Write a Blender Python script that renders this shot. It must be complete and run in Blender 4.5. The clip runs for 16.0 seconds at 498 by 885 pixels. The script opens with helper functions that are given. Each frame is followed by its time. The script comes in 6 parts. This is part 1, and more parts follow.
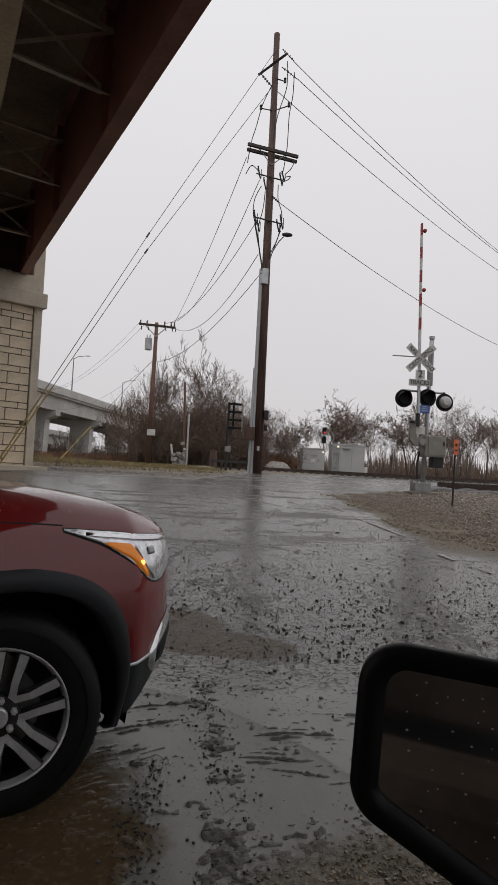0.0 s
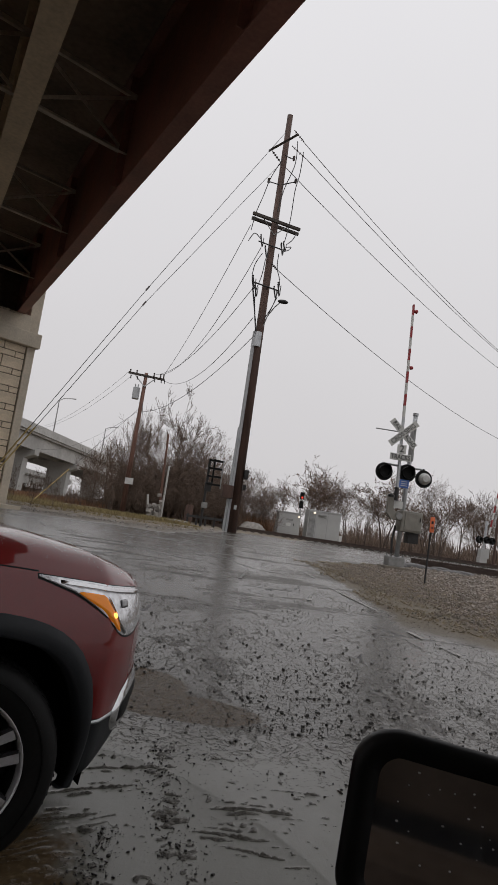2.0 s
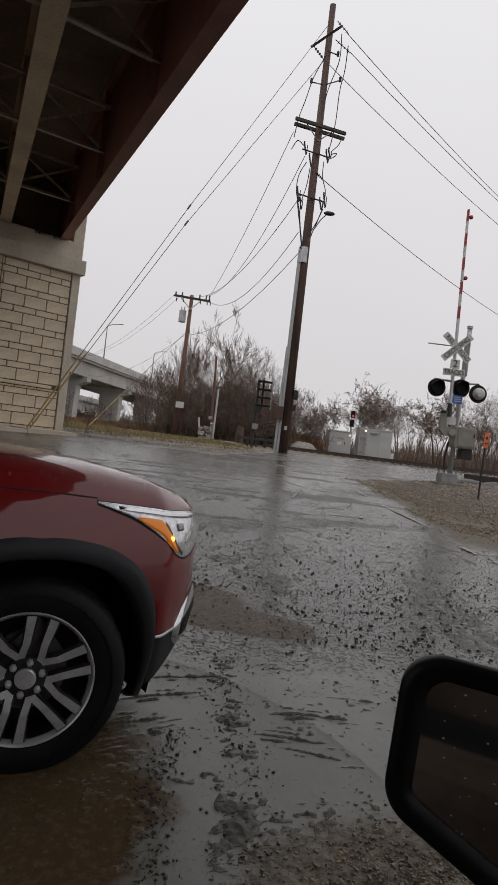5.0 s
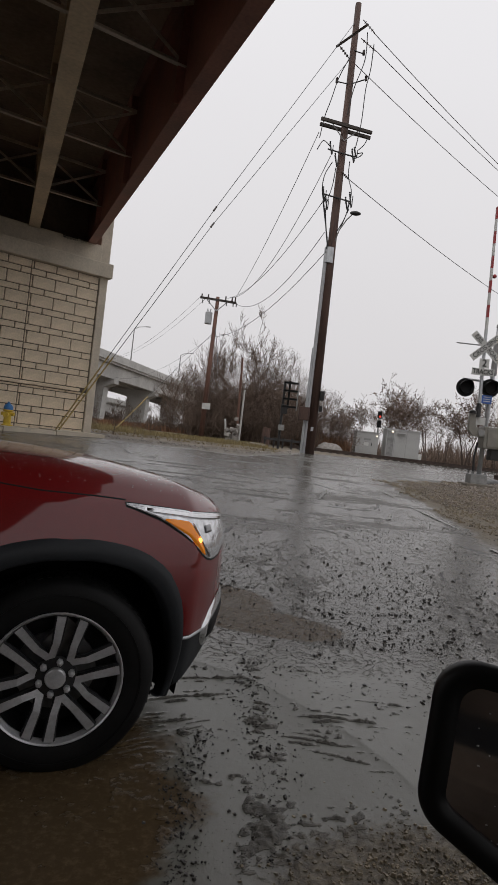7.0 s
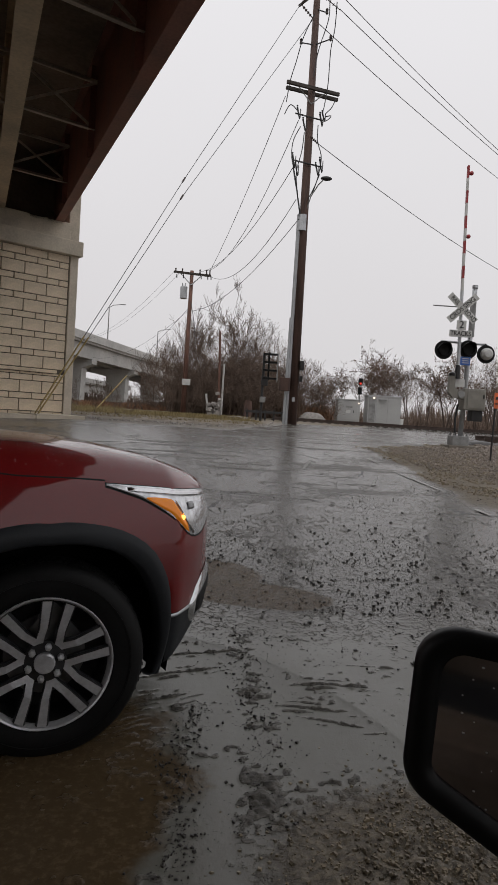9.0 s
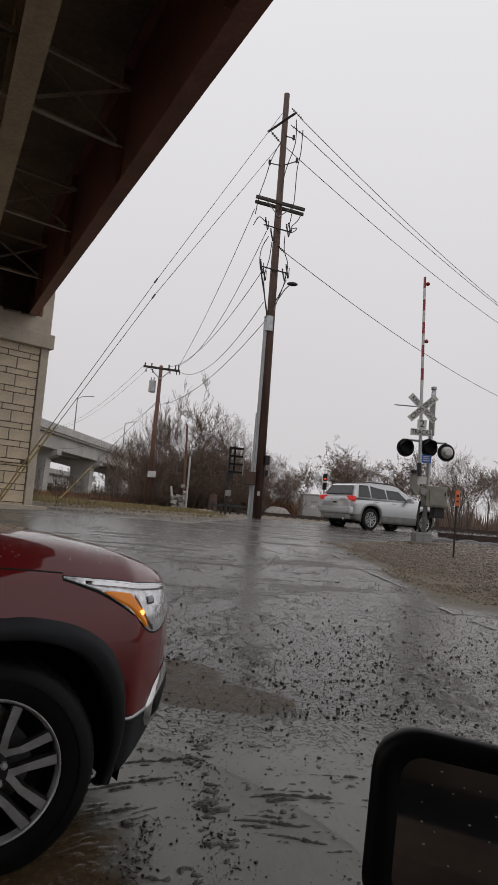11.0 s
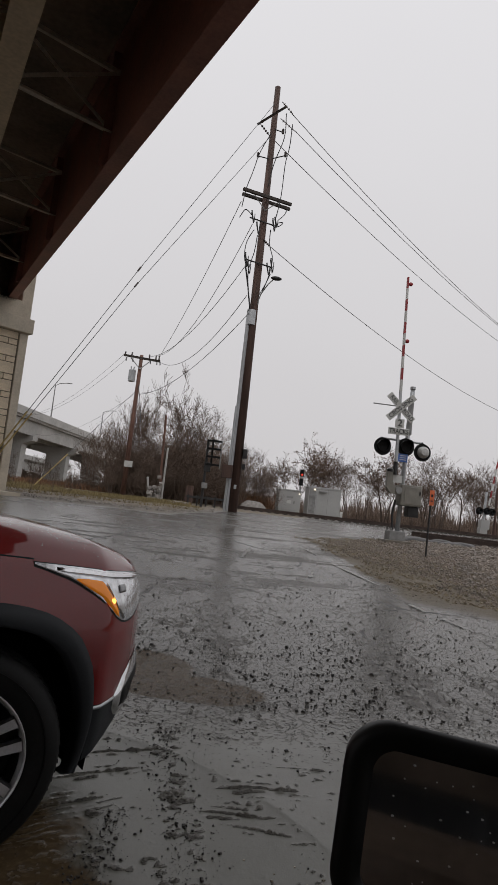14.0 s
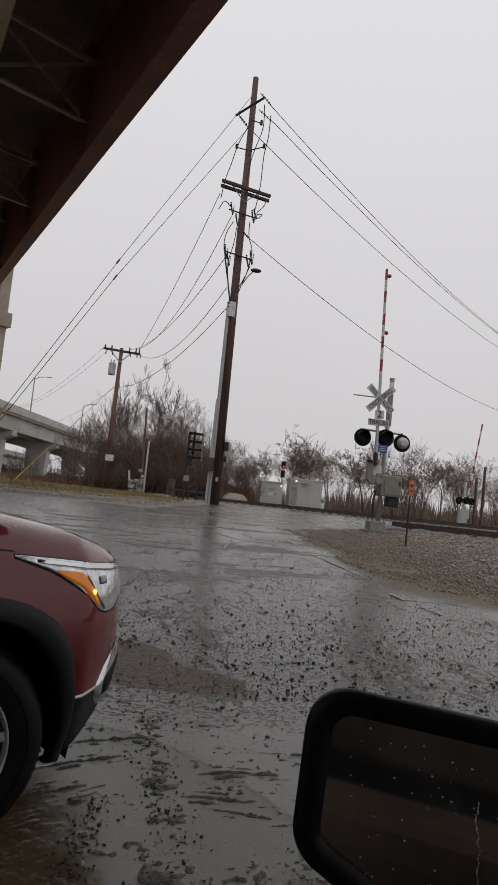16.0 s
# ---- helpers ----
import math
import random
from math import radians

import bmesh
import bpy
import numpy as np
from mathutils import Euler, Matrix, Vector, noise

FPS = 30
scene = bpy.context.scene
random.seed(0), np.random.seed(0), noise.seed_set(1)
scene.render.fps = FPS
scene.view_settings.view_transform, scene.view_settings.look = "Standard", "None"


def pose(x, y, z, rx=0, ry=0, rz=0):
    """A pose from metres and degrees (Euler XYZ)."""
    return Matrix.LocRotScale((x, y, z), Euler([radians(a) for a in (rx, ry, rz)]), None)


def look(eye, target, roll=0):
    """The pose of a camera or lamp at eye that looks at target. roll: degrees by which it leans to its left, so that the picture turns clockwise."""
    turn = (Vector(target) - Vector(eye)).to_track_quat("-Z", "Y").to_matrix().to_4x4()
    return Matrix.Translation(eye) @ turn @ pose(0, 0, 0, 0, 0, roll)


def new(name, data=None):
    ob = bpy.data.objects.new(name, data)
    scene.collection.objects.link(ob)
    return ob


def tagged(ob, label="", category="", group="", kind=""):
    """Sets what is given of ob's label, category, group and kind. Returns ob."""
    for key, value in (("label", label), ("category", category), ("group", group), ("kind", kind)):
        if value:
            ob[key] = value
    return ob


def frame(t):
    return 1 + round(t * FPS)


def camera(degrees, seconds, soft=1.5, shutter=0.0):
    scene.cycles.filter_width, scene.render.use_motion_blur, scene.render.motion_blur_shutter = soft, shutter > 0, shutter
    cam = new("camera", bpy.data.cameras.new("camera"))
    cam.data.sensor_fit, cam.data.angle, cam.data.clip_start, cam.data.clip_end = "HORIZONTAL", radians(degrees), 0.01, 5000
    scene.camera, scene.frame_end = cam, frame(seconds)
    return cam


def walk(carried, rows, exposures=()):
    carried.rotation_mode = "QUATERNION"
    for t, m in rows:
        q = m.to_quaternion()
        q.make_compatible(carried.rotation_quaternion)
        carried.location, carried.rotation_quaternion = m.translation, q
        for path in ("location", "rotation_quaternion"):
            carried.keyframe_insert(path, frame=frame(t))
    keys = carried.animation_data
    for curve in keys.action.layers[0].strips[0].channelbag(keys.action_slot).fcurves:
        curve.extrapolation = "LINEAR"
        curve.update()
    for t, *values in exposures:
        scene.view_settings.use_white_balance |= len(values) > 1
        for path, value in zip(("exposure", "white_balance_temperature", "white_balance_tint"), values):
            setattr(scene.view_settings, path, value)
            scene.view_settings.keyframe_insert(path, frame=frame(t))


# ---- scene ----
cam = camera(41.8, 16.0, soft=1.0)
PATH = [
    (0, (0.082, -0.1, 1.31), (0.233, 1.893, 1.39), 2.9),
    (0.2, (0.072, -0.129, 1.321), (0.22, 1.871, 1.524), 4.0),
    (0.5, (0.056, -0.173, 1.337), (0.201, 1.803, 1.612), 3.9),
    (1, (0.054, -0.146, 1.328), (0.241, 1.826, 1.6), 4.8),
    (1.5, (0.039, -0.138, 1.322), (0.232, 1.835, 1.585), 7.4),
    (2, (0.039, -0.116, 1.319), (0.234, 1.857, 1.583), 8.2),
    (2.5, (0.041, -0.122, 1.321), (0.232, 1.858, 1.526), 8.5),
    (2.7, (0.058, -0.101, 1.321), (0.199, 1.899, 1.519), 6.9),
    (2.8, (0.067, -0.091, 1.322), (0.088, 1.909, 1.414), 2.3),
    (2.9, (0.075, -0.08, 1.322), (0.053, 1.92, 1.325), 0.5),
    (3, (0.084, -0.07, 1.322), (0.096, 1.93, 1.293), 0.7),
    (3.2, (0.084, -0.07, 1.322), (0.161, 1.93, 1.328), 4.1),
    (5.3, (0.037, -0.129, 1.341), (0.11, 1.871, 1.342), 6.8),
    (5.5, (0.037, -0.129, 1.341), (0.094, 1.87, 1.329), 6.6),
    (6, (0.038, -0.118, 1.337), (0.093, 1.881, 1.314), 7.5),
    (6.5, (0.027, -0.125, 1.34), (0.037, 1.875, 1.373), 7.0),
    (7, (0.036, -0.122, 1.341), (0.033, 1.878, 1.339), 6.5),
    (7.5, (0.053, -0.097, 1.34), (0.071, 1.902, 1.272), 5.2),
    (8, (0.048, -0.103, 1.345), (0.067, 1.894, 1.227), 5.8),
    (8.5, (0.059, -0.103, 1.345), (0.066, 1.896, 1.286), 4.1),
    (9, (0.056, -0.09, 1.341), (0.111, 1.908, 1.262), 3.5),
    (9.5, (0.054, -0.113, 1.353), (0.165, 1.883, 1.316), 4.4),
    (9.7, (0.054, -0.113, 1.353), (0.165, 1.887, 1.364), 4.1),
    (11.8, (0.068, -0.093, 1.333), (0.239, 1.907, 1.578), 5.1),
    (12, (0.068, -0.093, 1.333), (0.246, 1.886, 1.566), 5.2),
    (12.5, (0.069, -0.1, 1.336), (0.271, 1.877, 1.567), 5.4),
    (13, (0.067, -0.1, 1.333), (0.293, 1.878, 1.525), 6.5),
    (13.5, (0.052, -0.086, 1.333), (0.245, 1.897, 1.507), 6.9),
    (14, (0.063, -0.079, 1.33), (0.271, 1.9, 1.531), 6.3),
    (14.5, (0.072, -0.09, 1.332), (0.298, 1.886, 1.544), 6.0),
    (15, (0.061, -0.114, 1.336), (0.324, 1.849, 1.612), 7.3),
    (15.5, (0.061, -0.104, 1.329), (0.316, 1.866, 1.561), 7.0),
    (16, (0.076, -0.122, 1.323), (0.342, 1.852, 1.507), 5.6),
]
walk(cam, [(t, look(eye, target, roll)) for t, eye, target, roll in PATH],
     exposures=[(0.0, 0.08), (0.5, 0.0), (2.5, 0.0), (3.0, -0.04), (5.5, 0.13), (9.5, 0.14), (12.0, -0.04), (16.0, -0.04)])

# ---- light: a bright, even winter overcast ----
world = bpy.data.worlds.new("overcast")
scene.world = world
world.use_nodes = True
wn, wl = world.node_tree.nodes, world.node_tree.links
bg = wn["Background"]
sky = wn.new("ShaderNodeTexSky")
sky.sky_type, sky.sun_disc, sky.sun_elevation, sky.sun_rotation = "NISHITA", False, radians(38), radians(200)
skygrey = wn.new("ShaderNodeHueSaturation")
skygrey.inputs["Saturation"].default_value = 0.15
skygrey.inputs["Value"].default_value = 0.06
wl.new(sky.outputs[0], skygrey.inputs["Color"])
tc = wn.new("ShaderNodeTexCoord")
sep = wn.new("ShaderNodeSeparateXYZ")
wl.new(tc.outputs["Generated"], sep.inputs[0])
cloud = wn.new("ShaderNodeTexNoise")
cloud.inputs["Scale"].default_value, cloud.inputs["Detail"].default_value = 2.2, 4.0
wl.new(tc.outputs["Generated"], cloud.inputs["Vector"])
lift = wn.new("ShaderNodeMath")
lift.operation = "MULTIPLY_ADD"
wl.new(cloud.outputs["Fac"], lift.inputs[0])
lift.inputs[1].default_value = 0.14
wl.new(sep.outputs["Z"], lift.inputs[2])
ramp = wn.new("ShaderNodeValToRGB")
ramp.color_ramp.elements[0].position, ramp.color_ramp.elements[0].color = 0.05, (0.605, 0.585, 0.595, 1)
ramp.color_ramp.elements[1].position, ramp.color_ramp.elements[1].color = 0.85, (0.855, 0.845, 0.87, 1)
wl.new(lift.outputs[0], ramp.inputs["Fac"])
skymix = wn.new("ShaderNodeMixRGB")
skymix.inputs["Fac"].default_value = 0.06
wl.new(ramp.outputs["Color"], skymix.inputs["Color1"])
wl.new(skygrey.outputs["Color"], skymix.inputs["Color2"])
wl.new(skymix.outputs["Color"], bg.inputs["Color"])
bg.inputs["Strength"].default_value = 1.0

sun = new("sun", bpy.data.lights.new("sun", "SUN"))
sun.data.energy, sun.data.angle, sun.data.color = 0.5, radians(40), (1.0, 0.98, 0.95)
sun.matrix_world = look((0, 0, 30), (6, 14, 0))


# ---- materials ----
def mat(name, color, rough=0.6, metal=0.0, vary=0.25, scale=6.0, bump=0.2, fine=60.0, spec=0.5, coat=0.0, second=None, rvary=0.15, streak=None, bdist=0.01):
    """A surface with variation at two scales and fine relief."""
    m = bpy.data.materials.new(name)
    m.use_nodes = True
    n, l = m.node_tree.nodes, m.node_tree.links
    b = n["Principled BSDF"]
    co = n.new("ShaderNodeTexCoord")
    vec = co.outputs["Object"]
    if streak:
        mp = n.new("ShaderNodeMapping")
        mp.inputs["Scale"].default_value = streak
        l.new(vec, mp.inputs["Vector"])
        vec = mp.outputs["Vector"]
    big = n.new("ShaderNodeTexNoise")
    big.inputs["Scale"].default_value, big.inputs["Detail"].default_value = scale, 5.0
    l.new(vec, big.inputs["Vector"])
    small = n.new("ShaderNodeTexNoise")
    small.inputs["Scale"].default_value, small.inputs["Detail"].default_value = fine, 3.0
    l.new(vec, small.inputs["Vector"])
    add = n.new("ShaderNodeMath")
    add.operation = "MULTIPLY_ADD"
    l.new(small.outputs["Fac"], add.inputs[0])
    add.inputs[1].default_value = 0.5
    l.new(big.outputs["Fac"], add.inputs[2])
    cr = n.new("ShaderNodeValToRGB")
    lo = second or tuple(c * (1 - vary) for c in color)
    hi = tuple(min(1, c * (1 + vary)) for c in color)
    cr.color_ramp.elements[0].position, cr.color_ramp.elements[0].color = 0.55, (*lo, 1)
    cr.color_ramp.elements[1].position, cr.color_ramp.elements[1].color = 0.95, (*hi, 1)
    l.new(add.outputs[0], cr.inputs["Fac"])
    l.new(cr.outputs["Color"], b.inputs["Base Color"])
    rr = n.new("ShaderNodeMapRange")
    rr.inputs["To Min"].default_value, rr.inputs["To Max"].default_value = max(0.02, rough - rvary), min(1, rough + rvary)
    l.new(big.outputs["Fac"], rr.inputs["Value"])
    l.new(rr.outputs["Result"], b.inputs["Roughness"])
    b.inputs["Metallic"].default_value = metal
    b.inputs["Specular IOR Level"].default_value = spec
    b.inputs["Coat Weight"].default_value = coat
    if coat:
        b.inputs["Coat Roughness"].default_value = 0.04
    if bump:
        bp = n.new("ShaderNodeBump")
        bp.inputs["Strength"].default_value, bp.inputs["Distance"].default_value = bump, bdist
        l.new(small.outputs["Fac"], bp.inputs["Height"])
        l.new(bp.outputs["Normal"], b.inputs["Normal"])
    return m


def glow(name, color, strength):
    m = bpy.data.materials.new(name)
    m.use_nodes = True
    b = m.node_tree.nodes["Principled BSDF"]
    b.inputs["Base Color"].default_value = (*color, 1)
    b.inputs["Emission Color"].default_value = (*color, 1)
    b.inputs["Emission Strength"].default_value = strength
    b.inputs["Roughness"].default_value = 0.2
    return m


CREOSOTE = mat("creosoted_wood", (0.075, 0.042, 0.032), 0.75, vary=0.45, scale=1.2, fine=25, bump=0.5, streak=(6, 6, 0.5))
OLDWOOD = mat("grey_brown_wood", (0.13, 0.066, 0.048), 0.8, vary=0.4, scale=2, fine=30, bump=0.5, streak=(6, 6, 0.6))
ARMWOOD = mat("dark_crossarm_wood", (0.045, 0.036, 0.03), 0.8, vary=0.4, scale=3, fine=30)
GALV = mat("galvanised_steel", (0.42, 0.43, 0.44), 0.45, 0.7, vary=0.2, scale=5, fine=40, bump=0.05)
GREYMET = mat("dull_grey_metal", (0.24, 0.24, 0.235), 0.5, 0.4, vary=0.25, scale=4, fine=30, bump=0.08)
CONDUIT = mat("grey_plastic_conduit", (0.36, 0.37, 0.38), 0.5, vary=0.15, scale=2, fine=20, bump=0.05)
DARKMET = mat("dark_weathered_metal", (0.022, 0.021, 0.021), 0.55, 0.2, vary=0.4, scale=5, fine=40, bump=0.1)
INSUL = mat("brown_porcelain", (0.05, 0.035, 0.03), 0.25, vary=0.2)
CABLE = mat("black_cable", (0.02, 0.02, 0.022), 0.6, vary=0.2, bump=0)
WIREGREY = mat("weathered_wire", (0.10, 0.10, 0.105), 0.6, 0.3, vary=0.2, bump=0)
GUYYELLOW = mat("faded_yellow_guy_guard", (0.33, 0.245, 0.09), 0.6, vary=0.3)
CONCRETE = mat("cast_concrete", (0.52, 0.46, 0.37), 0.8, vary=0.18, scale=1.5, fine=22, bump=0.25)
VIACON = mat("pale_viaduct_concrete", (0.47, 0.46, 0.44), 0.85, vary=0.15, scale=0.4, fine=3, bump=0.1)
BLOCK = mat("cream_formed_block", (0.66, 0.55, 0.41), 0.8, vary=0.2, scale=1.8, fine=20, bump=0.5, bdist=0.02)
JOINT = mat("dark_mortar_recess", (0.11, 0.09, 0.07), 0.9, vary=0.3)
GIRDERRED = mat("rust_brown_painted_girder", (0.25, 0.105, 0.080), 0.55, vary=0.3, scale=1.2, fine=18, bump=0.12)
GIRDERTAN = mat("tan_painted_girder", (0.55, 0.44, 0.31), 0.6, vary=0.25, scale=1.0, fine=15, bump=0.1)
STRUT = mat("pale_painted_bracing", (0.55, 0.49, 0.42), 0.6, vary=0.25, scale=2, fine=20, bump=0.1)
# Mottled concrete, its colour lowered to carry the gloom under the deck.
DECKCON = mat("shade_toned_deck_soffit", (0.25, 0.20, 0.155), 0.85, vary=0.35, scale=0.7, fine=10, bump=0.3)
BARK = mat("grey_brown_bark", (0.085, 0.062, 0.05), 0.9, vary=0.35, scale=3, fine=25, bump=0.3)
TWIG = mat("bare_twigs", (0.120, 0.084, 0.063), 0.9, vary=0.35, scale=0.8, fine=6, bump=0)
BRUSHM = mat("brown_winter_brush", (0.135, 0.094, 0.070), 0.95, vary=0.4, scale=0.5, fine=5, bump=0)
REDBRUSH = mat("rusty_dead_weeds", (0.20, 0.105, 0.058), 0.95, vary=0.35, scale=0.6, fine=6, bump=0)
GRASSM = mat("winter_grass", (0.21, 0.165, 0.075), 0.95, vary=0.4, scale=0.8, fine=8, bump=0)
DEADLEAF = mat("dry_brown_leaves", (0.12, 0.075, 0.05), 0.9, vary=0.4)
CABWHITE = mat("pale_aluminium_cabinet", (0.36, 0.36, 0.35), 0.5, 0.2, vary=0.08, scale=1.0, fine=12, bump=0.05)
SIGNWHITE = mat("white_sign_sheeting", (0.50, 0.50, 0.48), 0.5, vary=0.1, scale=5, bump=0)
SIGNBLACK = mat("black_sign_paint", (0.015, 0.015, 0.015), 0.5, bump=0)
SIGNRED = mat("red_sheeting", (0.27, 0.022, 0.025), 0.5, vary=0.2, bump=0)
SIGNBLUE = mat("blue_sign", (0.03, 0.10, 0.36), 0.5, vary=0.15, bump=0)
SIGNORANGE = mat("orange_marker", (0.60, 0.13, 0.04), 0.5, vary=0.2, bump=0)
LAMPBLACK = mat("black_lamp_hood", (0.008, 0.008, 0.008), 0.6, vary=0.2, bump=0, spec=0.2)
LAMPGREY = mat("grey_lamp_back", (0.42, 0.42, 0.41), 0.5, 0.3, vary=0.15)
BOXOLIVE = mat("olive_grey_mechanism_paint", (0.20, 0.19, 0.165), 0.5, 0.2, vary=0.2, scale=4)
HYDYELLOW = mat("yellow_hydrant_paint", (0.55, 0.38, 0.03), 0.5, vary=0.2)
HYDBLUE = mat("blue_hydrant_cap", (0.03, 0.16, 0.42), 0.5, vary=0.2)
REDPAINT = mat("deep_red_metallic_car_paint", (0.150, 0.006, 0.006), 0.36, 0.0, vary=0.12, scale=3, fine=160, bump=0.03, coat=1.0, spec=0.08, rvary=0.04, bdist=0.001)
SILVERPAINT = mat("silver_car_paint", (0.48, 0.49, 0.50), 0.3, 0.6, vary=0.06, scale=2, bump=0, coat=0.8, rvary=0.05)
CLADDING = mat("black_textured_plastic", (0.022, 0.024, 0.027), 0.5, vary=0.3, scale=3, fine=250, bump=0.15, bdist=0.002, spec=0.22)
UNDER = mat("black_wheel_well", (0.008, 0.008, 0.008), 0.85, vary=0.3)
RUBBER = mat("wet_black_tyre_rubber", (0.007, 0.007, 0.007), 0.6, vary=0.4, scale=8, fine=90, bump=0.2, bdist=0.003, spec=0.2)
ALLOY = mat("machined_alloy", (0.52, 0.52, 0.53), 0.4, 0.5, vary=0.15, scale=10, fine=80, bump=0.05)
ALLOYDARK = mat("dark_painted_alloy", (0.05, 0.05, 0.052), 0.4, 0.6, vary=0.2)
CHROME = mat("chrome_trim", (0.62, 0.62, 0.63), 0.12, 1.0, vary=0.1, bump=0, rvary=0.05)
LENS = mat("clear_lamp_reflector", (0.66, 0.67, 0.69), 0.16, 0.6, vary=0.3, scale=22, fine=45, bump=0.5, coat=1.0, bdist=0.006)
LENSDARK = mat("dark_lamp_bowl", (0.05, 0.05, 0.055), 0.2, 0.5, vary=0.4, coat=1.0)
AMBER = glow("lit_amber_lens", (0.85, 0.26, 0.02), 0.15)
AMBERGLOW = glow("lit_amber_bulb", (1.0, 0.45, 0.08), 2.5)
TAILGLOW = glow("lit_tail_lamp", (0.50, 0.03, 0.025), 0.4)
REDGLOW = glow("red_signal_lamp", (0.6, 0.05, 0.03), 0.7)
WHITEGLOW = glow("warm_cabinet_lamp", (1.0, 0.86, 0.68), 1.2)
GLASSDARK = mat("tinted_car_glass", (0.015, 0.017, 0.018), 0.06, vary=0.2, bump=0, spec=0.6, rvary=0.03)
MIRRORBLACK = mat("black_mirror_housing", (0.006, 0.006, 0.006), 0.5, vary=0.2, scale=20, fine=300, bump=0.05, spec=0.25, bdist=0.001)
MIRRORGLASS = mat("rain_specked_mirror_glass", (0.66, 0.63, 0.61), 0.06, 1.0, vary=0.06, scale=30, bump=0.0, rvary=0.03)
DOORPAINT = mat("dark_brown_car_paint", (0.10, 0.078, 0.062), 0.5, vary=0.2, scale=4, bump=0.02)
DROP = mat("water_drop", (0.55, 0.55, 0.55), 0.08, vary=0.1, bump=0, spec=0.8)
RAIL = mat("rusty_rail_steel", (0.07, 0.05, 0.042), 0.55, 0.5, vary=0.3, scale=4)
TIE = mat("weathered_tie", (0.06, 0.05, 0.042), 0.85, vary=0.3)
WETCON = mat("wet_dirty_concrete", (0.15, 0.13, 0.105), 0.6, vary=0.3, scale=4, fine=30, bump=0.3)
BALLAST = mat("ballast_stone", (0.19, 0.158, 0.13), 0.55, vary=0.45, scale=4, fine=40, bump=0.3)
GRIT = mat("wet_grit", (0.175, 0.140, 0.090), 0.45, vary=0.5, scale=9, fine=60, bump=0.2)
DARKGRIT = mat("wet_dark_clods", (0.026, 0.022, 0.019), 0.5, vary=0.4, scale=9, fine=60, bump=0.2)
LINEWHITE = mat("worn_road_paint", (0.24, 0.235, 0.22), 0.5, vary=0.35, scale=6, fine=40, bump=0.2)
RUBBLE = mat("pale_rubble", (0.27, 0.25, 0.23), 0.8, vary=0.3)


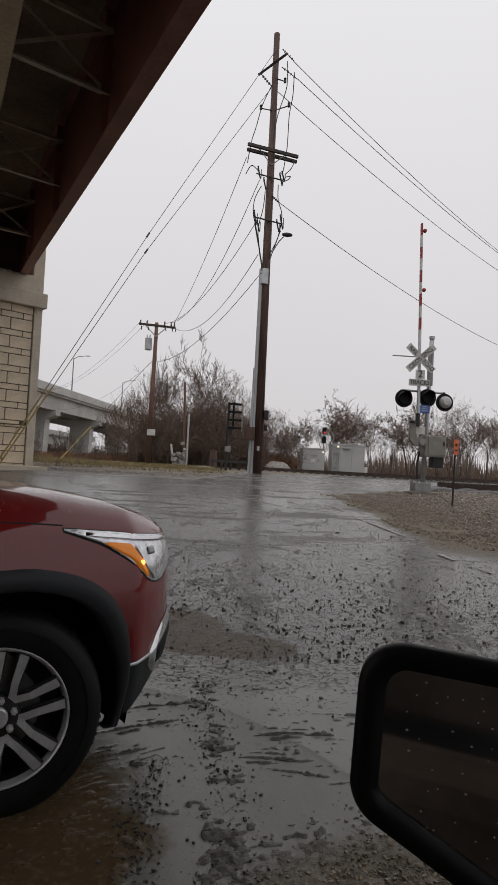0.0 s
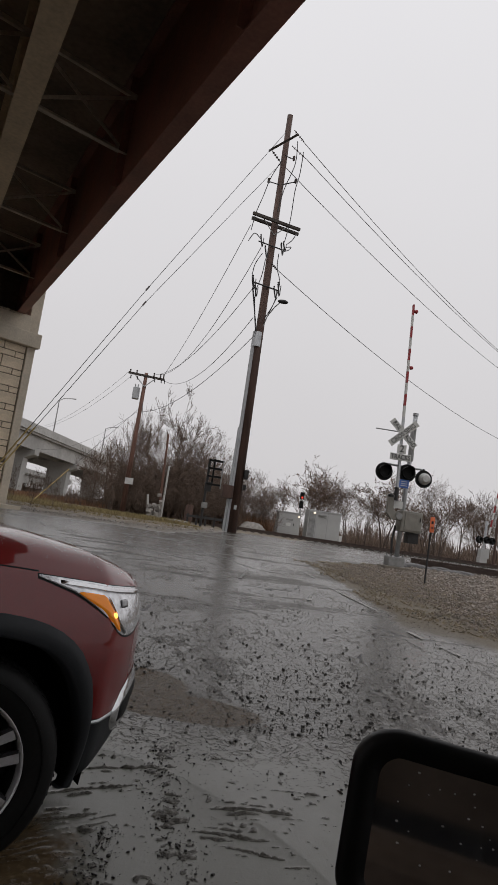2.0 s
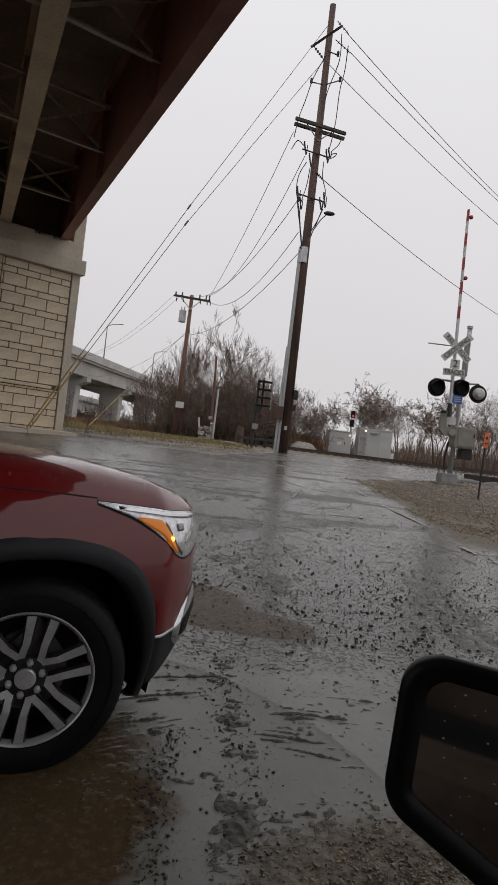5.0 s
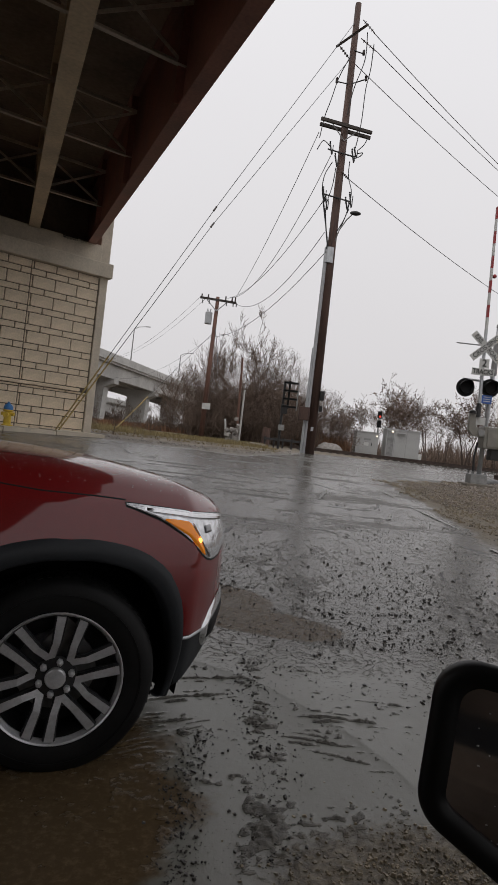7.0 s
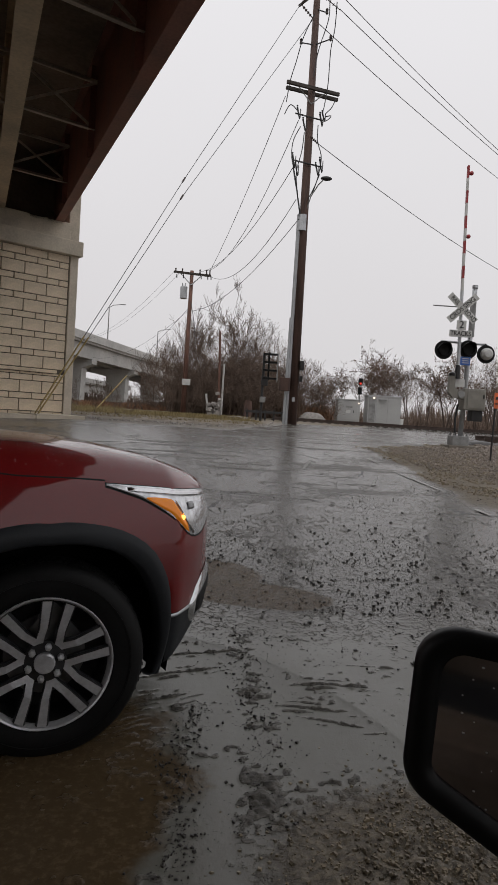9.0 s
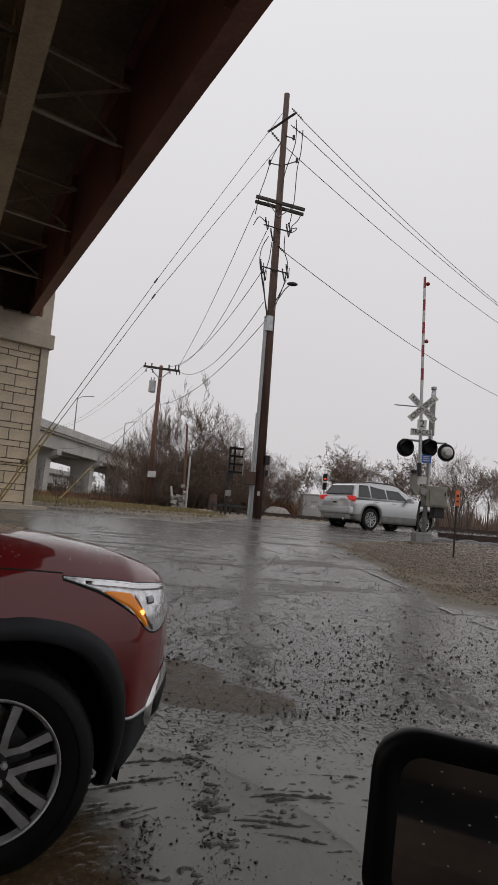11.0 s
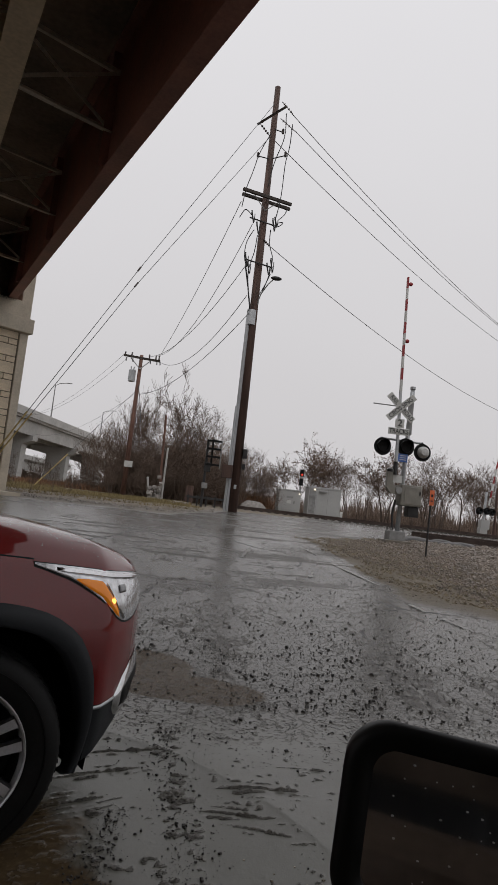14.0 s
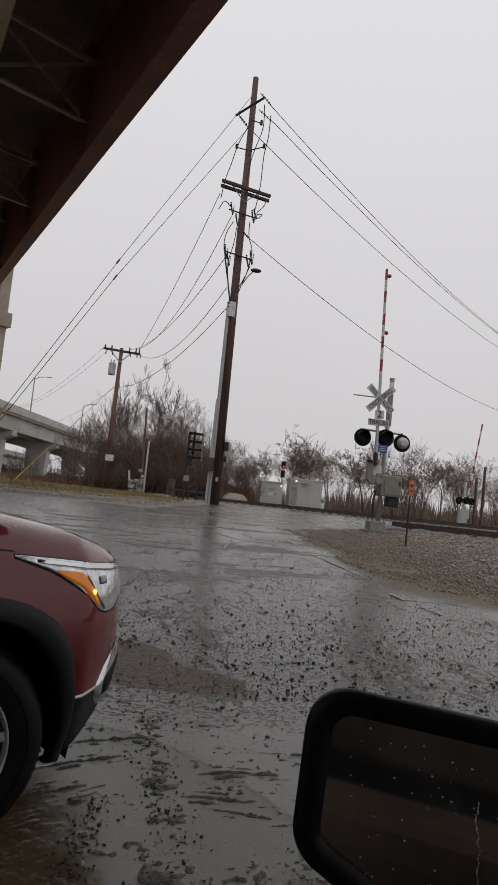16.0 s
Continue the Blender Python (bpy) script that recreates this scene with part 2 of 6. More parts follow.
def ground_material():
    """Wet patched asphalt with films of water, muddy puddles, gravel on the shoulder and a grassy verge."""
    m = bpy.data.materials.new("wet_ground")
    m.use_nodes = True
    n, l = m.node_tree.nodes, m.node_tree.links
    b = n["Principled BSDF"]
    co = n.new("ShaderNodeTexCoord")
    pos = co.outputs["Object"]
    sx = n.new("ShaderNodeSeparateXYZ")
    l.new(pos, sx.inputs[0])

    def noi(scale, detail=4.0, rough=0.55, distort=0.0, stretch=None):
        t = n.new("ShaderNodeTexNoise")
        t.inputs["Scale"].default_value, t.inputs["Detail"].default_value = scale, detail
        t.inputs["Roughness"].default_value, t.inputs["Distortion"].default_value = rough, distort
        if stretch:
            mp = n.new("ShaderNodeMapping")
            mp.inputs["Scale"].default_value = stretch
            l.new(pos, mp.inputs["Vector"])
            l.new(mp.outputs["Vector"], t.inputs["Vector"])
        else:
            l.new(pos, t.inputs["Vector"])
        return t.outputs["Fac"]

    def mth(op, a, b2=None, c=None, clamp=False):
        k = n.new("ShaderNodeMath")
        k.operation, k.use_clamp = op, clamp
        for i, v in enumerate((a, b2, c)):
            if v is None:
                continue
            if isinstance(v, (int, float)):
                k.inputs[i].default_value = v
            else:
                l.new(v, k.inputs[i])
        return k.outputs[0]

    def step(v, lo, hi):
        k = n.new("ShaderNodeMapRange")
        k.interpolation_type = "SMOOTHSTEP"
        k.inputs["From Min"].default_value, k.inputs["From Max"].default_value = lo, hi
        l.new(v, k.inputs["Value"])
        return k.outputs["Result"]

    def mix(f, a, c):
        k = n.new("ShaderNodeMixRGB")
        l.new(f, k.inputs["Fac"])
        for s, v in (("Color1", a), ("Color2", c)):
            if isinstance(v, tuple):
                k.inputs[s].default_value = (*v, 1)
            else:
                l.new(v, k.inputs[s])
        return k.outputs["Color"]

    X, Y = sx.outputs["X"], sx.outputs["Y"]
    wob = noi(0.9, 5.0)
    wob2 = noi(5.0, 5.0, 0.65)
    wobble = mth("ADD", mth("MULTIPLY", wob, 0.9), mth("MULTIPLY", wob2, 0.35))     # about 0.62 on average
    fine = noi(95.0, 3.0, 0.6)
    grain = noi(34.0, 5.0, 0.7)
    patch = noi(1.1, 10.0, 0.66, 0.0, (1.0, 0.6, 1.0))
    patch2 = noi(6.0, 10.0, 0.72, 0.0, (1.0, 0.45, 1.0))

    def oval(cx, cy, rx, ry, soft=0.25):
        dx = mth("MULTIPLY", mth("SUBTRACT", X, cx), 1 / rx)
        dy = mth("MULTIPLY", mth("SUBTRACT", Y, cy), 1 / ry)
        d = mth("SQRT", mth("ADD", mth("MULTIPLY", dx, dx), mth("MULTIPLY", dy, dy)))
        d = mth("ADD", d, mth("MULTIPLY", mth("SUBTRACT", wobble, 0.62), 1.1))
        return mth("SUBTRACT", 1.0, step(d, 1 - soft, 1 + soft))

    puddle = mth("MAXIMUM", oval(0.36, 4.63, 0.52, 0.27, 0.07), oval(-0.04, 5.15, 0.40, 0.40, 0.07))
    dark = oval(-1.05, 2.15, 1.02, 1.15, 0.06)
    heap = oval(0.92, 1.78, 0.66, 0.50, 0.3)
    # gravel on the shoulder round the crossing gate
    gx = step(mth("ADD", mth("SUBTRACT", X, 3.35), mth("MULTIPLY", mth("SUBTRACT", wobble, 0.62), 1.6)), -0.12, 0.25)
    gy = mth("SUBTRACT", 1.0, step(mth("ADD", Y, mth("MULTIPLY", mth("SUBTRACT", wobble, 0.62), 2.2)), 17.6, 18.4))
    gd = mth("SUBTRACT", mth("SUBTRACT", Y, mth("MULTIPLY", X, 0.9)), 12.1)
    gy = mth("MULTIPLY", gy, mth("SUBTRACT", 1.0, step(mth("ADD", gd, mth("MULTIPLY", mth("SUBTRACT", wobble, 0.62), 2.0)), -0.3, 0.5)))
    gn = step(mth("ADD", mth("ADD", Y, mth("MULTIPLY", X, 0.9)), mth("MULTIPLY", wobble, 1.2)), 12.4, 13.6)
    gravel = mth("MULTIPLY", mth("MULTIPLY", gx, gy), gn)
    # verge beyond the road
    vy = mth("SUBTRACT", Y, mth("MULTIPLY_ADD", mth("MAXIMUM", X, 0.0), 2.6, 19.0))
    verge = step(mth("ADD", vy, mth("MULTIPLY", mth("SUBTRACT", wobble, 0.62), 2.0)), -0.3, 0.5)
    farv = step(mth("ADD", Y, mth("MULTIPLY", wob, 2.0)), 44.0, 46.0)
    verge = mth("MAXIMUM", verge, farv)
    lane = oval(-9.5, 29.0, 6.5, 1.7, 0.3)

    vor = n.new("ShaderNodeTexVoronoi")
    vor.feature = "DISTANCE_TO_EDGE"
    vor.inputs["Scale"].default_value = 0.5
    warp = n.new("ShaderNodeMixRGB")
    warp.inputs["Fac"].default_value = 0.35
    wn2 = n.new("ShaderNodeTexNoise")
    wn2.inputs["Scale"].default_value, wn2.inputs["Detail"].default_value = 1.6, 6.0
    l.new(pos, wn2.inputs["Vector"])
    l.new(pos, warp.inputs["Color1"])
    l.new(wn2.outputs["Color"], warp.inputs["Color2"])
    l.new(warp.outputs["Color"], vor.inputs["Vector"])
    crack = mth("MULTIPLY", mth("SUBTRACT", 1.0, step(vor.outputs["Distance"], 0.004, 0.012)), step(noi(0.8, 4.0), 0.47, 0.56))
    crack = mth("MULTIPLY", crack, step(Y, 4.5, 6.0))
    # broken films of water on the worn asphalt, and ragged dry streaks across the far road
    crumb = noi(16.0, 8.0, 0.74, 0.0, (1.0, 0.5, 1.0))
    film = mth("ADD", mth("ADD", mth("MULTIPLY", patch, 0.55), mth("MULTIPLY", patch2, 0.45)), mth("MULTIPLY", crumb, 0.5))
    film = mth("MULTIPLY", step(film, 0.60, 0.72), mth("SUBTRACT", 1.0, mth("MULTIPLY", step(grain, 0.54, 0.60), 0.6)))
    nearby = mth("SUBTRACT", 1.0, step(mth("ADD", Y, mth("MULTIPLY", mth("SUBTRACT", patch2, 0.5), 2.0)), 3.6, 4.6))
    worn = mth("MULTIPLY", step(noi(1.1, 9.0, 0.7, 0.0, (0.30, 1.3, 1.0)), 0.55, 0.60), step(Y, 7.0, 11.0))
    film = mth("MULTIPLY", film, mth("SUBTRACT", 1.0, worn))
    rel = n.new("ShaderNodeAttribute")
    rel.attribute_name = "relief"
    ragged = mth("ADD", mth("MULTIPLY", mth("SUBTRACT", grain, 0.5), 0.008), mth("MULTIPLY", mth("SUBTRACT", fine, 0.5), 0.003))
    level = mth("SUBTRACT", 1.0, step(mth("ADD", rel.outputs["Fac"], ragged), 0.0016, 0.0030))
    film = mth("ADD", mth("MULTIPLY", film, mth("SUBTRACT", 1.0, nearby)), mth("MULTIPLY", level, nearby))
    film = mth("MULTIPLY", film, mth("SUBTRACT", 1.0, mth("MULTIPLY", puddle, 0.55)))
    film = mth("MAXIMUM", mth("MULTIPLY", film, mth("SUBTRACT", 1.0, gravel)), mth("MULTIPLY", dark, 0.55))
    film = mth("MULTIPLY", film, mth("SUBTRACT", 1.0, mth("MAXIMUM", mth("MAXIMUM", verge, heap), crack)), None, True)

    asphalt = mix(step(patch2, 0.35, 0.7), (0.050, 0.046, 0.039), (0.095, 0.087, 0.074))
    asphalt = mix(step(grain, 0.42, 0.72), asphalt, (0.110, 0.100, 0.084))
    asphalt = mix(step(noi(60.0, 2.0), 0.60, 0.66), asphalt, (0.028, 0.025, 0.022))
    asphalt = mix(crack, asphalt, (0.012, 0.011, 0.010))
    mud = mix(step(patch, 0.35, 0.65), (0.150, 0.148, 0.128), (0.118, 0.114, 0.097))
    worn_top = mix(step(patch, 0.4, 0.6), (0.100, 0.093, 0.080), (0.080, 0.073, 0.062))
    col = mix(film, asphalt, mix(nearby, worn_top, mud))
    stones = mix(step(grain, 0.35, 0.7), (0.072, 0.058, 0.040), (0.205, 0.170, 0.120))
    col = mix(gravel, col, stones)
    col = mix(heap, col, stones)
    turf = mix(step(noi(1.3, 6.0, 0.65), 0.42, 0.62), (0.21, 0.178, 0.138), (0.095, 0.074, 0.044))
    turf = mix(step(fine, 0.4, 0.7), turf, (0.10, 0.075, 0.045))
    turf = mix(lane, turf, (0.30, 0.27, 0.23))
    apron = mth("SUBTRACT", 1.0, step(mth("ADD", vy, mth("MULTIPLY", mth("SUBTRACT", wobble, 0.62), 5.0)), 0.6, 2.4))
    turf = mix(apron, turf, mix(step(grain, 0.4, 0.65), (0.13, 0.115, 0.098), (0.25, 0.23, 0.20)))
    col = mix(verge, col, turf)
    col = mix(mth("MULTIPLY", mth("MAXIMUM", puddle, dark), mth("SUBTRACT", 1.0, heap)), col, mix(step(grain, 0.45, 0.75), (0.072, 0.049, 0.026), (0.130, 0.092, 0.052)))
    l.new(col, b.inputs["Base Color"])

    rough = mth("MULTIPLY_ADD", mth("SUBTRACT", 1.0, film), mth("MULTIPLY_ADD", nearby, 0.14, 0.18), 0.16)
    rough = mth("ADD", rough, mth("MULTIPLY", worn, 0.14))
    rough = mth("ADD", rough, mth("MULTIPLY", mth("MAXIMUM", gravel, verge), 0.35), None, True)
    l.new(rough, b.inputs["Roughness"])
    l.new(mth("SUBTRACT", 0.5, mth("MAXIMUM", mth("MULTIPLY", puddle, 0.32), mth("MULTIPLY", dark, 0.28))), b.inputs["Specular IOR Level"])
    b.inputs["IOR"].default_value = 1.40
    relief = mth("ADD", mth("ADD", mth("MULTIPLY", grain, 0.75), mth("MULTIPLY", fine, 0.35)), mth("MULTIPLY", crumb, 0.9))
    relief = mth("MULTIPLY", relief, mth("MULTIPLY_ADD", mth("SUBTRACT", 1.0, film), 0.86, 0.14))
    bp = n.new("ShaderNodeBump")
    bp.inputs["Strength"].default_value, bp.inputs["Distance"].default_value = 0.65, 0.014
    l.new(relief, bp.inputs["Height"])
    l.new(bp.outputs["Normal"], b.inputs["Normal"])
    return m


GROUNDM = ground_material()


# ---- mesh helpers ----
def mesh_of(name, verts, faces, material=None, smooth=False):
    me = bpy.data.meshes.new(name)
    me.from_pydata([tuple(map(float, v)) for v in verts], [], faces)
    if material:
        me.materials.append(material)
    if smooth:
        me.polygons.foreach_set("use_smooth", [True] * len(me.polygons))
    me.update()
    return me


def part(name, bm, material, parent=None, label="", m=None, smooth=False):
    """Links a bmesh or a mesh as one object under a thing or a part."""
    if isinstance(bm, bmesh.types.BMesh):
        me = bpy.data.meshes.new(name)
        bmesh.ops.recalc_face_normals(bm, faces=bm.faces)
        bm.to_mesh(me)
        bm.free()
        if smooth:
            me.polygons.foreach_set("use_smooth", [True] * len(me.polygons))
    else:
        me = bm
    if material and not me.materials:
        me.materials.append(material)
    ob = new(name, me)
    if parent:
        ob.parent = parent
    if m is not None:
        ob.matrix_basis = m
    if label:
        tagged(ob, label)
    return ob


def thing(name, place, label, category, group="", m=None, kind=""):
    ob = new(name)
    ob.empty_display_size = 0.1
    ob.matrix_basis = m if m is not None else Matrix.Translation(place)
    return tagged(ob, label, category, group, kind)


def add_box(bm, c, s, rot=None, bevel=0.0):
    r = bmesh.ops.create_cube(bm, size=1.0)
    vs = r["verts"]
    m = Matrix.Translation(c) @ (rot.to_4x4() if rot is not None else Matrix()) @ Matrix.Diagonal((*s, 1))
    bmesh.ops.transform(bm, matrix=m, verts=vs)
    if bevel:
        es = {e for v in vs for e in v.link_edges}
        bmesh.ops.bevel(bm, geom=list(es), offset=bevel, segments=2, affect="EDGES", profile=0.7)


def box(c, s, bevel=0.0, rot=None):
    bm = bmesh.new()
    add_box(bm, c, s, rot, bevel)
    return bm


def add_tube(bm, a, b2, r1, r2=None, seg=12, cap=True):
    a, b2 = Vector(a), Vector(b2)
    r2 = r1 if r2 is None else r2
    d = b2 - a
    q = d.to_track_quat("Z", "Y").to_matrix().to_4x4()
    r = bmesh.ops.create_cone(bm, cap_ends=cap, segments=seg, radius1=r1, radius2=r2, depth=d.length)
    bmesh.ops.transform(bm, matrix=Matrix.Translation((a + b2) / 2) @ q, verts=r["verts"])


def tube(a, b2, r1, r2=None, seg=12):
    bm = bmesh.new()
    add_tube(bm, a, b2, r1, r2, seg)
    return bm


def add_path(bm, pts, r, seg=6):
    pts = [Vector(p) for p in pts]
    prev = None
    for i, p in enumerate(pts):
        d = (pts[min(i + 1, len(pts) - 1)] - pts[max(i - 1, 0)]).normalized()
        u = d.cross(Vector((0.31, 0.17, 0.93))).normalized()
        v = d.cross(u)
        ring = [bm.verts.new(p + (u * math.cos(2 * math.pi * k / seg) + v * math.sin(2 * math.pi * k / seg)) * r) for k in range(seg)]
        if prev:
            for k in range(seg):
                bm.faces.new((prev[k], prev[(k + 1) % seg], ring[(k + 1) % seg], ring[k]))
        else:
            bm.faces.new(ring[::-1])
        prev = ring
    bm.faces.new(prev)


def path_tube(pts, r, seg=6):
    bm = bmesh.new()
    add_path(bm, pts, r, seg)
    return bm


def add_ball(bm, c, r, s=(1, 1, 1), seg=12):
    k = bmesh.ops.create_uvsphere(bm, u_segments=seg, v_segments=max(6, seg // 2), radius=r)
    bmesh.ops.transform(bm, matrix=Matrix.Translation(c) @ Matrix.Diagonal((*s, 1)), verts=k["verts"])


def add_lathe(bm, prof, seg=24, m=None):
    """prof: (radius, height) round the z axis."""
    rings = []
    for r, z in prof:
        rings.append([bm.verts.new((r * math.cos(2 * math.pi * i / seg), r * math.sin(2 * math.pi * i / seg), z)) for i in range(seg)])
    for a, b2 in zip(rings[:-1], rings[1:]):
        for i in range(seg):
            j = (i + 1) % seg
            bm.faces.new((a[i], a[j], b2[j], b2[i]))
    if m is not None:
        bmesh.ops.transform(bm, matrix=m, verts=[v for ring in rings for v in ring])


def lathe(prof, seg=24, m=None):
    bm = bmesh.new()
    add_lathe(bm, prof, seg, m)
    return bm


def add_prism(bm, outline, y0, y1):
    """An outline of (x, z) drawn out from y0 to y1."""
    a = [bm.verts.new((x, y0, z)) for x, z in outline]
    c = [bm.verts.new((x, y1, z)) for x, z in outline]
    bm.faces.new(a)
    bm.faces.new(list(reversed(c)))
    k = len(a)
    for i in range(k):
        j = (i + 1) % k
        bm.faces.new((a[i], c[i], c[j], a[j]))


def prism(outline, y0, y1):
    bm = bmesh.new()
    add_prism(bm, outline, y0, y1)
    return bm


def sag(a, b2, drop, k=14):
    a, b2 = Vector(a), Vector(b2)
    return [a.lerp(b2, i / k) - Vector((0, 0, drop * 4 * (i / k) * (1 - i / k))) for i in range(k + 1)]


def lettering(text, size, material, parent, m, squeeze=1.0):
    cu = bpy.data.curves.new("lettering", "FONT")
    cu.body, cu.size, cu.align_x, cu.align_y, cu.extrude = text, size, "CENTER", "CENTER", 0.002
    cu.offset = 0.002
    tmp = bpy.data.objects.new("lettering_source", cu)
    scene.collection.objects.link(tmp)
    me = bpy.data.meshes.new_from_object(tmp.evaluated_get(bpy.context.evaluated_depsgraph_get()))
    bpy.data.objects.remove(tmp)
    me.materials.clear()
    me.materials.append(material)
    me.transform(Matrix.Diagonal((squeeze, 1, 1, 1)))
    return part("lettering", me, material, parent, "black lettering", m)


# ---- the lie of the land ----
GY = np.array([-60, 3.8, 5.5, 9, 14, 17, 21, 25, 34, 45, 50, 120, 900.0])
GZ = np.array([0, 0, 0.07, 0.30, 0.69, 0.85, 1.0, 1.16, 1.14, 1.2, 1.4, 1.5, 1.5])


def land(x, y):
    """The height of the ground: the road climbs gently to the crossing; a shallow basin holds the puddle under the car."""
    x, y = np.asarray(x, float), np.asarray(y, float)
    z = (np.interp(y - 0.7, GY, GZ) + np.interp(y, GY, GZ) + np.interp(y + 0.7, GY, GZ)) / 3
    d = np.hypot((x + 1.2) / 1.6, (y - 2.0) / 1.5)
    z = z - 0.09 * np.clip(1.35 - d, 0, 1) ** 0.7 * (d < 1.35)
    z = z - 0.2 * np.clip((x - 5) / 6, 0, 1) * np.clip((y - 21) / 5, 0, 1) * np.clip((46 - y) / 8, 0, 1)
    return z


def gz(x, y):
    return float(land(x, y))


def lattice(x, y, seed):
    """Smooth value noise in numpy, 0 to 1."""
    r = np.random.RandomState(seed)
    table = r.rand(256, 256)
    xi, yi = np.floor(x).astype(int), np.floor(y).astype(int)
    fx, fy = x - xi, y - yi
    fx, fy = fx * fx * (3 - 2 * fx), fy * fy * (3 - 2 * fy)
    g2 = lambda a, c: table[a % 256, c % 256]
    return (g2(xi, yi) * (1 - fx) + g2(xi + 1, yi) * fx) * (1 - fy) + (g2(xi, yi + 1) * (1 - fx) + g2(xi + 1, yi + 1) * fx) * fy


def build_ground():
    grow = lambda a, f, k: np.cumsum(a * f ** np.arange(k))
    xs = np.r_[-2.6 - grow(0.06, 1.16, 52)[::-1], np.arange(-2.6, -1.2, 0.04), np.arange(-1.2, -0.6, 0.017), np.arange(-0.6, 1.3, 0.0095), np.arange(1.3, 1.8, 0.017), np.arange(1.8, 4.6, 0.04), 4.6 + grow(0.06, 1.16, 52)]
    ys = np.r_[1.4 - grow(0.06, 1.25, 24)[::-1], np.arange(1.4, 4.2, 0.0105), np.arange(4.2, 4.6, 0.018), np.arange(4.6, 7.0, 0.035), np.arange(7.0, 26.0, 0.12), 26 + grow(0.14, 1.14, 48)]
    x, y = np.meshgrid(xs, ys)
    z = land(x, y)
    near = np.clip((9 - y) / 4, 0, 1) * np.clip((y + 2) / 2, 0, 1) * np.clip((6 - np.abs(x - 0.8)) / 3, 0, 1)
    rough = np.clip(lattice(x * 1.3 + 3, y * 1.3, 2) * 1.6 - 0.35, 0, 1)
    z += near * (0.008 * (lattice(x * 1.9, y * 1.9, 3) - 0.85) + rough * 0.006 * (lattice(x * 8 + y * 2, y * 10, 4) - 0.5) + rough * 0.008 * (lattice(x * 24, y * 26, 5) - 0.5) + 0.007 * rough * (lattice(x * 55, y * 55, 7) - 0.5))
    # clear standing water, a heap of grit and the treads that wheels have pressed into the mud
    z -= 0.006 * np.exp(-(((x - 0.55) / 0.34) ** 2 + ((y - 2.62) / 0.18) ** 2)) + 0.006 * np.exp(-(((x - 0.03) / 0.08) ** 2 + ((y - 2.1) / 0.6) ** 2))
    heap = np.exp(-(((x - 0.93) / 0.44) ** 2 + ((y - 1.76) / 0.36) ** 2))
    z += 0.036 * heap * (0.4 + 0.6 * lattice(x * 30, y * 30, 6) + 0.5 * lattice(x * 75, y * 75, 26))
    for cx, cy, ang, w, h, pitch in ((0.68, 3.16, -0.04, 0.24, 0.10, 0.050), (0.52, 2.92, -0.22, 0.28, 0.10, 0.048), (0.62, 2.78, -0.35, 0.14, 0.07, 0.045), (0.95, 3.42, -0.05, 0.2, 0.03, 0.05), (-0.10, 3.32, 0.30, 0.30, 0.10, 0.050), (-0.02, 3.55, 0.16, 0.26, 0.05, 0.045), (-0.22, 3.02, 0.42, 0.30, 0.13, 0.046), (-0.30, 3.75, -0.2, 0.2, 0.09, 0.04), (-0.45, 2.75, 0.5, 0.18, 0.12, 0.04)):
        u = (x - cx) * np.cos(ang) + (y - cy) * np.sin(ang)
        v = -(x - cx) * np.sin(ang) + (y - cy) * np.cos(ang)
        m = np.clip(1.25 - np.hypot(u / w, v / h), 0, 1) * np.clip(lattice(u * 9 + 7, v * 26, 8) * 2.6 - 0.8, 0, 1.2)
        z += m * (0.020 * np.clip(np.sin((v + 0.006 * np.sin(u * 22)) * 2 * np.pi / pitch) - 0.25, -0.25, 0.75) + 0.008 * (lattice(x * 60, y * 60, 15) - 0.5))
    track = np.exp(-(((x - 0.23 - 0.05 * np.sin(y * 3)) / 0.085) ** 2)) * np.clip((4.1 - y) / 0.4, 0, 1) * np.clip((y - 1.95) / 0.3, 0, 1)
    track += 0.3 * np.exp(-(((x + 0.07 + 0.03 * np.sin(y * 7)) / 0.05) ** 2)) * np.clip((3.0 - y) / 0.3, 0, 1)
    z += 0.040 * track * (lattice(x * 17, y * 17, 9) * 0.6 + 0.6 * lattice(x * 40, y * 40, 14) + 0.3 * lattice(x * 80, y * 80, 27) - 0.72)
    # small clods that stand out of the wet mud
    clod = lattice(x * 9 + 2, y * 9, 17)
    z += near * np.clip((5.4 - y) / 1.5, 0, 1) * (0.045 * np.clip(lattice(x * 42, y * 42, 16) - 0.70, 0, 1) * np.clip(clod * 3 - 1.3, 0, 1))
    # water stands level between the ridges
    wet = np.clip((8 - y) / 2, 0, 1)
    base = land(x, y)
    z = np.where(z < base, base + (z - base) * (1 - wet), z)
    far = np.clip((y - 6) / 6, 0, 1)
    z += far * 0.005 * (lattice(x * 0.8, y * 0.8, 10) - 0.5)
    k = len(xs)
    idx = np.arange(len(xs) * len(ys)).reshape(len(ys), k)
    faces = np.stack([idx[:-1, :-1], idx[:-1, 1:], idx[1:, 1:], idx[1:, :-1]], -1).reshape(-1, 4)
    relief = np.clip((z - land(x, y)) * (y < 8), -0.05, 0.05)
    me = mesh_of("ground", np.stack([x, y, z], -1).reshape(-1, 3), faces.tolist(), GROUNDM, True)
    me.attributes.new("relief", "FLOAT", "POINT").data.foreach_set("value", relief.astype(np.float32).ravel())
    tagged(part("ground", me, GROUNDM), "wet cracked asphalt with muddy puddles, gravel and verge", "ground", kind="structure")


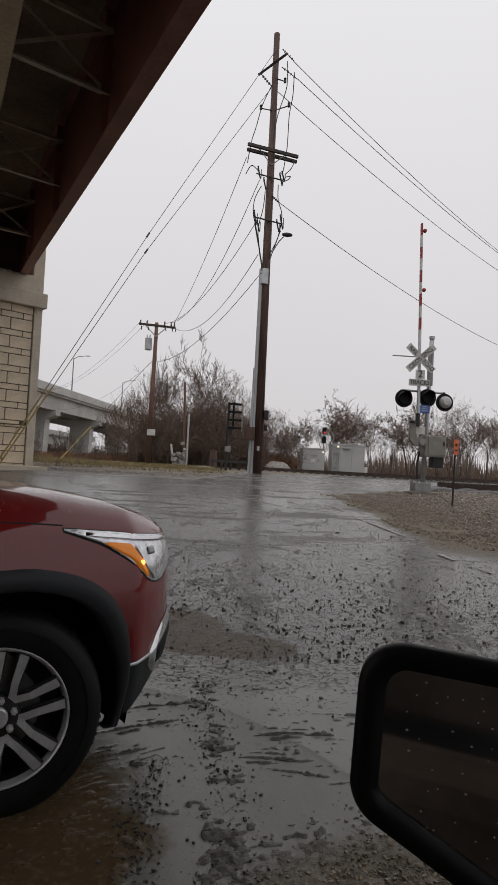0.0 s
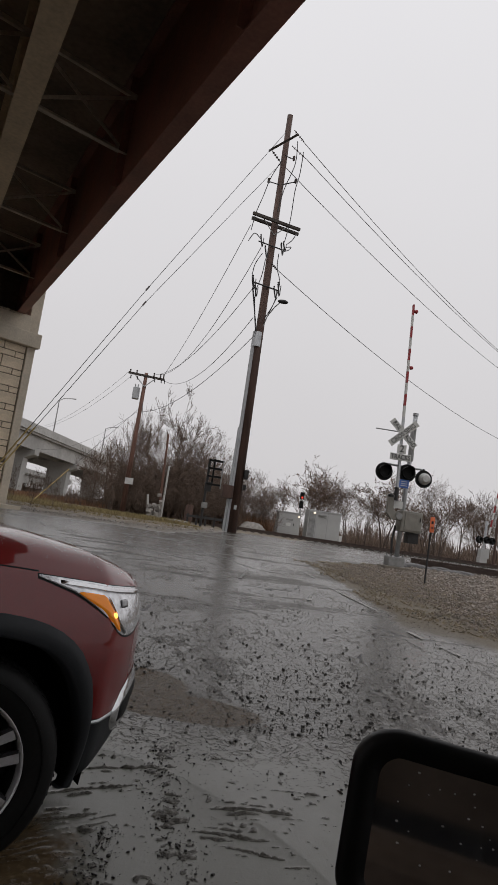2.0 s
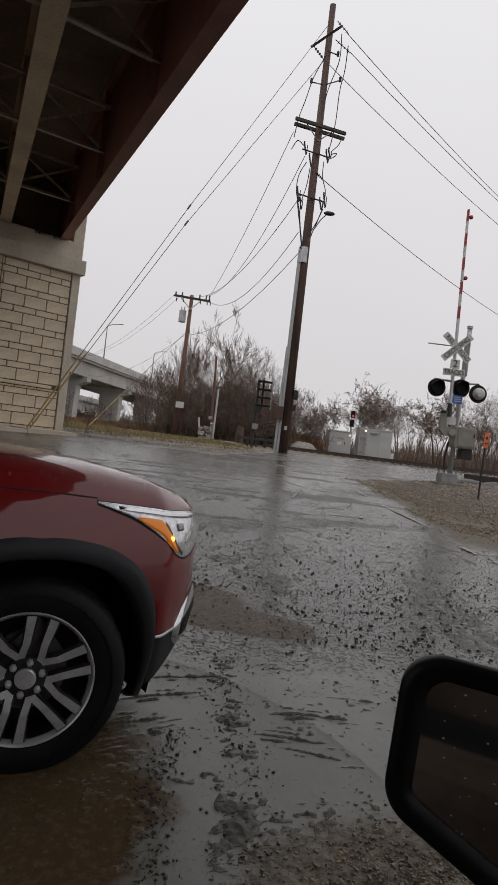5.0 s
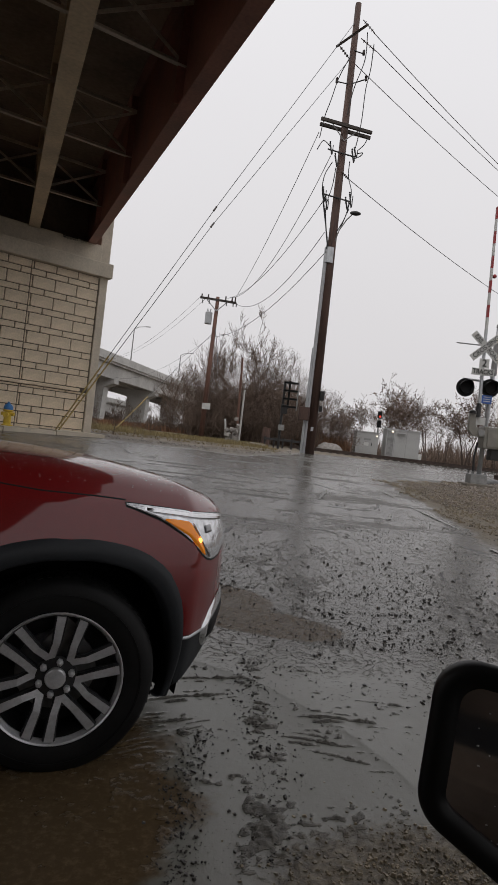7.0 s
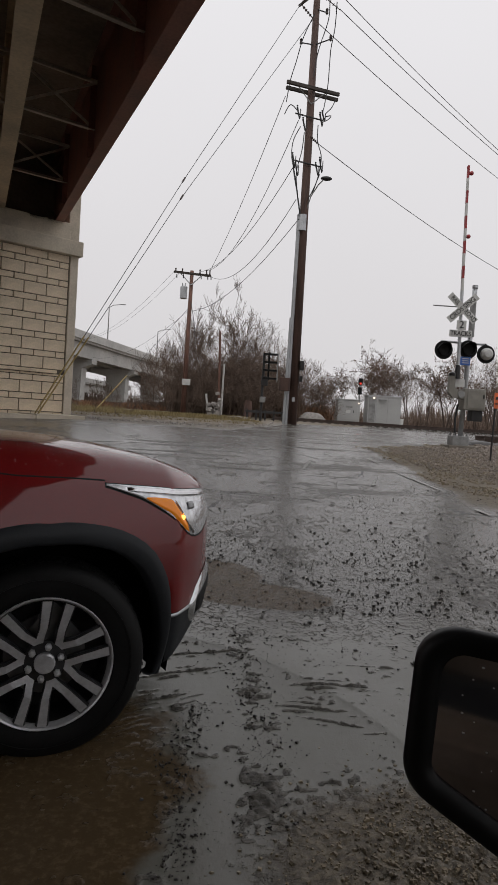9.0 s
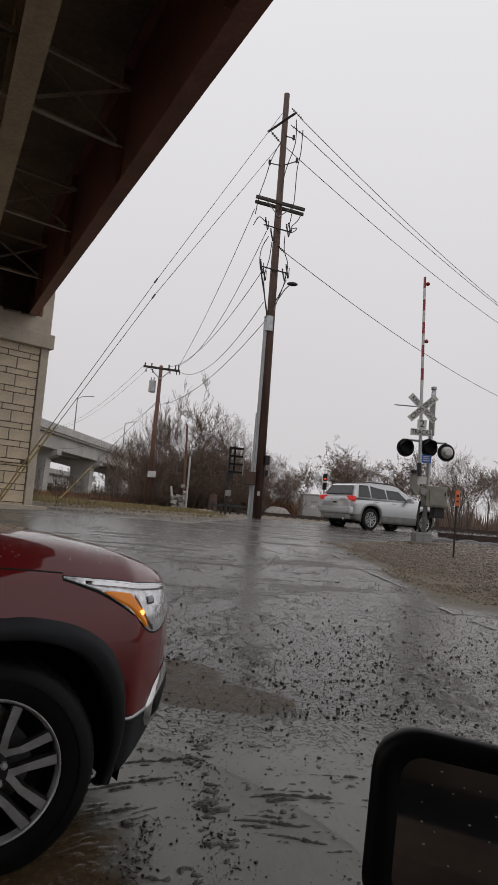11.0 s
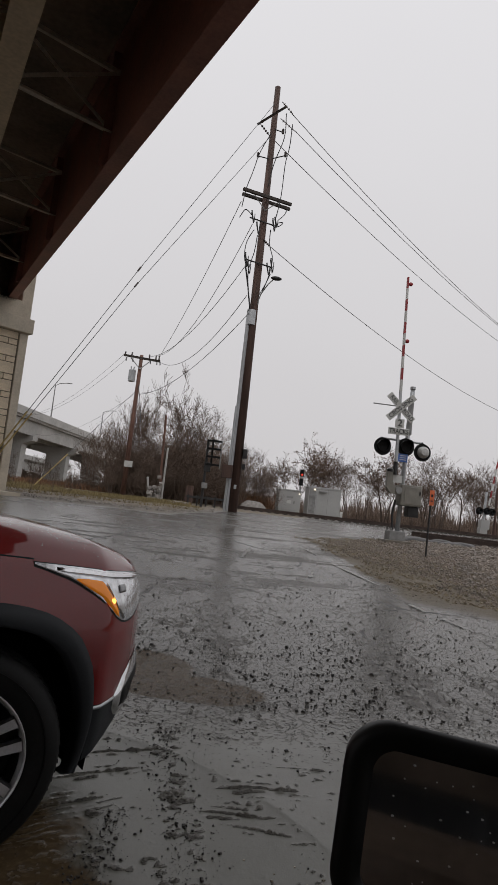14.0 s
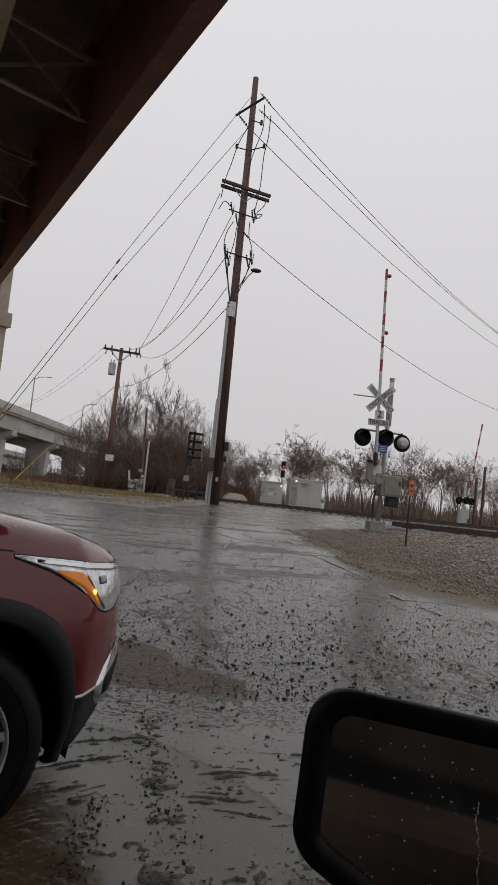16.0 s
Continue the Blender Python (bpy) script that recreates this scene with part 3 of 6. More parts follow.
def rocks(name, pts, sizes, material, label, category, seed):
    """Many small angular stones joined into one mesh."""
    r = np.random.RandomState(seed)
    base = np.array([[-1, -1, -0.6], [1, -1, -0.6], [1, 1, -0.6], [-1, 1, -0.6], [-0.7, -0.7, 0.7], [0.7, -0.7, 0.7], [0.7, 0.7, 0.7], [-0.7, 0.7, 0.7]]) * 0.5
    quads = np.array([[0, 3, 2, 1], [4, 5, 6, 7], [0, 1, 5, 4], [1, 2, 6, 5], [2, 3, 7, 6], [3, 0, 4, 7]])
    k = len(pts)
    v = base[None] * (1 + 0.5 * (r.rand(k, 8, 3) - 0.5)) * np.asarray(sizes)[:, None, None] * (0.65 + 0.7 * r.rand(k, 1, 3))
    a, t2 = r.rand(k) * 6.283, (r.rand(k) - 0.5) * 0.9
    c, s = np.cos(a)[:, None], np.sin(a)[:, None]
    x, y, z = v[..., 0].copy(), v[..., 1].copy(), v[..., 2].copy()
    y, z = y * np.cos(t2)[:, None] - z * np.sin(t2)[:, None], y * np.sin(t2)[:, None] + z * np.cos(t2)[:, None]
    v = np.stack([x * c - y * s, x * s + y * c, z], -1) + np.asarray(pts)[:, None, :]
    f = (quads[None] + 8 * np.arange(k)[:, None, None]).reshape(-1, 4)
    return tagged(part(name, mesh_of(name, v.reshape(-1, 3), f.tolist(), material), material), label, category, kind="stuff")


build_ground()


# ---- the road bridge overhead ----
BRIDGE_AWAY = Vector((-0.3915, 1.0, 0.06)).normalized()
BRIDGE_RIGHT = Vector((BRIDGE_AWAY.y, -BRIDGE_AWAY.x, 0)).normalized()
BRIDGE_UP = BRIDGE_RIGHT.cross(BRIDGE_AWAY)


def frame_of(o, x, y, z):
    return Matrix(((x[0], y[0], z[0], o[0]), (x[1], y[1], z[1], o[1]), (x[2], y[2], z[2], o[2]), (0, 0, 0, 1)))


def build_bridge():
    m = frame_of((-5.69, 20.55, 7.08), BRIDGE_RIGHT, BRIDGE_AWAY, BRIDGE_UP)
    br = thing("road_bridge", (0, 0, 0), "steel girder road bridge with rust-brown fascia girder and concrete deck", "bridge", m=m)
    length, near, space, depth = 40.0, -33.4, 1.74, 2.0

    def girder(i, material, label):
        x = -space * i
        bm = bmesh.new()
        mid = (near + 6.6) / 2
        add_box(bm, (x + (0.06 if i == 0 else 0), mid, 0.02), (0.26 if i == 0 else 0.32, length, 0.045))
        add_box(bm, (x, mid, depth / 2), (0.03, length, depth - 0.05))
        add_box(bm, (x, mid, depth), (0.34, length, 0.04))
        for k in range(7):
            y = -1.95 - 4.6 * k - 0.42 * i
            add_box(bm, (x - 0.08, y, depth / 2), (0.14, 0.02, depth - 0.1))
            if i:
                add_box(bm, (x + 0.08, y, depth / 2), (0.14, 0.02, depth - 0.1))
        return part("girder", bm, material, br, label)

    for i in range(7):
        g = girder(i, GIRDERRED if i == 0 else GIRDERTAN, "rust-brown outer girder" if i == 0 else "tan painted inner girder")
        if i == 0:   # bolted splice under the outer girder
            bm = bmesh.new()
            add_box(bm, (0.06, -17.2, -0.02), (0.29, 0.9, 0.04))
            for k in range(8):
                for s in (-0.09, 0.09):
                    add_tube(bm, (s, -17.55 + 0.1 * k, -0.055), (s, -17.55 + 0.1 * k, -0.03), 0.014, seg=6)
            part("splice_plate", bm, GIRDERRED, g)
    for k in range(7):
        for i in range(6):
            x0, x1 = -space * i - 0.03, -space * (i + 1) + 0.03
            y0 = -1.95 - 4.6 * k - 0.42 * i
            skew = Matrix.Rotation(math.atan2(0.42, space), 3, "Z")
            run = math.hypot(x1 - x0, 0.42)
            if i < 3 or k < 4:
                mx, my = (x0 + x1) / 2, y0 - 0.21
                bm = bmesh.new()
                add_box(bm, (mx, my, 0.62), (run, 0.10, 0.012), skew)
                add_box(bm, (mx, my + 0.05, 0.66), (run, 0.012, 0.09), skew)
                part("bottom_strut", bm, STRUT, br)
                part("top_strut", box((mx, my, 1.62), (run, 0.07, 0.07), 0, skew), STRUT, br)
                for s in (1, -1):
                    za, zb = (0.66, 1.60) if s > 0 else (1.60, 0.66)
                    a, b2 = Vector((x0, y0 + 0.03 * s, za)), Vector((x1, y0 - 0.42 + 0.03 * s, zb))
                    d = b2 - a
                    part("diagonal_brace", box((a + b2) / 2, (d.length, 0.012, 0.06), rot=d.to_track_quat("X", "Z").to_matrix()), STRUT, br)
    part("deck", box((-space * 3, near / 2 + 3.3, depth + 0.13), (space * 6 + 1.3, length, 0.22), 0.02), DECKCON, br, "concrete deck slab, its colour darkened for the shade below")
    part("parapet", box((0.5, near / 2 + 3.3, depth + 0.7), (0.26, length, 0.95), 0.03), CONCRETE, br)
    part("parapet", box((-space * 6 - 0.5, near / 2 + 3.3, depth + 0.7), (0.26, length, 0.95), 0.03), CONCRETE, br)
    # far and near supports: the near one stands behind the camera
    pier = thing("bridge_pier", (0, 0, 0), "plain concrete bridge pier wall", "pier", m=m)
    part("pier_wall", box((-space * 3, near + 0.6, -3.6), (space * 6 + 1.6, 1.1, 7.2), 0.05), CONCRETE, pier)


def build_abutment():
    a = radians(52)
    ax, ay = Vector((math.sin(a), math.cos(a), 0)), Vector((-math.cos(a), math.sin(a), 0))
    m = frame_of((-5.16, 21.0, 0), ax, ay, (0, 0, 1))
    ab = thing("wall_abutment", (0, 0, 0), "cream block-patterned concrete abutment with smooth cap", "abutment wall", m=m, kind="structure")
    W = 16.0
    part("wall_core", box((-W / 2 - 0.02, 0.62, 2.85), (W - 0.04, 1.2, 6.6)), JOINT, ab, "dark recessed joints")
    part("corner_strip", box((-0.13, 0.58, 2.95), (0.27, 1.3, 6.2), 0.035), CONCRETE, ab, "smooth pale corner strip")
    part("cap_beam", box((-W / 2, 0.5, 6.27), (W + 0.14, 1.5, 0.46), 0.03), CONCRETE, ab, "smooth concrete cap beam")
    part("bearing_seat", box((-W / 2 - 0.1, 0.75, 6.80), (W - 0.2, 1.2, 0.62), 0.02), CONCRETE, ab)
    # Takes the soffit's darkened tone, for the shade between the girders.
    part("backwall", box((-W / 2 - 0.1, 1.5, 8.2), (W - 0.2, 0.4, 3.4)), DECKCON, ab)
    part("wing_pilaster", box((-0.02, 0.75, 7.4), (0.36, 0.9, 2.2), 0.03), CONCRETE, ab, "pale pilaster above the cap")
    part("belt_course", box((-W / 2 - 0.27, -0.02, 2.37), (W - 0.54, 0.16, 0.10), 0.03), BLOCK, ab, "projecting belt course")
    for x in (-0.33, -0.9):
        part("bearing", box((x - 0.4, 0.35, 7.06), (0.5, 0.4, 0.10), 0.01), DARKMET, ab)
    # blocks: tall and thin courses turn about
    rows, z, tall = [], 0.55, True
    while z < 2.28:
        h = 0.37 if tall else 0.19
        rows.append((z, min(h, 2.31 - z), tall))
        z, tall = z + h, not tall
    z, tall = 2.44, True
    while z < 5.98:
        h = 0.37 if tall else 0.19
        rows.append((z, min(h, 6.04 - z), tall))
        z, tall = z + h, not tall
    meshes = {}

    def block_mesh(w, h):
        key = (round(w, 2), round(h, 2))
        if key not in meshes:
            bm = box((0, 0, 0), (w - 0.028, 0.07, h - 0.026), 0.012)
            me = bpy.data.meshes.new("block")
            bm.to_mesh(me)
            bm.free()
            me.materials.append(BLOCK)
            meshes[key] = me
        return meshes[key]

    count = 0
    for r, (z, h, tall) in enumerate(rows):
        for x1, x0 in ((-0.28, -2.45), (-2.452, -4.62), (-4.622, -6.8)):
            w = 0.70
            x = x1 - (0.0 if tall else 0.31)
            spans = [] if tall else [(x1 - 0.31, x1)]
            while x > x0 + 0.001:
                spans.append((max(x - w, x0), x))
                x -= w
            for s0, s1 in spans:
                if s1 - s0 < 0.05:
                    continue
                part("block", block_mesh(s1 - s0, h), BLOCK, ab, "", Matrix.Translation(((s0 + s1) / 2, 0.015 - 0.004 * ((count * 7) % 3), z + h / 2)))
                count += 1
    bm = bmesh.new()
    for r, (z, h, tall) in enumerate(rows):
        x = -6.83
        while x > -15.5:
            add_box(bm, (x - 0.35, 0.015, z + h / 2), (0.672, 0.07, h - 0.026))
            x -= 0.70
    tagged(part("blocks_beyond", bm, BLOCK, ab, "cream blocks of the far end of the wall"), kind="stuff")
    # kerb and sidewalk along the wall's foot
    walkm = thing("sidewalk", (0, 0, 0), "wet concrete sidewalk along the abutment", "sidewalk", m=m, kind="structure")
    bm = bmesh.new()
    for i in range(10):
        x = -0.2 - 1.52 * i
        p = m @ Vector((x - 0.75, -0.8, 0))
        add_box(bm, (x - 0.75, -0.8, gz(p.x, p.y) + 0.02), (1.5, 1.5, 0.16), bevel=0.015)
    part("sidewalk_slabs", bm, CONCRETE, walkm)


build_bridge()
build_abutment()


# ---- utility poles and their wires ----
def insulator(parent, a, b2, r=0.045):
    a, b2 = Vector(a), Vector(b2)
    bm = bmesh.new()
    add_tube(bm, a, b2, r * 0.35, seg=6)
    for i in range(4):
        c = a.lerp(b2, 0.2 + 0.2 * i)
        d = (b2 - a).normalized() * 0.012
        add_tube(bm, c - d, c + d, r, seg=8)
    return part("insulator", bm, INSUL, parent)


def wire(pts, r, label, material=WIREGREY, name="overhead_wire", group="overhead wires"):
    me_bm = path_tube(pts, r, 5)
    ob = part(name, me_bm, material)
    return tagged(ob, label, "wire", group)


def build_tall_pole():
    bx, by = 2.33, 25.0
    base, top = gz(bx, by), 18.57
    p = thing("utility_pole", (bx, by, base), "tall dark wooden utility pole with crossarms and cable riser", "utility pole", "utility poles")
    L = lambda x, y, z: (x - bx, y - by, z - base)
    part("pole_shaft", tube(L(bx, by, base - 0.3), L(2.28, by, top), 0.205, 0.115, 16), CREOSOTE, p, smooth=True)
    part("crossarm", tube(L(1.66, 25.4, 17.1), L(2.6, 23.95, 17.12), 0.065, seg=4), ARMWOOD, p, "short upper crossarm")
    for dy, dz in ((-0.17, 0.0), (0.17, -0.04)):
        a, b2 = Vector(L(1.32, 24.55 + dy, 13.72 + dz)), Vector(L(3.36, 25.27 + dy, 13.74 + dz))
        d = b2 - a
        part("crossarm", box((a + b2) / 2, (d.length, 0.10, 0.12), 0.01, rot=d.to_track_quat("X", "Z").to_matrix()), ARMWOOD, p, "double middle crossarm")
    for s in (-1, 1):
        part("arm_brace", tube(L(2.3, 24.85, 13.2), L(2.3 + 0.55 * s, 24.85 + 0.2 * s, 13.75), 0.02, seg=6), GREYMET, p)
    # stand-off brackets and cable terminations
    for x0, x1, z0, z1 in ((1.78, 2.28, 15.45, 15.4), (2.28, 2.88, 15.4, 15.66), (2.3, 2.68, 16.7, 16.62)):
        part("standoff_bracket", tube(L(x0, 24.9, z0), L(x1, 24.9, z1), 0.025, seg=6), DARKMET, p)
        xe = x0 if x0 < 2.0 else x1
        ze = z0 if x0 < 2.0 else z1
        insulator(p, L(xe, 24.9, ze - 0.08), L(xe, 24.9, ze + 0.16), 0.055)
    for x0, x1, z in ((1.72, 2.8, 12.72), (1.72, 2.85, 11.0)):
        part("switch_bracket", tube(L(x0, 24.8, z + 0.08), L(x1, 24.8, z - 0.12), 0.03, seg=6), DARKMET, p)
    for x, z, h in ((1.84, 12.78, 0.42), (2.08, 12.35, 0.42), (2.7, 12.58, 0.44), (2.78, 12.72, 0.3), (1.77, 11.0, 0.5), (1.9, 10.7, 0.45), (2.8, 10.9, 0.5), (2.66, 10.75, 0.4)):
        bm = bmesh.new()
        add_tube(bm, L(x + 0.05, 24.75, z - h / 2), L(x - 0.06, 24.72, z + h / 2), 0.026, 0.036, 8)
        add_box(bm, L(x + 0.07, 24.75, z), (0.03, 0.04, h * 0.8), bevel=0.006)
        add_ball(bm, L(x - 0.06, 24.72, z + h / 2 + 0.05), 0.035, seg=8)
        part("fused_cutout", bm, DARKMET, p)
    # looping jumper cables
    def jumper(pts, r=0.018):
        vs = [Vector(L(*q)) for q in pts]
        out = []
        for i in range(len(vs) - 1):
            p0, p1, p2, p3 = vs[max(i - 1, 0)], vs[i], vs[i + 1], vs[min(i + 2, len(vs) - 1)]
            for k in range(5):
                t = k / 5
                out.append(0.5 * (2 * p1 + (p2 - p0) * t + (2 * p0 - 5 * p1 + 4 * p2 - p3) * t * t + (3 * p1 - p0 - 3 * p2 + p3) * t ** 3))
        out.append(vs[-1])
        part("jumper_cable", path_tube(out, r, 5), CABLE, p)
    jumper([(2.66, 24.2, 17.0), (2.72, 24.5, 16.2), (2.5, 24.8, 15.4), (2.4, 24.8, 14.9), (2.32, 24.8, 14.2)])
    jumper([(2.95, 24.2, 16.6), (2.98, 24.6, 15.9), (2.9, 24.8, 15.2), (2.88, 24.8, 14.0), (2.8, 24.8, 13.2), (2.75, 24.8, 12.9)])
    jumper([(2.2, 24.7, 16.4), (1.85, 24.8, 15.6), (1.62, 24.7, 14.6), (1.45, 24.6, 13.9), (1.35, 24.6, 13.1)])
    jumper([(1.3, 24.5, 12.6), (1.5, 24.6, 13.0), (1.75, 24.7, 12.9), (1.84, 24.75, 12.8)])
    jumper([(1.95, 24.75, 12.3), (1.72, 24.75, 11.8), (1.68, 24.75, 11.2), (1.85, 24.75, 10.5), (2.0, 24.8, 9.7), (2.12, 24.8, 9.1)])
    jumper([(2.1, 24.75, 12.1), (2.05, 24.75, 11.4), (1.9, 24.75, 10.6), (2.0, 24.8, 9.8), (2.15, 24.8, 9.1)])
    jumper([(2.6, 24.75, 12.4), (2.62, 24.75, 11.8), (2.8, 24.75, 11.2), (2.7, 24.8, 10.4), (2.42, 24.85, 9.5)])
    jumper([(2.78, 24.75, 10.6), (2.6, 24.8, 10.1), (2.42, 24.85, 9.7)])
    jumper([(1.75, 24.75, 10.8), (1.9, 24.7, 10.1), (2.08, 24.75, 9.4), (2.1, 24.8, 9.0)])
    jumper([(2.85, 24.7, 12.7), (3.05, 24.7, 12.75), (2.95, 24.7, 12.6), (2.72, 24.75, 12.5)])
    jumper([(3.25, 25.2, 13.6), (3.1, 25.0, 13.2), (2.85, 24.8, 12.85)])
    # street lamp, riser, band, boxes
    lampp = part("lamp_arm", path_tube([L(2.38, 24.9, 9.3), L(2.5, 24.75, 9.75), L(2.72, 24.5, 10.1), L(2.85, 24.3, 10.20)], 0.022, 8), GREYMET, p, "short curved lamp arm")
    bm = bmesh.new()
    add_ball(bm, L(2.98, 24.25, 10.27), 0.16, (1.35, 0.7, 0.5), 14)
    part("lamp_head", bm, DARKMET, p, "dark cobra-head street lamp", smooth=True)
    part("conduit", tube(L(2.11, 24.93, base - 0.1), L(2.12, 24.93, 9.1), 0.075, seg=10), CONDUIT, p, "grey cable riser conduit")
    part("conduit", tube(L(2.00, 24.86, base - 0.1), L(2.04, 24.88, 5.2), 0.045, seg=8), CONDUIT, p)
    part("metal_band", tube(L(2.24, 24.98, 8.5), L(2.24, 24.98, 9.1), 0.20, 0.195, 14), GALV, p, "pale metal wrap")
    part("meter_box", box(L(1.95, 24.72, 2.65), (0.42, 0.25, 0.5), 0.02), CREOSOTE, p, "brown equipment box")
    part("meter_box", box(L(2.58, 24.85, 3.4), (0.16, 0.2, 0.36), 0.02), DARKMET, p)
    part("meter_box", box(L(2.57, 24.85, 2.9), (0.12, 0.14, 0.22), 0.02), DARKMET, p)
    part("pole_tag", box(L(2.33, 24.78, 2.1), (0.10, 0.02, 0.16)), GALV, p)
    for x, z in ((2.9, 17.3), (3.05, 16.6)):
        insulator(p, L(2.45, 24.2, z + 0.15), L(x + 0.05, 24.45, z - 0.12), 0.05)
    insulator(p, L(1.75, 25.2, 17.0), L(2.15, 25.0, 16.45), 0.05)
    insulator(p, L(2.35, 24.85, 12.0), L(2.7, 25.1, 11.85), 0.05)
    return p


def build_small_pole():
    bx, by = -3.39, 45.0
    base = gz(bx, by)
    p = thing("utility_pole", (bx, by, base), "reddish wooden utility pole with crossarm, transformer and sign", "utility pole", "utility poles")
    L = lambda x, y, z: (x - bx, y - by, z - base)
    part("pole_shaft", tube(L(bx, by, base - 0.3), L(-3.3, by, 11.05), 0.19, 0.12, 14), OLDWOOD, p, smooth=True)
    a, b2 = Vector(L(-4.5, 44.75, 10.86)), Vector(L(-2.0, 45.1, 10.8))
    part("crossarm", box((a + b2) / 2, ((b2 - a).length, 0.11, 0.15), 0.01, rot=(b2 - a).to_track_quat("X", "Z").to_matrix()), ARMWOOD, p)
    for s in (-1, 1):
        part("arm_brace", tube(L(-3.3, 44.85, 10.05), L(-3.3 + 0.7 * s, 44.85, 10.75), 0.035, seg=6), GALV, p)
    for x in (-4.4, -3.95, -2.75, -2.3, -2.08):
        bm = bmesh.new()
        add_tube(bm, L(x, 44.9, 10.85), L(x, 44.9, 11.08), 0.06, 0.04, 8)
        add_ball(bm, L(x, 44.9, 11.1), 0.06, seg=8)
        part("insulator", bm, INSUL, p)
        part("cutout", tube(L(x + 0.1, 44.7, 10.7), L(x + 0.12, 44.68, 10.45), 0.035, seg=8), DARKMET, p)
    bm = lathe([(0.0, -0.40), (0.22, -0.40), (0.24, -0.36), (0.24, 0.34), (0.25, 0.36), (0.22, 0.42), (0.0, 0.44)], 16, Matrix.Translation(L(-3.78, 44.85, 9.5)))
    add_tube(bm, L(-3.85, 44.85, 9.9), L(-3.9, 44.85, 10.15), 0.04, seg=8)
    add_tube(bm, L(-3.72, 44.85, 9.9), L(-3.68, 44.85, 10.15), 0.04, seg=8)
    part("transformer", bm, CONDUIT, p, "grey can transformer", smooth=False)
    part("pole_sign", box(L(-3.25, 44.77, 3.45), (0.55, 0.02, 0.42)), SIGNWHITE, p, "small white sign")
    part("drop_cable", path_tube([Vector(L(-3.25, 44.8, 8.9)), Vector(L(-3.05, 44.8, 8.0)), Vector(L(-2.9, 44.8, 7.2)), Vector(L(-2.8, 44.8, 6.4))], 0.025, 5), WIREGREY, p)
    return p


def build_wires():
    # down-guys from the tall pole to an anchor by the abutment, with inline insulators and yellow guards
    for top, mid, foot in (((2.2, 24.9, 17.75), (-1.99, 21.5, 8.89), (-5.72, 18.95, 0.0)), ((2.18, 24.9, 16.35), (-2.02, 21.5, 8.34), (-5.62, 18.9, 0.0))):
        foot = (foot[0], foot[1], gz(foot[0], foot[1]) + 0.02)
        g = tagged(part("guy_wire", path_tube([Vector(top), Vector(mid), Vector(foot)], 0.011, 5), WIREGREY), "steel guy wire anchored by the abutment", "guy wire", "guy wires")
        d = (Vector(foot) - Vector(mid)).normalized()
        part("guy_insulator", tube(Vector(mid) - d * 0.10, Vector(mid) + d * 0.10, 0.03, seg=8), INSUL, g)
        part("guy_guard", tube(Vector(foot) - d * 2.9, Vector(foot), 0.024, seg=8), GUYYELLOW, g, "faded yellow guy guard")
    a, b2 = Vector((-3.45, 44.9, 8.4)), Vector((-8.3, 39.8, gz(-8.3, 39.8)))
    g = tagged(part("guy_wire", path_tube([a, b2], 0.014, 5), WIREGREY), "steel guy wire of the small pole", "guy wire", "guy wires")
    d = (b2 - a).normalized()
    part("guy_guard", tube(b2 - d * 3.2, b2, 0.04, seg=8), GUYYELLOW, g, "faded yellow guy guard")
    # to the small pole
    for a, b2, drop in (((1.30, 24.6, 13.3), (-2.08, 44.9, 11.1), 0.35), ((1.85, 24.7, 12.5), (-2.3, 44.9, 11.1), 1.3), ((1.78, 24.7, 10.8), (-2.75, 44.9, 11.0), 0.9), ((1.95, 24.75, 9.6), (-2.08, 44.9, 10.75), 1.2), ((2.1, 24.8, 8.9), (-3.2, 44.9, 8.3), 0.8)):
        wire(sag(a, b2, drop), 0.014, "sagging wire between the two utility poles")
    # far along the line beyond the small pole
    for x in (-4.4, -3.95):
        wire(sag((x, 44.9, 11.05), (x - 18, 88, 10.5), 1.8), 0.010, "thin wire running on beyond the small pole")
    wire(sag((-3.3, 44.9, 8.4), (-20, 88, 8.2), 1.5), 0.010, "thin wire running on beyond the small pole")
    # away to the next pole beyond the crossing
    far = thing("utility_pole", (38.8, 60.5, gz(38.8, 60.5)), "distant wooden utility pole beyond the crossing", "utility pole", "utility poles")
    part("pole_shaft", tube((0, 0, -0.3), (0, 0, 16.6), 0.2, 0.12, 12), CREOSOTE, far)
    part("crossarm", box((0, 0, 15.8), (2.4, 0.12, 0.14), 0.01), ARMWOOD, far)
    for a, b2, drop in (((2.9, 24.45, 17.2), (38.6, 60.5, 18.0), 1.3), ((3.1, 24.45, 16.5), (39.4, 60.3, 17.4), 1.15), ((2.15, 25.0, 16.45), (39.9, 60.8, 16.9), 1.5), ((2.7, 25.1, 11.85), (38.9, 60.5, 12.4), 1.8)):
        wire(sag(a, b2, drop, 24), 0.015, "long overhead wire leading away over the crossing")


build_tall_pole()
build_small_pole()
build_wires()


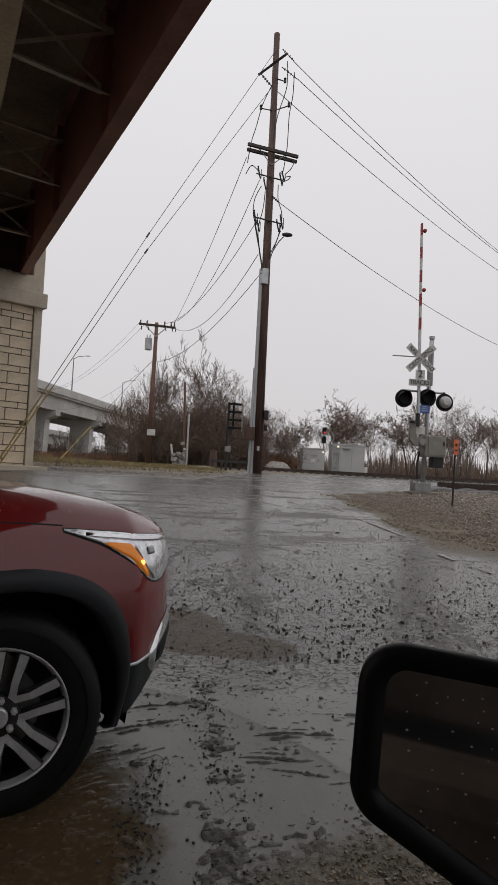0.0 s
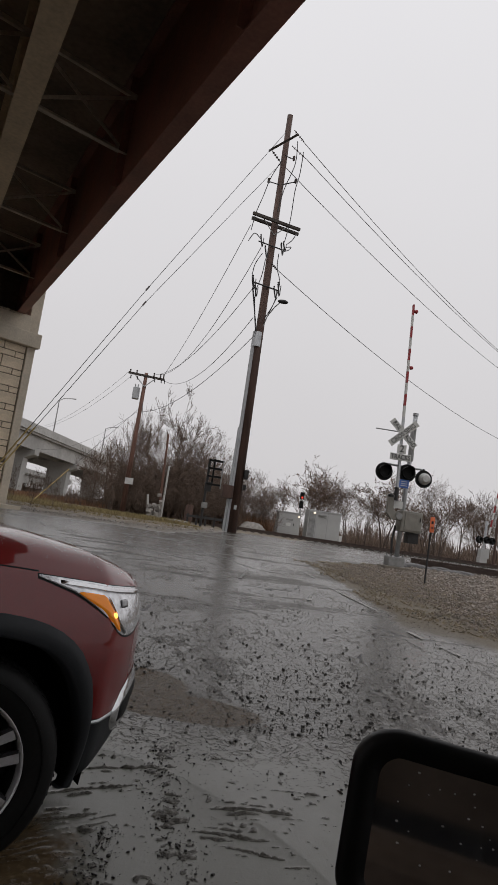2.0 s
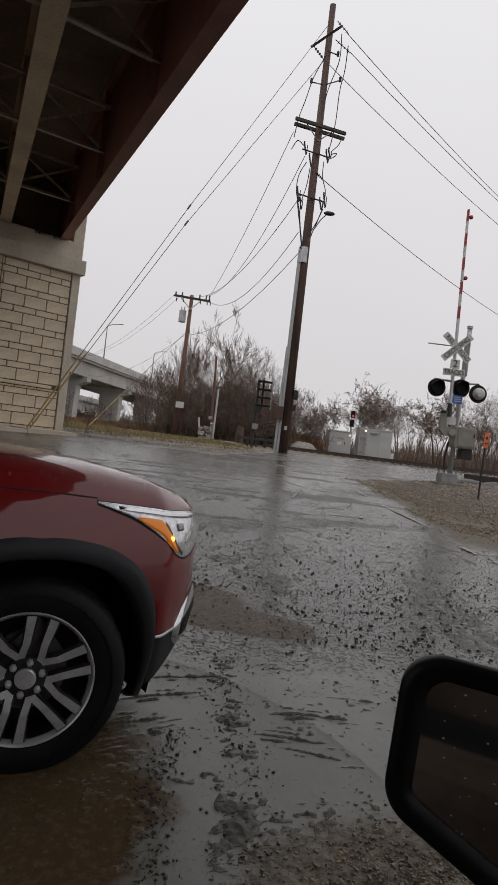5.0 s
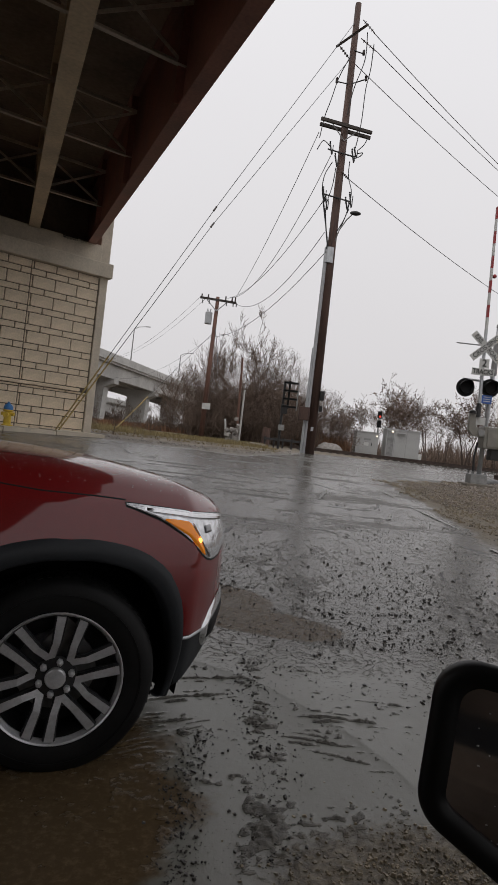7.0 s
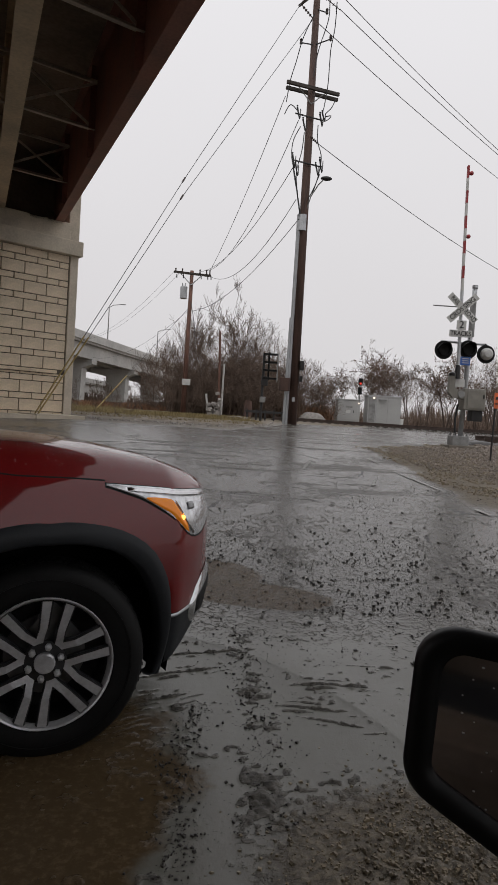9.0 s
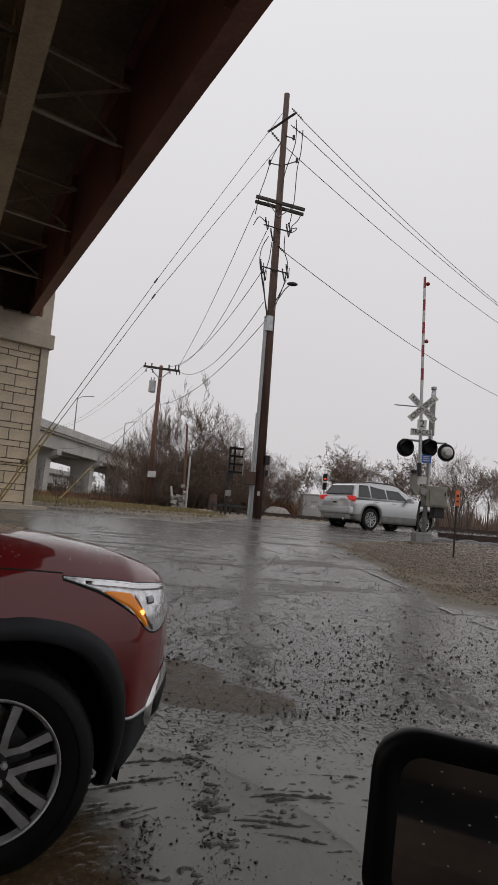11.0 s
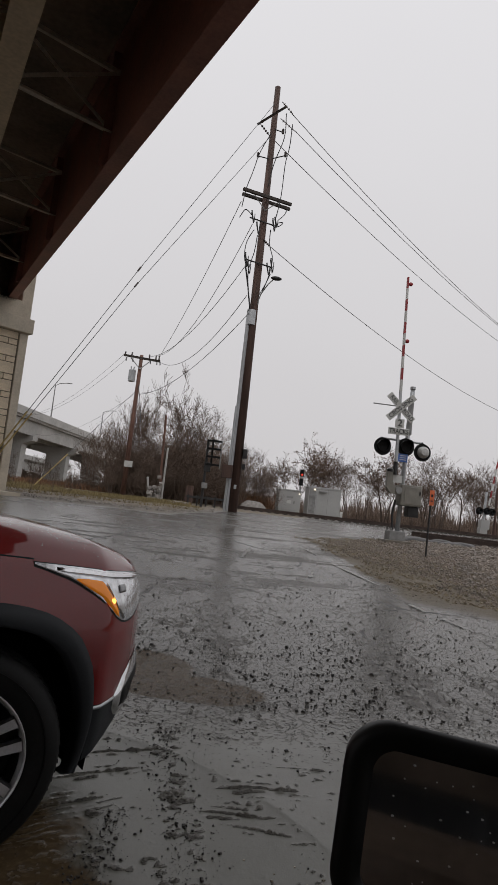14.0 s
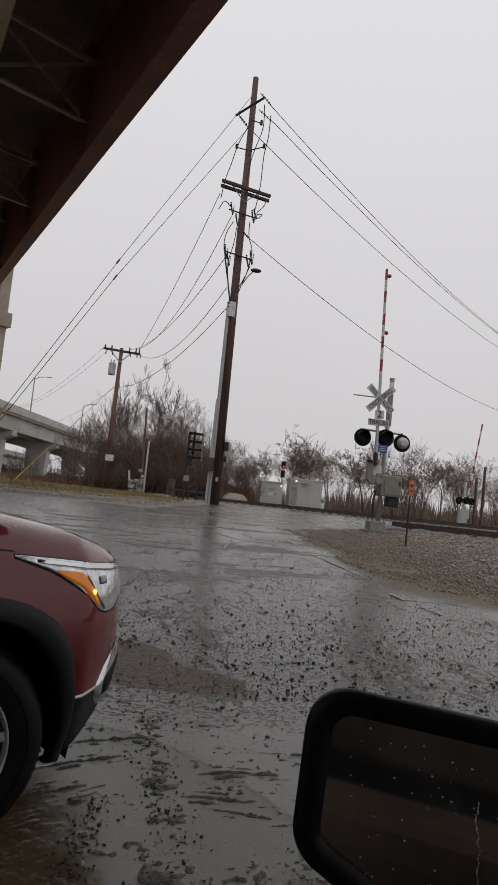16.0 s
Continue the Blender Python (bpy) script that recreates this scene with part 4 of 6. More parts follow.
# ---- the crossing gate ----
def flasher(parent, c, back=False):
    """A round crossing lamp with its black background disc and visor."""
    bm = bmesh.new()
    add_lathe(bm, [(0.0, 0.0), (0.235, 0.0), (0.24, 0.012), (0.235, 0.024), (0.0, 0.024)], 28, Matrix.Translation(c) @ Matrix.Rotation(radians(90), 4, "X"))
    f = part("lamp_disc", bm, LAMPBLACK, parent, "black round lamp background")
    s = 1 if back else -1
    body = lathe([(0.0, 0.0), (0.15, 0.0), (0.16, 0.03), (0.15, 0.11), (0.09, 0.18), (0.0, 0.19)] if back else [(0.16, 0.0), (0.155, 0.10), (0.15, 0.10), (0.15, 0.02), (0.0, 0.01)], 20, Matrix.Translation(Vector(c) + Vector((0, -0.024 if back else -0.02, 0))) @ Matrix.Rotation(radians(90), 4, "X"))
    part("lamp_back" if back else "lamp_lens", body, LAMPGREY if back else LAMPBLACK, f, "grey lamp housing" if back else "", smooth=False)
    bm = bmesh.new()
    for k in range(15):
        a0, a1 = radians(10 + 160 * k / 15), radians(10 + 160 * (k + 1) / 15)
        y0, y1 = (0.0, 0.26) if back else (-0.02, -0.30)
        vs = []
        for rr in (0.165, 0.175):
            for a, y in ((a0, y0), (a1, y0), (a1, y1 * (0.35 + 0.65 * math.sin(a1))), (a0, y1 * (0.35 + 0.65 * math.sin(a0)))):
                vs.append(bm.verts.new((c[0] + rr * math.cos(a), c[1] + y, c[2] + rr * math.sin(a))))
        for q in ((0, 1, 2, 3), (7, 6, 5, 4), (2, 3, 7, 6), (0, 1, 5, 4)):
            bm.faces.new([vs[i] for i in q])
    part("visor", bm, LAMPBLACK, f)


def build_gate():
    bx, by = 6.09, 17.0
    base = gz(bx, by)
    g = thing("crossing_gate", (bx, by, base), "railroad crossing gate with raised striped arm, crossbuck and flashers", "crossing gate", "crossing gates")
    L = lambda x, y, z: (x - bx, y - by, z - base)
    bm = box(L(6.04, 17.0, base + 0.02), (0.7, 0.7, 0.12), 0.03)
    part("concrete_pad", bm, WETCON, g)
    bm = bmesh.new()
    add_box(bm, L(6.04, 17.0, base + 0.20), (0.44, 0.42, 0.26), bevel=0.03)
    for s in (-0.17, 0.17):
        for t in (-0.16, 0.16):
            add_tube(bm, L(6.04 + s, 17 + t, base + 0.3), L(6.04 + s, 17 + t, base + 0.40), 0.025, seg=6)
    part("base_casting", bm, GREYMET, g, "grey cast base with bolts")
    part("mast", tube(L(6.09, 17.0, base + 0.15), L(6.20, 17.0, 5.1), 0.062, 0.062, 16), GALV, g, "galvanised steel mast", smooth=True)
    part("mast_cap", tube(L(6.2, 17.0, 5.06), L(6.2, 17.0, 5.13), 0.075, seg=14), GALV, g)
    part("cable_conduit", path_tube([L(5.93, 16.95, base + 0.3), L(5.90, 16.95, 1.6), L(5.95, 16.95, 2.0)], 0.03, 8), DARKMET, g)
    # mechanism, counterweight and arm
    mech = part("gate_mechanism", box(L(6.30, 16.93, 2.14), (0.58, 0.46, 0.56), 0.03), BOXOLIVE, g, "olive grey gate mechanism box")
    part("mechanism_door", box(L(6.33, 16.69, 2.14), (0.46, 0.02, 0.46), 0.01), BOXOLIVE, mech)
    part("latch", box(L(6.52, 16.67, 2.22), (0.03, 0.03, 0.10), 0.005), DARKMET, mech)
    part("side_tray", box(L(6.42, 16.95, 1.72), (0.3, 0.3, 0.28), 0.02), DARKMET, mech)
    bm = bmesh.new()
    add_prism(bm, [(p[0] - bx, p[1] - base) for p in ((5.60, 2.78), (5.60, 2.30), (5.72, 2.16), (6.0, 2.14), (6.0, 2.34), (5.80, 2.38), (5.76, 2.45), (5.76, 2.78))], -0.30, -0.16)
    part("counterweight_arm", bm, BOXOLIVE, g, "curved counterweight arm")
    part("white_plate", box(L(5.88, 16.78, 2.55), (0.30, 0.02, 0.20)), SIGNWHITE, g)
    part("pivot", tube(L(5.93, 16.66, 2.25), L(5.93, 17.0, 2.25), 0.09, seg=14), GREYMET, g)
    part("arm_socket", tube(L(5.80, 16.75, 2.65), L(5.815, 16.75, 3.0), 0.075, 0.06, 10), DARKMET, g)
    n, z0, z1 = 16, 3.0, 8.10
    for k in range(n):
        t0, t1 = k / n, (k + 1) / n
        xa, xb = 5.815 - 0.11 * t0, 5.815 - 0.11 * t1
        za, zb = z0 + (z1 - z0) * t0, z0 + (z1 - z0) * t1
        w = 0.075 - 0.018 * t0
        d = Vector((xb - xa, 0, zb - za))
        bm = box(L((xa + xb) / 2, 16.75, (za + zb) / 2), (w * 1.5, w * 0.8, d.length - 0.002), 0.008, rot=d.to_track_quat("Z", "Y").to_matrix())
        low = k < 6
        part("arm_stripe", bm, (GALV if low else SIGNRED if k % 2 else SIGNWHITE), g, "plain metal base of the arm" if low else "red band" if k % 2 else "white band")
    for z in (7.9, 6.3, 4.55):
        bm = bmesh.new()
        add_ball(bm, L(5.895 - 0.0215 * (z - 3), 16.72, z), 0.055, (1, 1, 1), 10)
        add_box(bm, L(5.855 - 0.0215 * (z - 3), 16.74, z), (0.08, 0.05, 0.07), bevel=0.008)
        part("arm_lamp", bm, SIGNRED, g, "small red arm lamp")
    # signs
    for s, words in ((-1, (("RAIL", -0.27), ("ROAD", 0.27))), (1, (("CROS", -0.21), ("SING", 0.21)))):
        rot = Matrix.Rotation(-s * radians(43), 4, "Y")
        m = Matrix.Translation(L(5.78, 16.62 - 0.012 * (s + 1), 4.45)) @ rot
        b2 = part("crossbuck_board", box((0, 0, 0), (0.96, 0.012, 0.18), 0.004), SIGNWHITE, g, "white crossbuck board", m)
        for word, x in words:
            lettering(word, 0.165, SIGNBLACK, b2, Matrix.Translation((x, -0.010, 0)) @ Matrix.Rotation(radians(90), 4, "X"), 0.82 if s < 0 else 0.98)
    b2 = part("track_count_sign", box(L(5.78, 16.62, 4.02), (0.25, 0.012, 0.24), 0.004), SIGNWHITE, g)
    lettering("2", 0.26, SIGNBLACK, b2, Matrix.Translation(L(5.78, 16.605, 4.02)) @ Matrix.Rotation(radians(90), 4, "X"))
    b2 = part("tracks_sign", box(L(5.77, 16.62, 3.80), (0.58, 0.012, 0.18), 0.004), SIGNWHITE, g)
    lettering("TRACKS", 0.17, SIGNBLACK, b2, Matrix.Translation(L(5.77, 16.605, 3.80)) @ Matrix.Rotation(radians(90), 4, "X"), 0.85)
    part("sign_bracket", box(L(6.12, 16.83, 4.2), (0.06, 0.3, 0.9), 0.01), GREYMET, g)
    part("cantilever_bar", tube(L(5.38, 16.95, 3.62), L(6.6, 16.95, 3.60), 0.03, seg=8), GALV, g)
    flasher(g, L(5.42, 16.8, 3.38))
    flasher(g, L(6.04, 16.75, 3.42))
    flasher(g, L(6.55, 16.85, 3.34), True)
    for x in (5.42, 6.04, 6.55):
        part("lamp_hanger", tube(L(x, 16.9, 3.62), L(x, 16.88, 3.35), 0.022, seg=6), DARKMET, g)
    blue = part("blue_notice", box(L(5.98, 16.72, 3.12), (0.26, 0.012, 0.22), 0.004), SIGNBLUE, g, "small blue notice plate")
    for k in range(3):
        part("notice_bar", box(L(5.98, 16.711, 3.18 - 0.055 * k), (0.18, 0.004, 0.02)), SIGNWHITE, blue)
    part("side_rod", tube(L(5.10, 16.9, 4.53), L(5.75, 16.9, 4.53), 0.016, seg=6), GREYMET, g)
    part("bell", lathe([(0.0, 0.0), (0.09, 0.0), (0.09, 0.06), (0.03, 0.10), (0.0, 0.10)], 14, Matrix.Translation(L(5.66, 16.7, 2.72))), DARKMET, g)
    return g


def build_marker():
    bx, by = 5.73, 14.0
    base = gz(bx, by)
    g = thing("marker_post", (bx, by, base), "slim dark post with orange marker plate in gravel", "marker post")
    part("post", tube((0, 0, -0.1), (0.03, 0, 1.5), 0.022, seg=8), DARKMET, g)
    o = part("plate", box((0.03, -0.03, 1.33), (0.10, 0.012, 0.34), 0.004), SIGNORANGE, g, "orange plate")
    part("plate_mark", box((0.03, -0.038, 1.38), (0.05, 0.004, 0.06)), SIGNBLACK, o)
    part("plate_mark", box((0.03, -0.038, 1.26), (0.06, 0.004, 0.025)), SIGNBLACK, o)


def build_far_gate():
    bx, by = 23.75, 48.0
    base = gz(bx, by)
    g = thing("crossing_gate", (bx, by, base), "distant crossing gate with raised arm beyond the tracks", "crossing gate", "crossing gates")
    L = lambda x, z, y=48.0: (x - bx, y - by, z - base)
    part("mast", tube(L(23.75, base - 0.1), L(23.9, 4.6), 0.09, seg=10), GALV, g)
    part("gate_mechanism", box(L(23.85, 2.1), (0.7, 0.5, 0.75), 0.03), CABWHITE, g, "pale mechanism box")
    part("base_casting", box(L(23.75, base + 0.25), (0.6, 0.5, 0.5), 0.03), CABWHITE, g)
    part("cantilever_bar", tube(L(23.2, 3.25), L(24.5, 3.25), 0.035, seg=8), DARKMET, g)
    for x, z in ((23.33, 3.1), (23.94, 3.14), (24.36, 3.11)):
        f = part("lamp_disc", lathe([(0, 0), (0.28, 0), (0.28, 0.05), (0, 0.05)], 20, Matrix.Translation(L(x, z, 47.85)) @ Matrix.Rotation(radians(90), 4, "X")), LAMPBLACK, g)
        part("visor", lathe([(0.17, 0), (0.17, 0.25), (0.0, 0.06)], 14, Matrix.Translation(L(x, z, 47.8)) @ Matrix.Rotation(radians(90), 4, "X")), LAMPBLACK, f)
    for k in range(10):
        t0, t1 = k / 10, (k + 1) / 10
        a = Vector(L(24.15 + 0.8 * t0, 3.6 + 5.7 * t0))
        b2 = Vector(L(24.15 + 0.8 * t1, 3.6 + 5.7 * t1))
        part("arm_stripe", tube(a, b2, 0.07, 0.065, 6), SIGNRED if k % 2 else SIGNWHITE, g)
    for (x0, zt, x1) in ((25.53, 5.95, 25.63), (24.91, 5.03, 24.96)):
        p = thing("wooden_post", (x0, 48.4, gz(x0, 48.4)), "dark bare wooden post beside the tracks", "post", "trackside posts")
        part("post_shaft", tube((0, 0, -0.2), (x1 - x0, 0, zt - gz(x0, 48.4)), 0.12, 0.10, 10), CREOSOTE, p)


build_gate()
build_marker()
build_far_gate()


# ---- trackside cabinets, signals, tracks ----
def build_cabinets():
    for x0, x1, y, h, lab in ((8.08, 9.8, 50.0, 1.66, "small"), (10.38, 12.96, 50.0, 2.08, "large")):
        base = gz((x0 + x1) / 2, y) - 0.02
        w = x1 - x0
        c = thing("signal_cabinet", ((x0 + x1) / 2, y, base), f"{lab} pale aluminium railway signal cabinet beside the tracks", "cabinet", "signal cabinets")
        part("cabinet_body", box((0, 0.6, h / 2 + 0.05), (w, 1.5, h), 0.04), CABWHITE, c)
        part("cabinet_roof", box((0, 0.6, h + 0.09), (w + 0.12, 1.62, 0.08), 0.02), CABWHITE, c)
        part("plinth", box((0, 0.6, 0.03), (w - 0.1, 1.4, 0.12)), DARKMET, c)
        if lab == "small":
            d = part("cabinet_door", box((0.05, -0.16, h / 2 + 0.08), (w * 0.72, 0.03, h * 0.86), 0.01), CABWHITE, c)
            part("door_handle", box((0.35, -0.19, h / 2), (0.05, 0.03, 0.2), 0.005), DARKMET, d)
            part("vent", box((0.0, -0.18, h * 0.72), (0.5, 0.02, 0.14)), GREYMET, c)
            part("notice", box((-0.05, -0.18, h * 0.5), (0.35, 0.01, 0.25)), SIGNWHITE, c)
            part("door_lamp", box((0.72, -0.2, h * 0.9), (0.1, 0.06, 0.1), 0.01), WHITEGLOW, c, "lit door lamp")
        else:
            # The cabinet's side, laid on the front in darker grey for its shading.
            part("shaded_side_panel", box((-w / 2 + 0.32, -0.16, h / 2 + 0.05), (0.5, 0.03, h * 0.92), 0.01), GREYMET, c, "side panel with vents, greyed for the shade on it")
            for k in range(3):
                part("vent", box((-w / 2 + 0.3, -0.185, h * (0.25 + 0.22 * k)), (0.3, 0.02, 0.2)), GREYMET, c)
            part("seam", box((0.25, -0.153, h / 2 + 0.05), (0.02, 0.012, h * 0.95)), GREYMET, c)
            part("seam", box((-0.65, -0.153, h / 2 + 0.05), (0.02, 0.012, h * 0.95)), GREYMET, c)
            part("awning", box((-0.2, -0.25, h * 0.9), (0.6, 0.2, 0.10), 0.01), GREYMET, c)
            part("door_lamp", box((-0.85, -0.2, h * 0.96), (0.14, 0.08, 0.12), 0.01), WHITEGLOW, c, "lit door lamp")
    base = gz(9.78, 50.3)
    s = thing("railway_signal", (9.78, 50.3, base), "slim railway signal mast with two lamp heads", "railway signal", "railway signals")
    part("mast", tube((0, 0, -0.1), (-0.04, 0, 3.2), 0.06, seg=8), GREYMET, s)
    for z in (3.15, 2.45):
        h2 = part("signal_head", box((-0.03, -0.12, z), (0.30, 0.2, 0.55), 0.04), LAMPBLACK, s)
        part("signal_lens", lathe([(0, 0), (0.09, 0), (0.09, 0.04), (0, 0.05)], 14, Matrix.Translation((-0.03, -0.22, z - 0.14)) @ Matrix.Rotation(radians(90), 4, "X")), REDGLOW if z > 3 else LAMPBLACK, h2, "signal lens")
    p = thing("white_post", (12.86, 49.0, gz(12.86, 49)), "short white marker post", "post", "trackside posts")
    part("post_shaft", box((0, 0, 0.2), (0.22, 0.12, 0.6), 0.02), SIGNWHITE, p)
    # the black wayside signal, seen from behind
    bx, by = 1.55, 35.0
    base = gz(bx, by)
    s = thing("railway_signal", (bx, by, base), "black railway signal mast with stacked backboards", "railway signal", "railway signals")
    part("mast", tube((0, 0, -0.2), (0.02, 0, 4.8 - base), 0.07, seg=10), DARKMET, s)
    part("backboard", box((0.28, 0.05, 4.1 - base), (0.10, 0.12, 1.5), 0.02), LAMPBLACK, s)
    for k in range(4):
        part("lamp_shelf", box((0.35, -0.05, 3.45 + 0.43 * k - base), (0.75, 0.30, 0.10), 0.02), LAMPBLACK, s)
    part("edge_board", box((0.76, 0.0, 4.05 - base), (0.07, 0.08, 1.55), 0.01), GREYMET, s)
    part("signal_box", box((0.05, -0.1, 2.3 - base), (0.3, 0.3, 0.3), 0.02), GREYMET, s)
    part("signal_box", box((0.1, 0, 3.3 - base), (0.35, 0.3, 0.5), 0.02), DARKMET, s)


def build_tracks():
    def rail_line(name, a, b2, lift, label, ties):
        a, b2 = Vector(a), Vector(b2)
        d = (b2 - a).normalized()
        side = Vector((-d.y, d.x, 0))
        t = thing(name, (0, 0, 0), label, "railway track", "railway tracks")
        k = 40
        for s in (-0.72, 0.72):
            bm = bmesh.new()
            pts = []
            for i in range(k + 1):
                q = a.lerp(b2, i / k) + side * s
                q.z = gz(q.x, q.y) + lift
                pts.append(q)
            for p, q in zip(pts[:-1], pts[1:]):
                rot = (q - p).to_track_quat("X", "Z").to_matrix()
                add_box(bm, (p + q) / 2 + Vector((0, 0, 0.135)), ((q - p).length + 0.002, 0.07, 0.04), rot)
                add_box(bm, (p + q) / 2 + Vector((0, 0, 0.07)), ((q - p).length + 0.002, 0.02, 0.12), rot)
                add_box(bm, (p + q) / 2 + Vector((0, 0, 0.01)), ((q - p).length + 0.002, 0.14, 0.025), rot)
            part("rail", bm, RAIL, t)
        n = int((b2 - a).length / 0.55)
        for i in range(min(n, ties)):
            q = a + d * (0.55 * i)
            add = box((0, 0, 0), (0.23, 2.5, 0.16), 0.01)
            part("tie", add, TIE, t, "", Matrix.Translation((q.x, q.y, gz(q.x, q.y) + lift - 0.08)) @ Matrix.Rotation(math.atan2(d.y, d.x), 4, "Z"))
    rail_line("railway_track", (8.0, 20.6, 0), (46, 14.2, 0), 0.02, "near railway track on stone ballast", 60)
    rail_line("railway_track", (2.9, 45.6, 0), (60, 41.0, 0), 0.06, "far railway track along the brush", 60)
    # asphalt ramp that ends at the near track
    bm = bmesh.new()
    r = random.Random(5)
    for i in range(30):
        x, y = r.uniform(6.9, 9.0), r.uniform(18.5, 19.2)
        add_ball(bm, (x, y, gz(x, y) - 0.03), r.uniform(0.2, 0.42), (1.2, 1.0, 0.30 + 0.12 * r.random()), 9)
    tagged(part("asphalt_berm", bm, mat("dark_wet_asphalt", (0.045, 0.042, 0.04), 0.5, vary=0.3, scale=4, fine=60, bump=0.4), smooth=True), "dark lumpy asphalt berm at the track's edge", "berm", kind="structure")


build_cabinets()
build_tracks()


# ---- distant viaduct ----
def build_viaduct():
    a, b2 = Vector((-20.1, 68, 9.15)), Vector((-9.0, 122, 8.1))
    d = (b2 - a).normalized()
    side = Vector((d.y, -d.x, 0))
    for off, lab, dz in ((0, "pale concrete highway viaduct on broad piers", 0.0), (-24, "second concrete viaduct behind the first", -2.4)):
        v = thing("viaduct", (0, 0, 0), lab, "viaduct", "viaducts")
        m = frame_of(a - side * -off + Vector((0, 0, dz)), side, d, Vector((0, 0, 1)))
        length = 130
        part("deck", box((-6, length / 2 - 40, 0.1), (12, length, 0.35), 0.03), VIACON, v, m=m)
        part("parapet", box((0.1, length / 2 - 40, 0.65), (0.3, length, 0.95), 0.04), VIACON, v, m=m)
        for x in ((-0.8, -3.4, -6.0, -8.6, -11.2) if off == 0 else (-0.8, -11.2)):
            part("girder", box((x, length / 2 - 40, -0.95), (0.6, length, 1.7), 0.05), VIACON, v, m=m)
        for y in ((-16, -1, 14, 29, 44, 59) if off == 0 else (-8, 22, 52)):
            bm = prism([(-0.2, -1.8), (-0.2, -2.4), (-1.5, -2.9), (-1.7, -9.5), (-4.4, -9.5), (-4.6, -2.9), (-7.0, -2.4), (-7.0, -1.8)], y - 0.7, y + 0.7)
            part("pier", bm, VIACON, v, m=m)
        if off == 0:
            for y in (-3, 17, 37, 57):
                lp = thing("street_lamp", (0, 0, 0), "tall grey lamp post on the viaduct", "street lamp", "viaduct lamps", m=m @ Matrix.Translation((0.1, y, 1.1)))
                part("lamp_pole", tube((0, 0, 0), (0, 0, 4.4), 0.09, 0.06, 8), GREYMET, lp)
                part("lamp_arm", path_tube([(0, 0, 4.3), (0.5, 0.2, 4.65), (1.5, 0.4, 4.8)], 0.045, 6), GREYMET, lp)
                part("lamp_head", box((1.7, 0.45, 4.8), (0.6, 0.2, 0.1), 0.03), GREYMET, lp)


build_viaduct()


# ---- bare winter trees and brush ----
def limb_mesh(name, seed, height, spread, limbs, depth, lean=0.15, trunk=0.16, twig=0.011, multi=1, droop=0.0, keep=1.0):
    """A tapered trunk that forks into ever finer limbs and twigs."""
    r = random.Random(seed)
    segs = []

    def grow(p, d, length, rad, level):
        k = 4 if level < 2 else 3
        for i in range(k):
            q = p + d * (length / k)
            r2 = max(twig, rad * (1 - 0.55 * (i + 1) / k))
            segs.append((p, q, max(twig, rad * (1 - 0.55 * i / k)), r2))
            p = q
            d = (d + Vector((r.uniform(-1, 1), r.uniform(-1, 1), r.uniform(-0.5, 1.0) - droop * level)) * (0.11 + 0.02 * level)).normalized()
            if level < depth and (i > 0 or level > 0):
                for _ in range(limbs if level < 2 else max(1, limbs - 1)):
                    if r.random() < keep:
                        sidev = d.orthogonal().normalized()
                        sidev.rotate(Matrix.Rotation(r.uniform(0, 6.283), 3, d))
                        e = (d * r.uniform(0.55, 1.0) + sidev * r.uniform(0.5, 1.0) * spread + Vector((0, 0, 0.30))).normalized()
                        grow(p.copy(), e, length * r.uniform(0.45, 0.72), r2 * r.uniform(0.45, 0.7), level + 1)

    for s in range(multi):
        a = r.uniform(0, 6.283)
        o = Vector((math.cos(a), math.sin(a), 0)) * (0.25 * s)
        d = Vector((math.cos(a) * lean * (1 + s * 0.5), math.sin(a) * lean * (1 + s * 0.5), 1)).normalized()
        grow(o - Vector((0, 0, 0.2)), d, height * r.uniform(0.55, 0.66), trunk * (1 if s == 0 else 0.75), 0)
    A = np.array([s[0] for s in segs])
    B = np.array([s[1] for s in segs])
    ra, rb = np.array([s[2] for s in segs]), np.array([s[3] for s in segs])
    D = B - A
    D /= np.linalg.norm(D, axis=1)[:, None] + 1e-9
    U = np.cross(D, np.where(np.abs(D[:, 2:3]) > 0.9, [[1.0, 0, 0]], [[0, 0, 1.0]]))
    U /= np.linalg.norm(U, axis=1)[:, None] + 1e-9
    V = np.cross(D, U)
    verts = []
    for P, rad in ((A, ra), (B, rb)):
        for k in range(3):
            t = 2 * math.pi * k / 3
            verts.append(P + (U * math.cos(t) + V * math.sin(t)) * rad[:, None])
    v = np.stack(verts, 1).reshape(-1, 3)
    f = []
    for k in range(3):
        j = (k + 1) % 3
        f.append(np.stack([np.arange(len(segs)) * 6 + q for q in (k, j, 3 + j, 3 + k)], -1))
    faces = np.concatenate(f).tolist()
    thick = ra > 0.035
    tf = np.tile(thick, 3)
    fa = np.concatenate(f)
    top = float(v[:, 2].max())
    v *= height / top
    trunk_me = mesh_of(name + "_trunk", v, fa[tf].tolist(), BARK)
    crown_me = mesh_of(name + "_crown", v, fa[~tf].tolist(), TWIG)
    tip = B[ra < 0.03] * (height / top)
    return trunk_me, crown_me, tip


